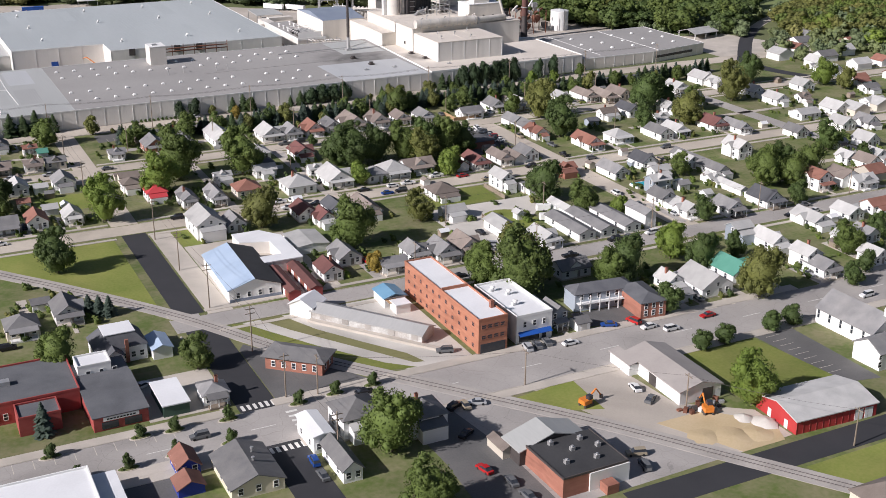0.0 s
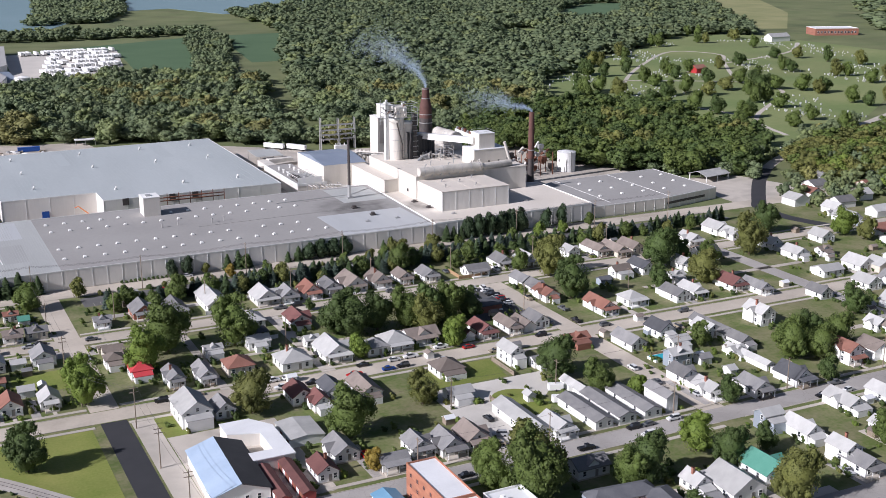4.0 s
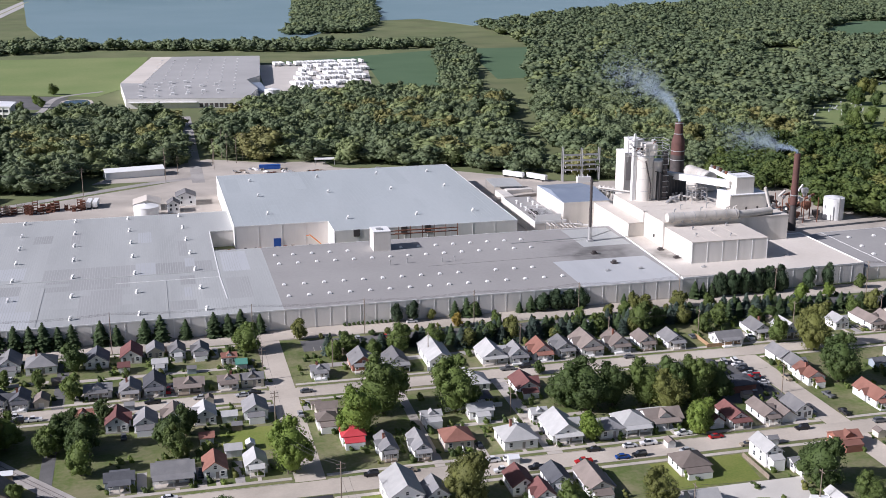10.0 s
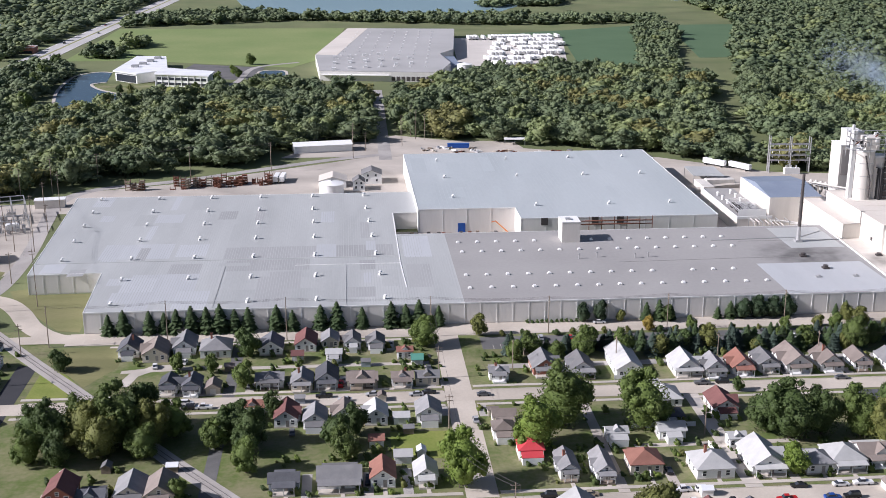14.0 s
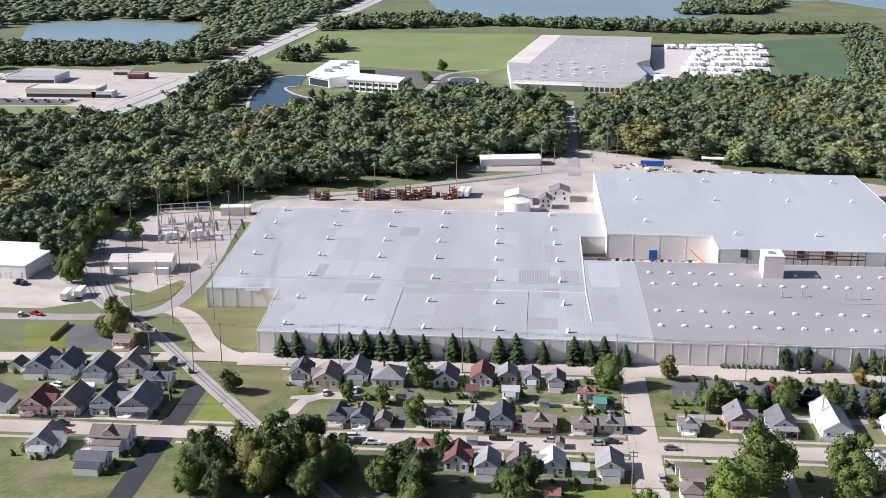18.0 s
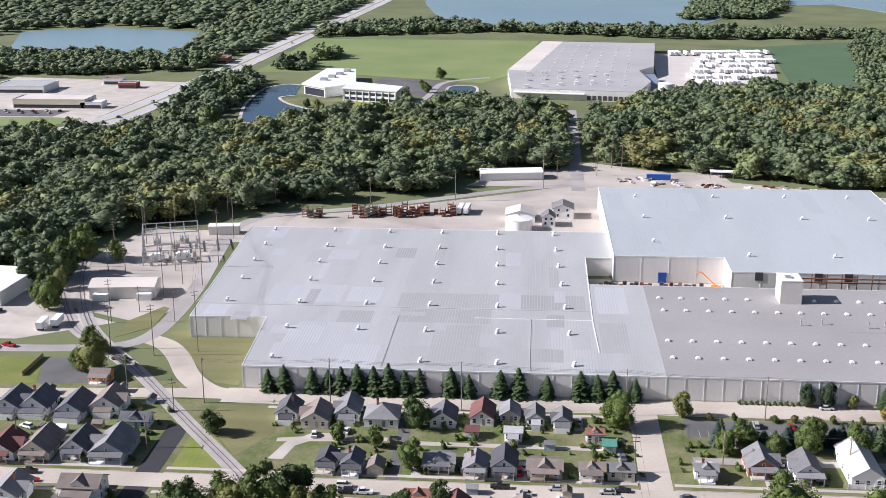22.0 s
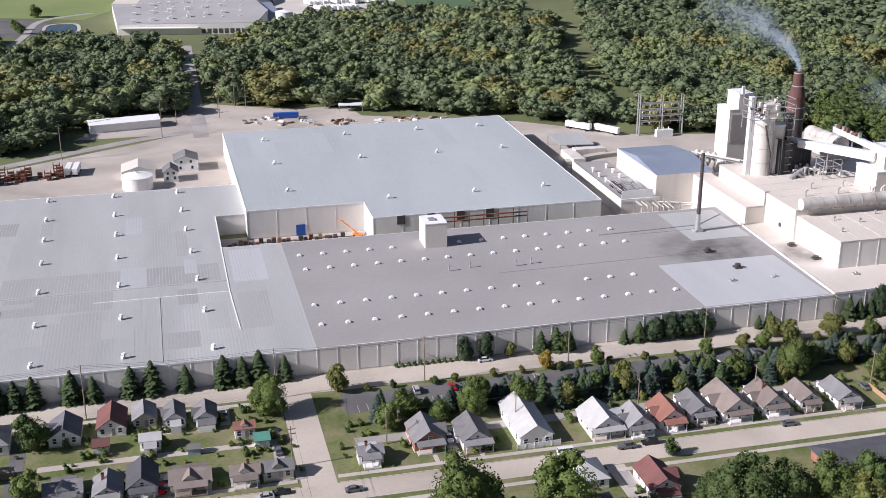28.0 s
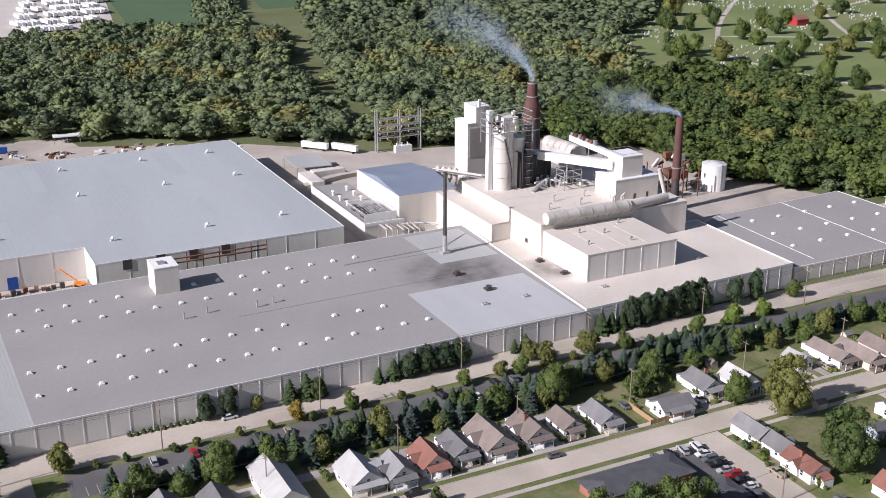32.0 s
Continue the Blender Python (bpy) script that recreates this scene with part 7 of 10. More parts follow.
YARDS = []
HOUSES = [
    [(80.8, -270, 5.2, "gfy2"), (86.5, -273.6, 4.2, "gsw"), (123.9, -270.3, 4.4, "gsw"), (126.1, -262, 5.6, "lfw"), (134.5, -270.9, 11.2, "lfw"), (148.7, -266.1, 9.3, "Gfw"), (-51.7, -212.1, 8.7, "ght"), (-44.7, -195.6, 4.9, "gsw"), (-38.9, -207.5, 7.4, "gfw"), (37.7, -211.2, 6.2, "mfw"), (47, -201.9, 7.5, "gfw"), (57.2, -213.2, 8.5, "gsw"), (67.9, -208, 6.5, "gfw"), (76.1, -212, 7.6, "gfw"), (84.8, -210.7, 7.7, "bfw"), (96, -178, 8.5, "lsw"), (104.8, -241.1, 10.5, "gsw")],
    [(-121, -133.6, 7.6, "mfk2"), (-113.4, -132.5, 8.1, "dsw"), (-103.3, -130.6, 8, "gft"), (-95.1, -131.6, 7.7, "bft"), (-62.3, -127.1, 8.4, "dsy"), (-47.2, -126.8, 12.2, "gsw"), (-35.2, -126.7, 6.9, "rfw"), (-28.9, -112.7, 5, "lsw"), (-23.2, -125.9, 6.4, "lfw"), (8.1, -113.6, 7.3, "Rhw")],
    [(15, -159.4, 9.8, "lfw2"), (17, -126.2, 5.4, "gfw", 11), (24.4, -157.3, 6.4, "gfw"), (26.9, -127.9, 5.4, "gfw", 12), (39.2, -124.7, 9.4, "rht"), (49.5, -157.9, 7.0, "mfw", 10), (53.4, -165.7, 5.9, "mfw", 8), (60.5, -158.6, 6.6, "dfw", 10), (134.5, -163.5, 6.0, "gsw"), (57.8, -128.9, 11, "lhw"), (70, -110.9, 5.2, "lsw"), (70.2, -164.6, 7.6, "bfw", 14), (73.5, -127.7, 10, "lfw"), (88.3, -128.3, 8.3, "ghw"), (97, -127, 10.1, "lhw"), (102.7, -157.9, 9.6, "bhw"), (108.1, -124.6, 12.4, "bsw")],
    [(-201.2, -58.6, 9.4, "mfw"), (-190.7, -57.8, 9.4, "bft"), (-187.9, -84.7, 8.7, "gfw"), (-179.4, -55.6, 8.8, "dfw"), (-169.1, -93.9, 9, "dsw"), (-168.7, -56.9, 11.1, "gfy"), (-167.6, -82, 11.5, "bsw2"), (-103.2, -58.2, 5.6, "dfw"), (-95.6, -59.2, 6, "dfw")],
    [(-88.6, -59.4, 4.8, "bft"), (-74.5, -76.7, 7.2, "rsw"), (-70.4, -55.9, 9.2, "gsw"), (-63.7, -86.4, 7.1, "mfw"), (-59.8, -58.8, 7, "gft"), (-54.8, -88.1, 7.1, "gfw"), (-51.5, -57.6, 7.4, "dfw"), (-45.8, -84.4, 6.6, "bfw"), (-39.9, -58.1, 10.2, "bst"), (-36.3, -101.8, 4.3, "rsw"), (-36, -87, 7.1, "lfw"), (-28.2, -86.6, 4.8, "lsw"), (-26.5, -58.1, 7.1, "bsw"), (-20.5, -40.2, 3.8, "Gsw"), (-19.6, -86.8, 7.8, "gfw"), (-18.1, -57.5, 7.7, "gst"), (2, -99.9, 6.4, "bhw"), (3.5, -89.1, 7.2, "bst"), (6.1, -55.5, 6.5, "gsw"), (22.5, -52.4, 8.6, "gfk"), (34.8, -54.9, 7.9, "gfw"), (35.4, -104.5, 6.4, "lsw"), (52.3, -103.9, 8.2, "lsw"), (56.7, -92.7, 4.8, "dhw")],
    [(56.8, -80.9, 10, "lhw"), (70.7, -57.2, 9.3, "lfw"), (73.7, -88.4, 8, "mfw"), (79.9, -58.4, 7.3, "gfw"), (89.9, -57.1, 8, "rfw"), (99.3, -55.8, 7.4, "gfw"), (109.3, -57.1, 9.4, "bfw"), (121.2, -56.4, 8.1, "bfw"), (132.1, -56.3, 6.8, "bfw"), (143.6, -57.7, 7.4, "gfw")],
    [(-222.3, -24.8, 5.1, "dfw"), (-213, -27.8, 8.9, "dfw"), (-204.1, -27.1, 9.5, "dfw"), (-192.6, 0.7, 6.8, "bsO"), (-191.5, -29.3, 9.5, "dfw"), (-181.4, -24.8, 9.6, "bfw"), (-168.4, -34.4, 9.3, "dsw"), (-121.6, -25.3, 7.4, "dfw"), (-111.7, -30.1, 8.7, "bft"), (-102.4, -24.1, 7.9, "gfw")],
    [(-91, -28, 10.8, "ghw"), (-71.7, -26.7, 8.2, "dfw"), (-62.1, -33.3, 4, "msw"), (-59.6, -24.5, 7.6, "mfw"), (-50.8, -21.8, 6.2, "gft"), (-49.4, -34.9, 5.4, "lsw"), (-42.6, -23.9, 5.5, "gfw"), (-34.3, -24.9, 5.8, "gfw"), (-24.5, -34.3, 5.4, "rsw")],
    [(165.1, -60.0, 10.7, "gsw", 7), (181.8, -54.2, 7.3, "gfw"), (192.7, -56.9, 7.3, "lfw"), (217.5, -53.7, 6.2, "lfw"), (231.2, -57.3, 6.3, "bfw", 14), (238.8, -62.2, 6.7, "bft", 15), (247.8, -61.3, 6.3, "bft", 13), (280.8, -62.3, 8.2, "lfw", 11), (304.8, -52.4, 8.5, "lfw"), (305.5, -62.5, 7.3, "lfw"), (272.9, -81.9, 11.1, "dsw"), (252.5, -91.6, 6.2, "lfw"), (220.6, -88.5, 8.5, "bsw"), (232.9, -90.2, 6.6, "dfw", 12), (207.4, -94.9, 5.1, "dsy"), (237.6, -104.7, 7.4, "lsw"), (203.2, -123.3, 8.7, "lhw"), (222.8, -127.7, 7.0, "gfw", 12), (231.8, -126.4, 6.2, "lfw", 11), (253.0, -125.7, 7.6, "mfw")],
    [(259.6, -134.7, 5.8, "gfw", 13), (175.7, -83.8, 6.4, "gfw", 11), (176.4, -92.9, 6.1, "gfw", 10), (175.4, -103.9, 6.6, "rfw", 11), (186.9, -127.3, 6.8, "rfw", 14), (131.5, -130.3, 6.8, "mfw", 11), (143.0, -130.2, 5.7, "bfw", 12), (149.2, -130.3, 4.9, "bfw", 11), (155.4, -129.1, 6.2, "gfw", 10), (124.2, -129.1, 4.8, "mfw"), (127.6, -158.6, 5.6, "lfw2", 10), (157.2, -152.5, 8.6, "rsk"), (174.0, -165.2, 6.6, "gfw", 13), (191.2, -159.3, 7.2, "dfw", 10), (189.0, -170.6, 7.7, "lsw"), (177.8, -185.2, 8.2, "lsy2"), (187.3, -186.5, 4.8, "gsw"), (171.3, -198.3, 6.8, "gfw", 9), (171.2, -212.5, 6.2, "lfw", 10), (185.9, -217.5, 7.3, "gfw", 10)],
    [(188.7, -199.2, 2.9, "lsw"), (206.9, -166.2, 6.0, "lfw", 10), (210.7, -180.4, 5.4, "gfw", 30), (202.2, -186.4, 5.7, "lsw"), (234.0, -164.8, 6.9, "lfw2", 11), (203.3, -200.8, 3.3, "lfw", 22), (111.6, -215.6, 7.1, "lfw", 11), (151.8, -213.9, 4.4, "gfw2", 12), (116.1, -187.8, 2.8, "lfw"), (133.7, -191.8, 3.8, "lfw", 12), (171.2, -238.8, 7.4, "lsy2"), (176.0, -250.9, 6.2, "lfw", 11), (174.9, -267.5, 6.3, "lfw2"), (175.3, -274.8, 6.9, "gfw", 10), (203.6, -240.7, 7.3, "lfw", 12), (219.9, -239.8, 7.0, "lfw"), (234.1, -237.6, 8.8, "rsw"), (204.4, -216.4, 7.7, "dfw", 11), (234.4, -209.5, 7.2, "rfw2", 11), (250.2, -214.9, 9.7, "lsw")],
    [(309.6, -102.1, 7.5, "lfw"), (310.5, -83.8, 7.2, "lfw"), (341.0, -85.3, 7.9, "lfw"), (303.2, -128.0, 11.3, "lsw"), (322.4, -128.3, 8.9, "lfw"), (347.0, -126.0, 10.7, "lsw"), (323.3, -102.5, 6.5, "bsw"), (294.0, -174.7, 7.1, "lfw"), (268.1, -189.1, 5.9, "lfw"), (270.5, -198.7, 6.7, "bfw"), (280.9, -170.3, 5.7, "lsw"), (376.5, -85.8, 9.8, "rsw"), (378.9, -65.3, 9.0, "lfw"), (367.8, -102.1, 9.0, "gsw"), (387.1, -46.3, 8.0, "lfw"), (304.5, -150.1, 7.5, "lfw"), (317.0, -152.0, 7.0, "gfw"), (281.1, -191.9, 6.8, "lfw"), (277.6, -150.4, 6.3, "gfw"), (209.4, -257.9, 6.3, "gfw")],
    [(199.7, -259.0, 5.5, "lfw"), (196.7, -273.9, 6.0, "lfw")],
]
for row in HOUSES:
    for x, y, w, s, *deep in row:
        house(x, y, w, s, *deep)
        YARDS.append((x, y, w))

# shrubs, driveways and small yard things round the houses
yard_rng = random.Random(77)
DRIVE_CARS = []
SHRUB = [crown_arrays(300 + i, 2, 26, 0.13, cut=(6, 3)) for i in range(4)]
for mat in ("leaf_green", "leaf_dark", "leaf_olive", "leaf_bright"):
    vs, qs, n = [], [], 0
    for x, y, w in YARDS:
        for k in range(4 if mat in ("leaf_green", "leaf_dark") else 1):
            if yard_rng.random() < 0.5:
                px, py = x + yard_rng.choice((-1, 1)) * (w / 2 + yard_rng.uniform(0.8, 3.5)), y + yard_rng.uniform(-4, 18)
            else:
                px, py = x + yard_rng.uniform(-w / 2, w / 2), y + yard_rng.choice((-1.4, -3.4, 15, 18, 21))
            if any(abs(py - sy) < sw / 2 + 4.2 for sy, sw, _, _ in ROAD_Y):
                continue
            s = yard_rng.uniform(1.2, 3.4)
            v, q = SHRUB[yard_rng.randrange(4)]
            vs.append(v * np.array([s, s, s * yard_rng.uniform(0.7, 1.2)]) + np.array([px, py, -0.1 * s]))
            qs.append(q + n)
            n += len(v)
    tagged(new("garden_shrubs", np_mesh("garden_shrubs", np.concatenate(vs), np.concatenate(qs), mat)), "garden shrubs and hedges round the houses", "shrubs", kind="stuff")
for x, y, w in YARDS:
    streets = [s for s in STREET_Y if 4 < abs(y - s) < 30]
    if streets and yard_rng.random() < 0.55:
        s = min(streets, key=lambda q: abs(y - q))
        sx = x + yard_rng.choice((-1, 1)) * (w / 2 + 1.9)
        a, b = sorted((s + (8.2 if y > s else -8.2), y + yard_rng.uniform(4, 12)))
        if b - a > 3:
            slab("driveway", sx - 1.4, a, sx + 1.4, b, -0.2, 0.07 + yard_rng.random() * 0.02, yard_rng.choice(["concrete", "gravel", "asphalt"]), "narrow driveway beside a house", "driveway")
            if yard_rng.random() < 0.5 and b - a > 8:
                DRIVE_CARS.append((sx, (a + b) / 2 + yard_rng.uniform(-2, 2), yard_rng.choice((90, 270)) + yard_rng.uniform(-3, 3)))
    if yard_rng.random() < 0.3:
        j = thing("garden_shed", (x + yard_rng.uniform(-4, 4), y + yard_rng.uniform(18, 22), 0), yard_rng.choice((0, 90)), "small garden shed with shallow roof", "shed", "sheds in the yards")
        part("wall", Build().house(-1.3, -1.6, 1.3, 1.6, 0, 2.0, 0.8).mesh("wall", yard_rng.choice(["white", "wood", "sidingtan", "sidinggrey"])), j)
        part("roof", Build().gable(-1.3, -1.6, 1.3, 1.6, 2.0, 0.8, 0.12, 0.2).mesh("roof", yard_rng.choice(["shinglegrey", "whiteroof", "shinglebrown"])), j)

# chapel, storage rows, low motel: larger buildings among the houses
def barn(name, x, y, w, d, h, rise, wall, roof, label, category, rz=0, along="y", windows=0, group=""):
    """A plain gabled building from its near left corner; the ridge runs along the given axis."""
    e = thing(name, (x, y, 0), rz, label, category, group)
    if along == "y":
        part("wall", Build().house(0, 0, w, d, 0, h, rise).mesh("wall", wall), e)
        part("roof", Build().gable(0, 0, w, d, h, rise).mesh("roof", roof), e)
    else:
        part("wall", flip(Build().house(0, 0, d, w, 0, h, rise)).mesh("wall", wall), e)
        part("roof", flip(Build().gable(0, 0, d, w, h, rise)).mesh("roof", roof), e)
    for k in range(windows):
        window(e, w * (k + 0.5) / windows, 0, 1.1)
        window(e, 0, d * (k + 0.5) / windows, 1.1, -90)
    return e


barn("chapel", 46, -57, 9, 20, 3.4, 2.9, "white", "shinglelight", "long white chapel with pale grey gable roof", "chapel", windows=3)
barn("storage_row", 100.9, -214, 6.8, 25, 3.2, 1.7, "white", "shinglelight", "long white storage building with grey roof", "storage building", windows=3)
for x in (122.3, 130.8, 140.4):
    barn("storage_row", x, -215.5, 6.3, 22, 2.9, 1.2, "white", "shinglegrey", "long low white storage unit with grey roof", "storage building", windows=2, group="row of storage units")
for x, y in ((124, -192), (128, -183), (133, -187)):
    tc = thing("camper_trailer", (x, y, 0), 160, "white camper trailer parked in a yard", "trailer", "campers in a yard")
    part("body", Build().box(-2.6, -1.1, 0.5, 2.6, 1.1, 2.5, 0.3).mesh("body", "white"), tc)
    part("wheel", Build().tube((0, -1.15, 0.4), (0, 1.15, 0.4), 0.4, 0.4, 12).mesh("wheel", "rubber"), tc)
mo = thing("low_motel", (118.5, -89.5, 0), 1, "long low brown-roofed office beside a car park", "office")
part("wall", Build().box(0, 0, 0, 28, 9.5, 3.0).mesh("wall", "brick"), mo)
part("roof", Build().hip(0, 0, 28, 9.5, 3.0, 1.5, over=0.8).mesh("roof", "shingledark"), mo)
part("rear_wall", Build().box(20, -15, 0, 33, -6.5, 3.0).mesh("rear_wall", "brick"), mo)
part("rear_roof", Build().hip(20, -15, 33, -6.5, 3.0, 1.4, over=0.8).mesh("rear_roof", "shingledark"), mo)
for k in range(6):
    window(mo, 2 + k * 4.4, 0, 1.0)
for k in range(3):
    part("porch_post", POST, mo, at=(28.6, 1 + k * 3.4, 0.05))
pl = thing("swimming_pool", (176.5, -175, 0), 0, "blue garden swimming pool with pale rim", "pool")
part("rim", Build().box(-4.2, -2.6, 0, 4.2, 2.6, 0.9).mesh("rim", "white"), pl)
part("water", Build().box(-3.9, -2.3, 0.88, 3.9, 2.3, 0.93).mesh("water", "pool"), pl)


# ---- cars ----
PAINTS = dict(white=(0.75, 0.75, 0.74), silver=(0.42, 0.43, 0.44), black=(0.02, 0.02, 0.022), grey=(0.14, 0.145, 0.15), red=(0.42, 0.02, 0.02), blue=(0.02, 0.07, 0.28), tan=(0.35, 0.30, 0.22))
for key, c in PAINTS.items():
    M["car_" + key] = material("car_paint_" + key, c, tuple(v * 0.92 for v in c), 0.25, 0.5, 5.0)
WHEEL = Build().tube((0, -0.11, 0), (0, 0.11, 0), 0.33, 0.33, 12).mesh("tyre", "rubber")
PROFILES = dict(
    sedan=([(-2.3, 0.3), (2.3, 0.3), (2.32, 0.72), (1.2, 0.92), (-1.5, 0.95), (-2.28, 0.88)], [(-1.75, 0.93), (1.15, 0.9), (0.35, 1.42), (-1.0, 1.44)]),
    suv=([(-2.3, 0.35), (2.3, 0.35), (2.32, 0.9), (1.3, 1.08), (-2.25, 1.1)], [(-2.2, 1.08), (1.2, 1.06), (0.55, 1.72), (-1.95, 1.74)]),
    pickup=([(-2.8, 0.4), (2.7, 0.4), (2.72, 0.95), (1.5, 1.12), (-2.8, 1.1)], [(-0.6, 1.1), (1.35, 1.1), (0.75, 1.8), (-0.5, 1.82)]),
    van=([(-2.6, 0.35), (2.5, 0.35), (2.5, 0.95), (1.9, 1.2), (1.5, 1.5), (-2.6, 1.5)], [(-2.55, 1.48), (1.5, 1.48), (1.1, 2.05), (-2.5, 2.08)]),
)


def sweep(profile, w0, w1):
    """A side profile given breadth, narrower towards the top."""
    zs = [z for _, z in profile]
    lo, hi = min(zs), max(zs)
    half = [w0 + (w1 - w0) * (z - lo) / (hi - lo) for z in zs]
    k = len(profile)
    v = [(x, -h, z) for (x, z), h in zip(profile, half)] + [(x, h, z) for (x, z), h in zip(profile, half)]
    return Build().add(v, [tuple(range(k)), tuple(reversed(range(k, 2 * k)))] + [(i + k, (i + 1) % k + k, (i + 1) % k, i) for i in range(k)])


def car(x, y, rz, shape, paint):
    key = (shape, paint)
    e = thing("van" if shape == "van" else "pickup" if shape == "pickup" else "car", (x, y, 0.06), rz, "%s %s parked on the asphalt" % (paint, shape), shape if shape in ("van", "pickup") else "car", "parked cars")
    if key not in MESHES:
        body, cab = PROFILES[shape]
        roof = [p for p in cab if p[1] > 1.3]
        MESHES[key] = (sweep(body, 0.86, 0.8).mesh("body", "car_" + paint), sweep(cab, 0.76, 0.62).mesh("cabin_glass", "glass"),
                       Build().box(min(p[0] for p in roof) - 0.05, -0.64, max(p[1] for p in roof) - 0.02, max(p[0] for p in roof) + 0.05, 0.64, max(p[1] for p in roof) + 0.05).mesh("cabin_roof", "car_" + paint),
                       Build().box(2.27, -0.75, 0.58, 2.36, -0.45, 0.74).box(2.27, 0.45, 0.58, 2.36, 0.75, 0.74).mesh("headlights", "white"))
    b, g, rf, hl = MESHES[key]
    body = part("body", b, e)
    part("cabin_glass", g, body), part("cabin_roof", rf, body)
    for wx in (-1.45, 1.45):
        for wy in (-0.76, 0.76):
            part("tyre", WHEEL, e, at=(wx, wy, 0.33))
    return e


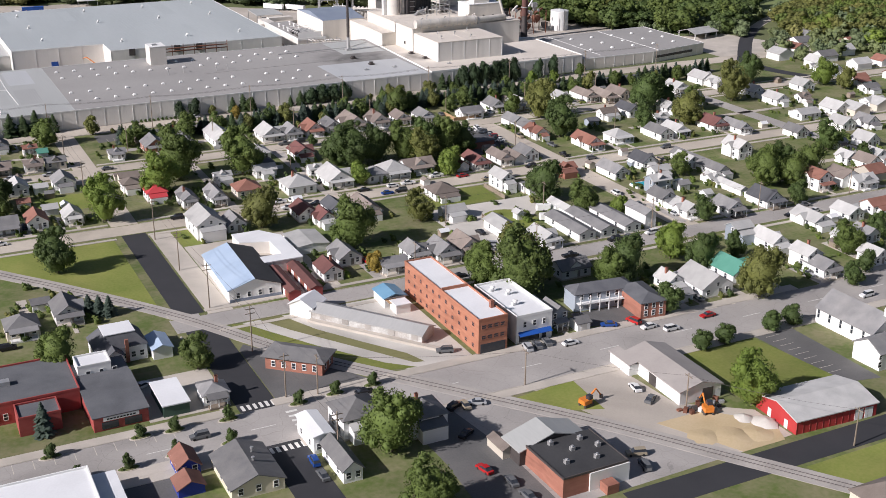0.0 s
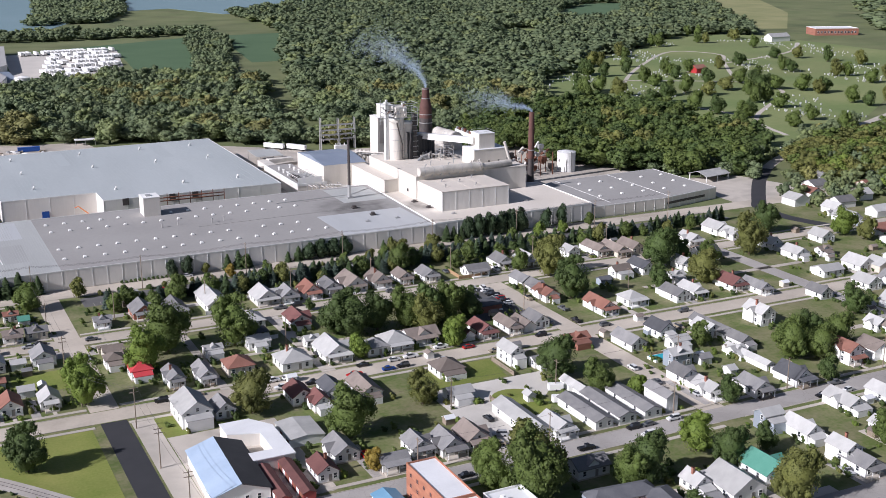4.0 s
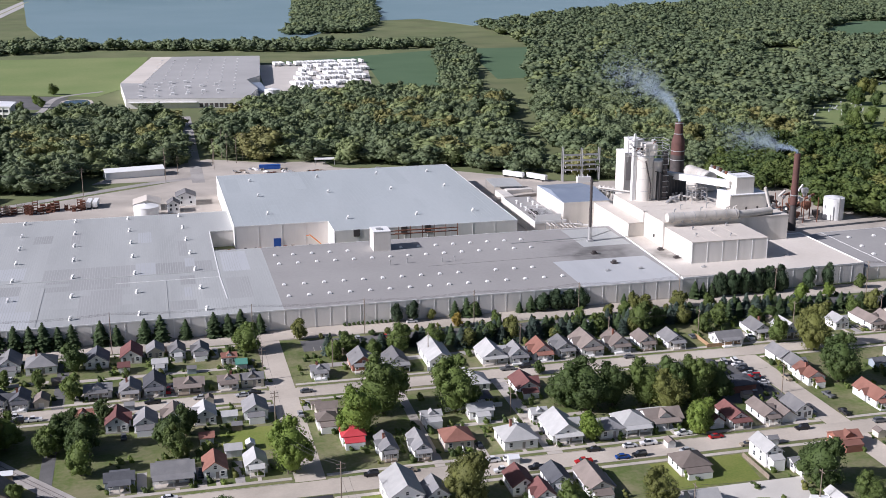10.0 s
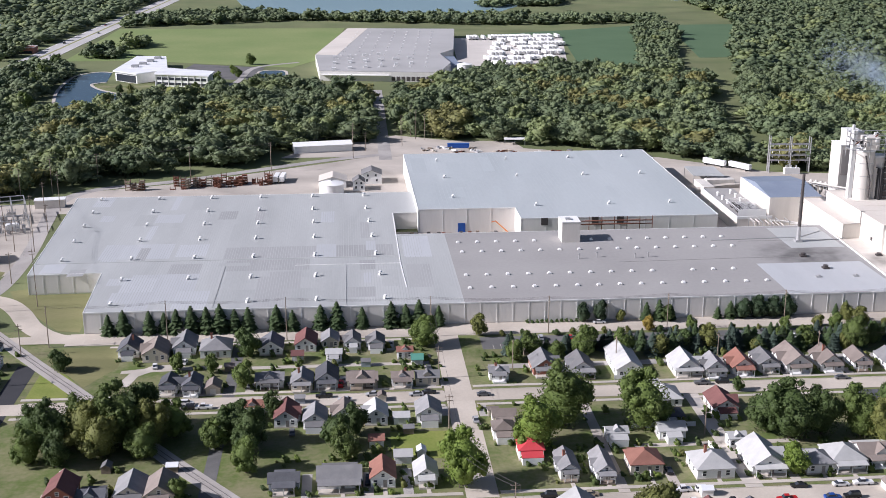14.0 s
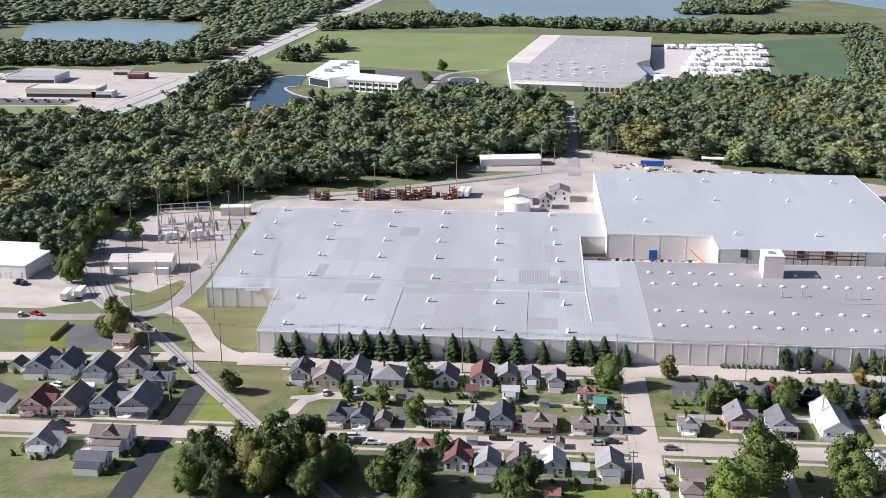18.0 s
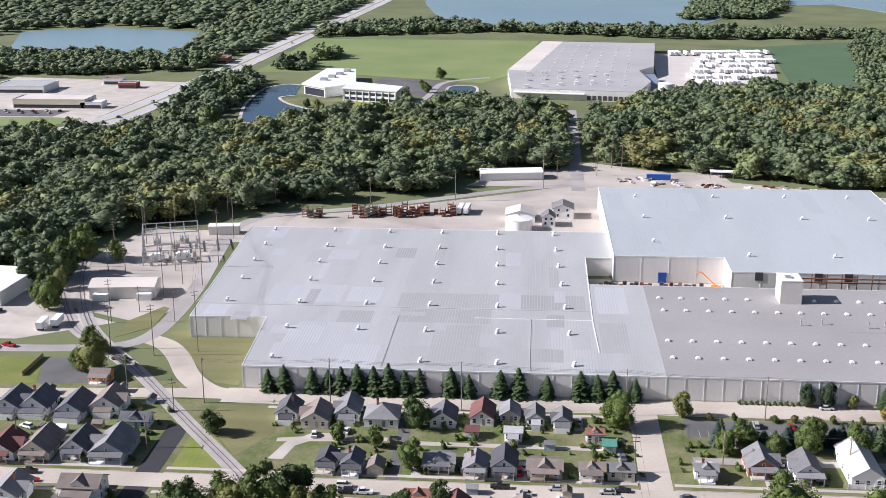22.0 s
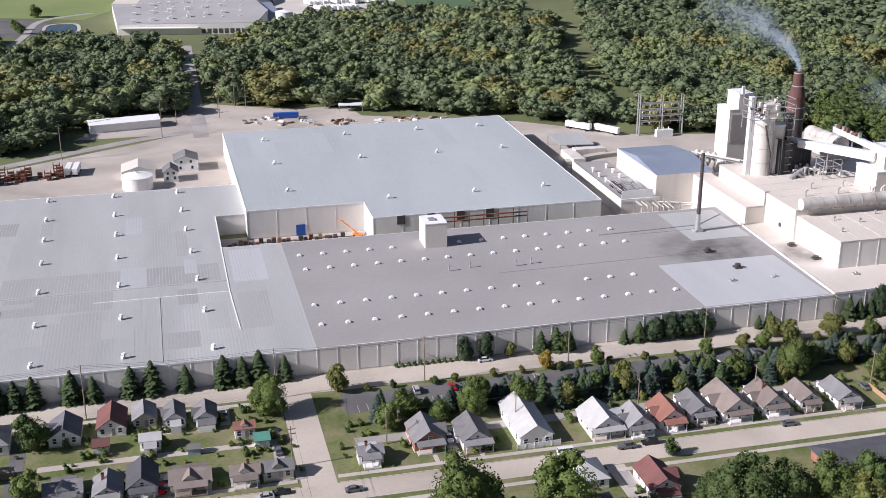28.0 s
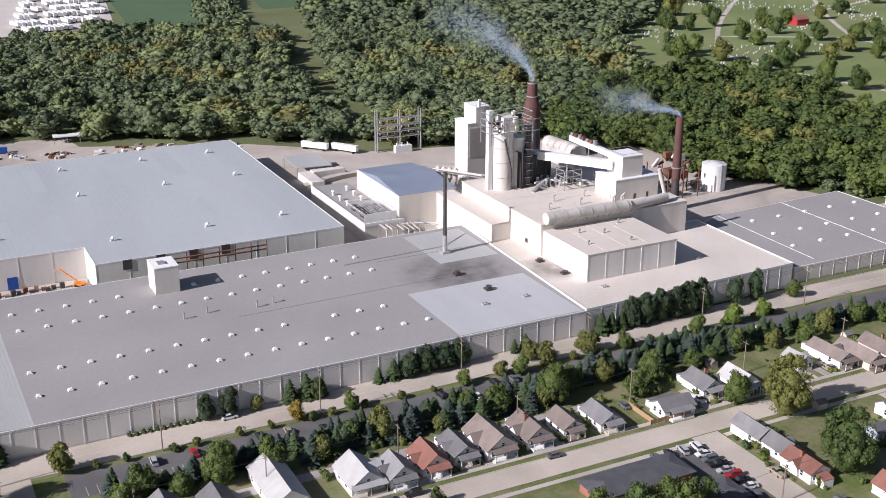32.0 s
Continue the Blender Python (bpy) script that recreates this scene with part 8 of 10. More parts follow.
CARS = [
    [(-96.3, -66.7, 0, "suv", "blue"), (-95.2, -70.2, 181, "suv", "red"), (-90.4, -70.2, 180, "pickup", "red"), (-84.3, -79.2, 90, "sedan", "grey"), (-83.6, -86.2, 93, "sedan", "tan"), (-63.8, -55.3, 103, "suv", "black"), (-52.4, -64.4, 182, "pickup", "blue"), (-45.6, -67.7, 179, "sedan", "red"), (-36.6, -64.2, 182, "sedan", "blue"), (-22.4, -65.3, 181, "sedan", "silver"), (-18.1, -63.9, 0, "sedan", "black"), (-5.1, -86, 91, "sedan", "blue"), (-0.4, -67, 1, "sedan", "grey"), (-48.7, -135.8, 0, "sedan", "white"), (-111, -34.6, 99, "sedan", "white"), (-101.3, -31.5, 86, "sedan", "white"), (-61.6, -90.5, 92, "sedan", "grey"), (9.5, -135.2, 179, "suv", "black"), (20.9, -135.2, 0, "sedan", "tan"), (46.5, -135, 2, "pickup", "white")],
    [(52.4, -135.2, -1, "suv", "white"), (47.7, -142.1, 180, "pickup", "white"), (58.3, -142.7, 181, "pickup", "black"), (73.2, -142.3, 182, "pickup", "red"), (86, -142.1, -2, "sedan", "blue"), (91.6, -141.9, 180, "suv", "black"), (97.5, -135, 179, "pickup", "white"), (91.2, -135.2, 1, "sedan", "white"), (79.3, -135.1, 178, "sedan", "black"), (107.1, -142.7, 0, "sedan", "blue"), (120.4, -135.5, 2, "sedan", "red"), (73.5, -63.7, -1, "pickup", "grey"), (80.4, -63.1, 179, "suv", "black"), (57, -62.9, -1, "van", "white"), (121.8, -62.9, -2, "sedan", "grey"), (154.7, -47.8, 86, "sedan", "grey"), (68.8, -118, 87, "sedan", "blue"), (111.3, -131, 180, "pickup", "white"), (51.3, -3.7, 1, "sedan", "white"), (63.3, -19, 89, "sedan", "tan")],
    [(72.7, -22.2, 91, "suv", "blue"), (37.1, -18.8, 91, "sedan", "red"), (127.2, -143, 178, "sedan", "tan"), (150.4, -136.3, 179, "suv", "black"), (173.8, -113.9, 94, "pickup", "red"), (170.8, -128.3, 88, "pickup", "red"), (178.2, -137.4, 0, "suv", "red"), (168.2, -96.1, 88, "pickup", "tan"), (161.8, -178.6, 87, "suv", "white"), (161.8, -192.6, 89, "sedan", "grey"), (167.1, -206.4, 92, "sedan", "silver"), (185.1, -219.2, 180, "suv", "black"), (203.1, -225.6, 180, "sedan", "black"), (214.5, -219.8, -2, "pickup", "grey"), (213.8, -226, 182, "sedan", "white"), (133.5, -219.2, 181, "suv", "black"), (138.9, -219.2, 182, "sedan", "grey"), (148.5, -219.2, 180, "suv", "white"), (134.7, -225.3, 181, "suv", "white"), (112.7, -225.1, -1, "pickup", "black")],
    [(91.1, -210.8, 159, "sedan", "tan"), (96.5, -212.5, 156, "suv", "black"), (94.6, -205.5, 156, "suv", "silver"), (97.1, -193.8, 94, "sedan", "black"), (215.2, -137.2, 180, "suv", "red"), (73.3, -224.8, 0, "sedan", "black"), (66.8, -276.8, 80, "suv", "silver"), (69.9, -276.6, 80, "sedan", "blue"), (73.2, -276, 80, "sedan", "red"), (78.5, -279.4, 0, "sedan", "white"), (108.3, -283.9, 0, "suv", "red"), (103.4, -280.1, 182, "sedan", "white"), (94.2, -274.2, 156, "sedan", "blue"), (101.8, -275.3, 102, "suv", "red"), (122.9, -281.1, 182, "sedan", "red"), (79.3, -307.9, 80, "sedan", "white"), (79.2, -314.4, 35, "sedan", "grey"), (34.7, -296.9, 30, "suv", "black"), (37.5, -297.2, 85, "sedan", "tan"), (40.6, -297.4, 159, "sedan", "silver")],
    [(31.4, -309.5, 33, "sedan", "black"), (61.5, -333.6, 161, "suv", "tan"), (60.2, -338.6, 75, "suv", "red"), (28.1, -324.6, 100, "sedan", "red"), (31, -331.3, 85, "sedan", "grey"), (31.4, -337.5, 94, "sedan", "red"), (46.3, -268.8, 160, "suv", "red"), (174, -290.2, 182, "suv", "white"), (-56.6, -217.1, 0, "suv", "black"), (-29.5, -253.7, 28, "sedan", "white"), (-19, -236.2, 80, "suv", "black"), (-3.9, -305.3, 87, "suv", "blue"), (-4.2, -311.5, 90, "sedan", "grey"), (18.4, -280.5, 0, "sedan", "red"), (-23.5, -283.9, 179, "suv", "red"), (-263.5, 70.7, 80, "pickup", "black"), (-260.4, 68.9, 88, "suv", "black"), (-244.8, 31, 101, "suv", "white"), (-239.2, 32.2, 163, "pickup", "red"), (-189.3, -65, 0, "pickup", "black")],
    [(-186.4, -69.9, -1, "sedan", "red"), (-202.7, -35.5, 157, "suv", "white"), (-197.1, -36, 86, "suv", "grey"), (26.3, -18.5, 88, "suv", "silver"), (55.4, -18.5, 89, "suv", "black"), (62.6, -23.5, 90, "suv", "red"), (99.5, -23.5, 93, "suv", "grey"), (110.6, -18.5, 93, "suv", "black"), (119.7, -23.5, 87, "sedan", "red"), (128.5, -18.5, 88, "suv", "black"), (134.9, -18.5, 89, "sedan", "grey"), (143.7, -23.5, 88, "pickup", "white"), (173.6, -23.5, 89, "suv", "black"), (218.9, -23.5, 93, "pickup", "blue"), (227, -23.5, 91, "suv", "white"), (145, -76, 80, "sedan", "grey"), (147.2, -102, 80, "sedan", "black"), (149.4, -76, 80, "sedan", "black"), (151.6, -102, 80, "sedan", "white"), (153.8, -76, 80, "suv", "silver")],
    [(156, -102, 80, "suv", "grey"), (158.2, -76, 80, "suv", "red")]
]
car_rng = random.Random(6)
for x, y, rz in DRIVE_CARS:
    car(x, y, rz, car_rng.choice(("sedan", "suv", "pickup", "suv")), car_rng.choice(("white", "silver", "black", "grey", "tan", "red")))
for row in CARS:
    for x, y, rz, s, p in row:
        if p in ("red", "blue") and car_rng.random() < 0.62:
            p = car_rng.choice(("white", "silver", "black", "grey", "white", "black"))
        car(x, y, rz, s, p)
for k in range(7):
    car(157.5 - (k % 2) * 0.3, -80 - k * 3.0, 172, ("sedan", "suv", "pickup")[k % 3], ("white", "grey", "black", "silver", "red", "black", "white")[k])


# ---- near street: shops, brick warehouse, sheds, church ----
def box_building(name, x, y, w, d, h, wall, roof, label, category, rz=0, parapet=0.5, trim="white"):
    e = thing(name, (x, y, 0), rz, label, category)
    part("wall", Build().box(0, 0, 0, w, d, h).mesh("wall", wall), e)
    part("roof", Build().box(0.25, 0.25, h, w - 0.25, d - 0.25, h + 0.06).mesh("roof", roof), e)
    if parapet:
        part("parapet", Build().box(-0.05, -0.05, h, w + 0.05, 0.25, h + parapet).box(-0.05, d - 0.25, h, w + 0.05, d + 0.05, h + parapet).box(-0.05, 0.25, h, 0.25, d - 0.25, h + parapet).box(w - 0.25, 0.25, h, w + 0.05, d - 0.25, h + parapet).mesh("parapet", trim), e)
    return e


def row_of_windows(e, n, x0, x1, z, y=0.0, rz=0, w=0.9, h=1.5, trim="white"):
    for k in range(n):
        t = x0 + (x1 - x0) * (k + 0.5) / n
        window(e, *((t, y, z) if rz == 0 else (y, t, z)), rz, w, h, trim)


wh = box_building("brick_warehouse", 53.5, -274, 8.6, 46, 9.6, "orangebrick", "whiteroof", "long three-storey orange brick warehouse with white roof", "warehouse", parapet=0.5, trim="orangebrick")
for z in (1.2, 4.2, 7.2):
    row_of_windows(wh, 11, 1, 45, z, 0, -90, 1.0, 0.9, "brick")
    row_of_windows(wh, 4, 0.6, 8, z, 0, 0, 1.2, 1.0, "brick")
part("shop_front", Build().box(0.6, -0.1, 0.2, 8.0, 0.03, 2.8).mesh("shop_front", "glass"), wh, at=(0, -0.02, 0))
part("lower_roof", Build().box(0.3, 22, 0.07, 8.3, 22.4, 0.9).mesh("lower_roof", "orangebrick"), wh, at=(0, 0, 9.6))
part("flue", Build().box(6.8, 6, 0, 7.8, 7, 2.2).mesh("flue", "brick"), wh, at=(0, 0, 9.6))
wb = box_building("white_shop", 65.5, -273, 11, 24, 7.6, "white", "whiteroof", "white rendered two-storey shop with blue awning", "shop", parapet=0.7)
part("awning", Build().add([(0.5, -1.3, 2.6), (10.5, -1.3, 2.6), (10.5, 0, 3.4), (0.5, 0, 3.4), (0.5, -1.3, 2.5), (10.5, -1.3, 2.5), (10.5, 0, 3.3), (0.5, 0, 3.3)], [(0, 1, 2, 3), (7, 6, 5, 4), (4, 5, 1, 0), (5, 6, 2, 1), (7, 4, 0, 3)]).mesh("awning", "blue"), wb, "bright blue sloping awning")
part("shop_window", Build().box(0.8, -0.06, 0.4, 7, 0.02, 2.3).mesh("shop_window", "glass"), wb)
part("door", Build().box(8, -0.06, 0.05, 9.2, 0.02, 2.3).mesh("door", "glass"), wb)
row_of_windows(wb, 3, 1, 10, 4.6)
for x, y in ((4, 8), (6, 15), (3, 19)):
    part("roof_vent", vent_me, wb, at=(x, y, 7.6))

# long bent whitewashed shed beside the track
ln = thing("long_freight_shed", (17.6, -228.5, 0), -53, "very long low weathered freight shed with grey metal roof", "shed")
part("wall", Build().house(0, 0, 7.5, 7, 0, 3.6, 2.0).mesh("wall", "panel"), ln)
part("roof", Build().gable(0, 0, 7.5, 7, 3.6, 2.0).mesh("roof", "whiteroof"), ln)
part("long_wall", flip(Build().house(0, 7, 6.8, 42, 0, 2.7, 1.3)).mesh("long_wall", "rustwhite"), ln)
part("long_roof", flip(Build().gable(0, 7, 6.8, 42, 2.7, 1.3)).mesh("long_roof", "wornroof"), ln, "weathered grey metal roof")
part("platform", Build().box(7, -1.8, 0, 48, -0.1, 0.7).mesh("platform", "concrete"), ln)
for k in range(5):
    part("shed_door", Build().box(10 + k * 7.2, -0.1, 0.9, 12 + k * 7.2, 0.03, 2.6).mesh("shed_door", "door"), ln)

bb = thing("blue_roof_garage", (4.8, -213, 0), -2, "wide garage with half blue and half black gable roof", "garage")
part("wall", Build().house(0, 0, 15.5, 31, 0, 3.8, 2.6).mesh("wall", "white"), bb)
part("roof_slope", Build().add([(-0.5, -0.5, 3.65), (7.75, -0.5, 6.4), (7.75, 31.5, 6.4), (-0.5, 31.5, 3.65), (-0.5, -0.5, 3.85), (7.75, -0.5, 6.65), (7.75, 31.5, 6.65), (-0.5, 31.5, 3.85)], [(3, 2, 1, 0), (4, 5, 6, 7), (0, 1, 5, 4), (1, 2, 6, 5), (2, 3, 7, 6), (3, 0, 4, 7)]).mesh("roof_slope", "paleblue"), bb, "pale blue metal roof slope")
part("roof_slope", Build().add([(7.75, -0.5, 6.4), (16, -0.5, 3.65), (16, 31.5, 3.65), (7.75, 31.5, 6.4), (7.75, -0.5, 6.65), (16, -0.5, 3.85), (16, 31.5, 3.85), (7.75, 31.5, 6.65)], [(3, 2, 1, 0), (4, 5, 6, 7), (0, 1, 5, 4), (1, 2, 6, 5), (2, 3, 7, 6), (3, 0, 4, 7)]).mesh("roof_slope", "blackroof"), bb, "tar-black roof slope")
part("plinth", Build().box(-0.05, -0.08, 0, 15.55, 0.02, 0.9).mesh("plinth", "bluegrey"), bb)
for k in range(6):
    part("garage_door", Build().box(-0.1, 1.5 + k * 4.8, 0.05, 0.03, 5 + k * 4.8, 2.9).mesh("garage_door", "white"), bb)
row_of_windows(bb, 4, 1, 14, 1.2)
lb = thing("flat_annexe", (19, -197, 0), 0, "l-shaped flat annexe with white roof", "annexe")
part("wall", Build().prism([(0, 0), (14, 0), (14, 21), (9, 28), (0, 28), (0, 20), (9, 17), (9, 5), (0, 5)], 0, 3.8).mesh("wall", "cream"), lb)
part("roof", Build().prism([(-0.2, -0.2), (14.2, -0.2), (14.2, 21), (9, 28.2), (-0.2, 28.2), (-0.2, 20), (9, 17), (9, 5), (-0.2, 5)], 3.8, 4.1).mesh("roof", "whiteroof"), lb)
for x, y, d, m in ((20.8, -219, 21, "shinglemaroon"), (27.5, -219, 22, "shinglemaroon"), (35, -186, 14, "shingleslate")):
    s = thing("storage_shed", (x, y, 0), -1, "long narrow storage shed with maroon metal roof" if m != "shingleslate" else "pale flat-roofed shop building", "storage shed")
    w = 3.6 if m != "shingleslate" else 11
    part("wall", Build().house(0, 0, w, d, 0, 2.5, 0.7).mesh("wall", "redshop" if m != "shingleslate" else "white"), s)
    part("roof", Build().gable(0, 0, w, d, 2.5, 0.7, over=0.2).mesh("roof", m if m != "shingleslate" else "shinglelight"), s)
    for k in range(int(d / 3)):
        part("shed_door", Build().box(-0.06, 0.6 + k * 3, 0.05, 0.02, 2.8 + k * 3, 2.2).mesh("shed_door", "white" if k % 2 else "rust"), s)
hut = thing("blue_hut", (43.5, -239, 0), 0, "small kiosk with blue metal roof and white shed", "hut")
part("wall", Build().box(0, 3, 0, 6.5, 11, 3).mesh("wall", "white"), hut)
part("roof", Build().gable(0, 3, 6.5, 11, 3, 1.0).mesh("roof", "bluemetal"), hut)
part("shed", Build().box(1.2, -2.4, 0, 5.6, 1.8, 2.6).mesh("shed", "white"), hut)
part("shed_roof", Build().box(1.0, -2.6, 2.6, 5.8, 2.0, 2.85).mesh("shed_roof", "whiteroof"), hut)
part("awning", Build().box(0.2, 0.2, 2.5, 3.4, 3, 2.62).mesh("awning", "fencewood"), hut)
dp = thing("brick_depot", (1.0, -257, 0), -42, "small red brick railway depot with hipped grey roof", "depot")
part("wall", Build().box(0, 0, 0, 15.5, 7.5, 3.6).mesh("wall", "brick"), dp)
part("roof", Build().hip(0, 0, 15.5, 7.5, 3.6, 1.8, over=0.9).mesh("roof", "shinglegrey"), dp)
row_of_windows(dp, 5, 0.8, 14.8, 1.0)
row_of_windows(dp, 2, 0.6, 7, 1.0, 15.5, 90)

# shops on the near corner
s1 = box_building("brick_shop", -72, -258, 27, 20, 5.2, "redshop", "shingleslatedark", "flat-roofed red brick shop with dark roof", "shop", trim="redshop")
box_building("brick_shop_wing", -60, -265.5, 9.4, 7.3, 4.4, "redshop", "shingleslatedark", "low red brick shop wing", "shop", trim="redshop")
row_of_windows(s1, 5, 1, 11, 1.2)
part("roof_unit", Build().box(10, 9, 5.3, 12.5, 11, 6.4).mesh("roof_unit", "steel"), s1)
s2 = thing("red_store", (-44.5, -271, 0), 1, "red brick store with sloping dark roof and sign", "shop")
part("wall", Build().box(0, 0, 0, 12.6, 18, 3.6).box(0, 18, 0, 12.6, 27, 4.8).mesh("wall", "redshop"), s2)
part("roof", Build().add([(-0.3, -0.3, 3.6), (12.9, -0.3, 3.6), (12.9, 18, 5.0), (-0.3, 18, 5.0), (-0.3, -0.3, 3.8), (12.9, -0.3, 3.8), (12.9, 18, 5.2), (-0.3, 18, 5.2)], [(3, 2, 1, 0), (4, 5, 6, 7), (0, 1, 5, 4), (1, 2, 6, 5), (2, 3, 7, 6), (3, 0, 4, 7)]).mesh("roof", "shingleslatedark"), s2)
part("rear_roof", Build().box(-0.2, 18.1, 4.8, 12.8, 27.2, 5.05).mesh("rear_roof", "shingleslatedark"), s2)
part("shop_window", Build().box(1.8, -0.08, 0.4, 5.6, 0.02, 2.2).box(7, -0.08, 0.4, 11, 0.02, 2.2).mesh("shop_window", "glass"), s2)
sign = part("sign_board", Build().box(2.2, -0.2, 2.5, 10.4, -0.02, 3.4).mesh("sign_board", "white"), s2, "white sign board with dark lettering bars")
for k in range(9):
    part("sign_bar", Build().box(3.0 + k * 0.75, -0.23, 2.75, 3.0 + k * 0.75 + 0.55, -0.19, 3.1).mesh("sign_bar", "rubber"), sign)
s3 = box_building("white_flat_house", -44, -250.5, 8, 6.4, 7.0, "white", "whiteroof", "white two-storey flat-roofed house behind a store", "house")
row_of_windows(s3, 3, 0.8, 10.4, 4.2)
g1 = thing("white_garage", (-28.5, -271, 0), 0, "small garage with bright white flat roof", "garage")
part("wall", Build().box(0, 0, 0, 6.2, 13, 2.9).mesh("wall", "greenwall"), g1)
part("roof", Build().box(-0.3, -0.3, 2.9, 6.5, 13.3, 3.2).mesh("roof", "whiteroof"), g1)
house(-15.6, -270.5, 6.4, "ghw")
vic = thing("mansard_house", (-37.5, -238, 0), 1, "dark-roofed mansard house with a flat white top", "house")
part("wall", Build().box(0, 0, 0, 13, 10, 4.4).mesh("wall", "siding"), vic)
part("roof", Build().add([(-0.4, -0.4, 4.3), (13.4, -0.4, 4.3), (13.4, 10.4, 4.3), (-0.4, 10.4, 4.3), (3.0, 2.2, 7.4), (10.4, 2.2, 7.4), (10.4, 8.6, 7.4), (3.0, 8.6, 7.4)], [(3, 2, 1, 0), (4, 5, 6, 7), (0, 1, 5, 4), (1, 2, 6, 5), (2, 3, 7, 6), (3, 0, 4, 7)]).mesh("roof", "shingledark"), vic)
part("roof_top", Build().box(2.7, 1.9, 7.4, 10.7, 8.9, 7.65).mesh("roof_top", "whiteroof"), vic)
part("bay", Build().house(2, -3, 6.5, 0.5, 0, 3.4, 1.8).mesh("bay", "siding"), vic)
part("bay_roof", Build().gable(2, -3, 6.5, 0.5, 3.4, 1.8, 0.2, 0.3).mesh("bay_roof", "shingledark"), vic)
part("chimney", Build().box(7.4, -0.5, 0, 8.3, 0.2, 6.4).mesh("chimney", "brick"), vic)
for k in range(3):
    window(vic, 7.2 + k * 2.2, 0, 1.2), window(vic, 1.2 + k * 3, -3 if k == 1 else 0, 1.1)
barn("blue_annexe", -23.5, -240, 5, 9, 2.9, 1.0, "white", "paleblue", "white annexe with pale blue roof", "annexe")
bh = barn("royal_blue_house", -32.2, -298.6, 4.9, 7.2, 2.5, 1.9, "royal", "shinglered", "royal blue house with rusty red roof", "house", windows=2)
barn("royal_blue_shed", -34.0, -306, 5.6, 5.2, 2.0, 1.5, "royal", "shinglered", "royal blue shed with rusty red roof", "shed")
yb = barn("cream_house", -24.4, -312, 11.5, 15.5, 2.7, 2.3, "creamwall", "shinglegrey", "long cream house with dark grey roof", "house", windows=3)
for k in range(2):
    part("roof_vent", Build().tube((0, 0, 0), (0, 0, 1.0), 0.25).tube((0, 0, 1.0), (0, 0, 1.2), 0.4).mesh("roof_vent", "steel"), yb, at=(6.6 + k, 6 + k * 4, 4.6))
box_building("white_roof_store", -102, -330, 52, 35, 5.8, "panel", "whiteroof", "large flat store with bright white roof", "store")
part("roof", Build().box(0, 0, 0, 5.2, 32, 4.4).mesh("roof", "whiteroof"), thing("store_wing", (-49.9, -328, 0), 0, "lower white-roofed wing of a store", "store"))
b = barn("white_row_house", -2.6, -302, 4.6, 11, 4.4, 0.5, "white", "whiteroof", "narrow white house with flat white roof", "house", windows=2)
barn("grey_row_house", -1.2, -316, 4.4, 13, 3.2, 1.8, "siding", "shinglegrey", "narrow white house with grey roof", "house", windows=2)
hh = house(10.4, -299.5, 10, "ghw2")
house(24, -306, 9, "ghw2"), house(6, -342, 12, "gsw"), house(96, -379, 11, "bht")
bk = thing("flat_roof_bar", (37.6, -341.2, 0), 1, "low bar building with black membrane roof", "bar")
part("wall", Build().box(0, 0, 0, 16.5, 15, 4.6).mesh("wall", "brick"), bk)
part("roof", Build().box(0.2, 0.2, 4.6, 16.3, 15, 4.72).mesh("roof", "blackroof"), bk)
part("parapet", Build().box(-0.05, -0.05, 4.5, 16.55, 0.25, 4.95).box(16.3, 0.25, 4.5, 16.55, 15, 4.95).box(-0.05, 0.25, 4.5, 0.25, 15, 4.95).mesh("parapet", "darksteel"), bk)
part("front_wall", Build().box(6.5, -0.3, 0, 16.6, 0, 4.4).mesh("front_wall", "white"), bk, "white front wall")
part("rear_hall", Build().house(-1.5, 15, 15.5, 22, 0, 3.6, 2.6).mesh("rear_hall", "darksteel"), bk, "dark gabled rear hall")
part("rear_roof", Build().gable(-1.5, 15, 15.5, 22, 3.6, 2.6).mesh("rear_roof", "metalroof"), bk, "grey sheet gable roof")
part("lean_to", Build().house(-3.4, 19, 0, 26, 0, 2.2, 0.9).mesh("lean_to", "sidingtan"), bk)
part("lean_to_roof", Build().gable(-3.4, 19, 0, 26, 2.2, 0.9, 0.15, 0.2).mesh("lean_to_roof", "shinglebrown"), bk)
for x, y in ((4, 5), (8, 9), (5, 13), (11, 4), (12, 12), (14, 8)):
    part("roof_unit", Build().box(-0.5, -0.5, 0, 0.5, 0.5, 0.9).tube((0, 0, 0.9), (0, 0, 1.2), 0.3).mesh("roof_unit", "steel"), bk, at=(x, y, 4.72))
part("hut", Build().box(9, -3.2, 0, 12, -0.4, 2.2).mesh("hut", "brick"), bk)
bg = thing("beige_works_shed", (84.0, -319.5, 0), -2, "white metal works shed with shallow brown-grey roof", "works shed")
part("wall", Build().house(0, 0, 12, 24, 0, 3.6, 1.6).mesh("wall", "siding"), bg)
part("roof", Build().gable(0, 0, 12, 24, 3.6, 1.6).mesh("roof", "taupe"), bg)
part("big_door", Build().box(6.5, -0.1, 0.05, 9.6, 0.03, 3.3).mesh("big_door", "darksteel"), bg)
part("side_door", Build().box(-0.1, 10, 0.05, 0.03, 13, 3).mesh("side_door", "darksteel"), bg)
part("lean_to", Build().box(-2.6, 18, 0, 0, 27, 3.0).mesh("lean_to", "siding"), bg)
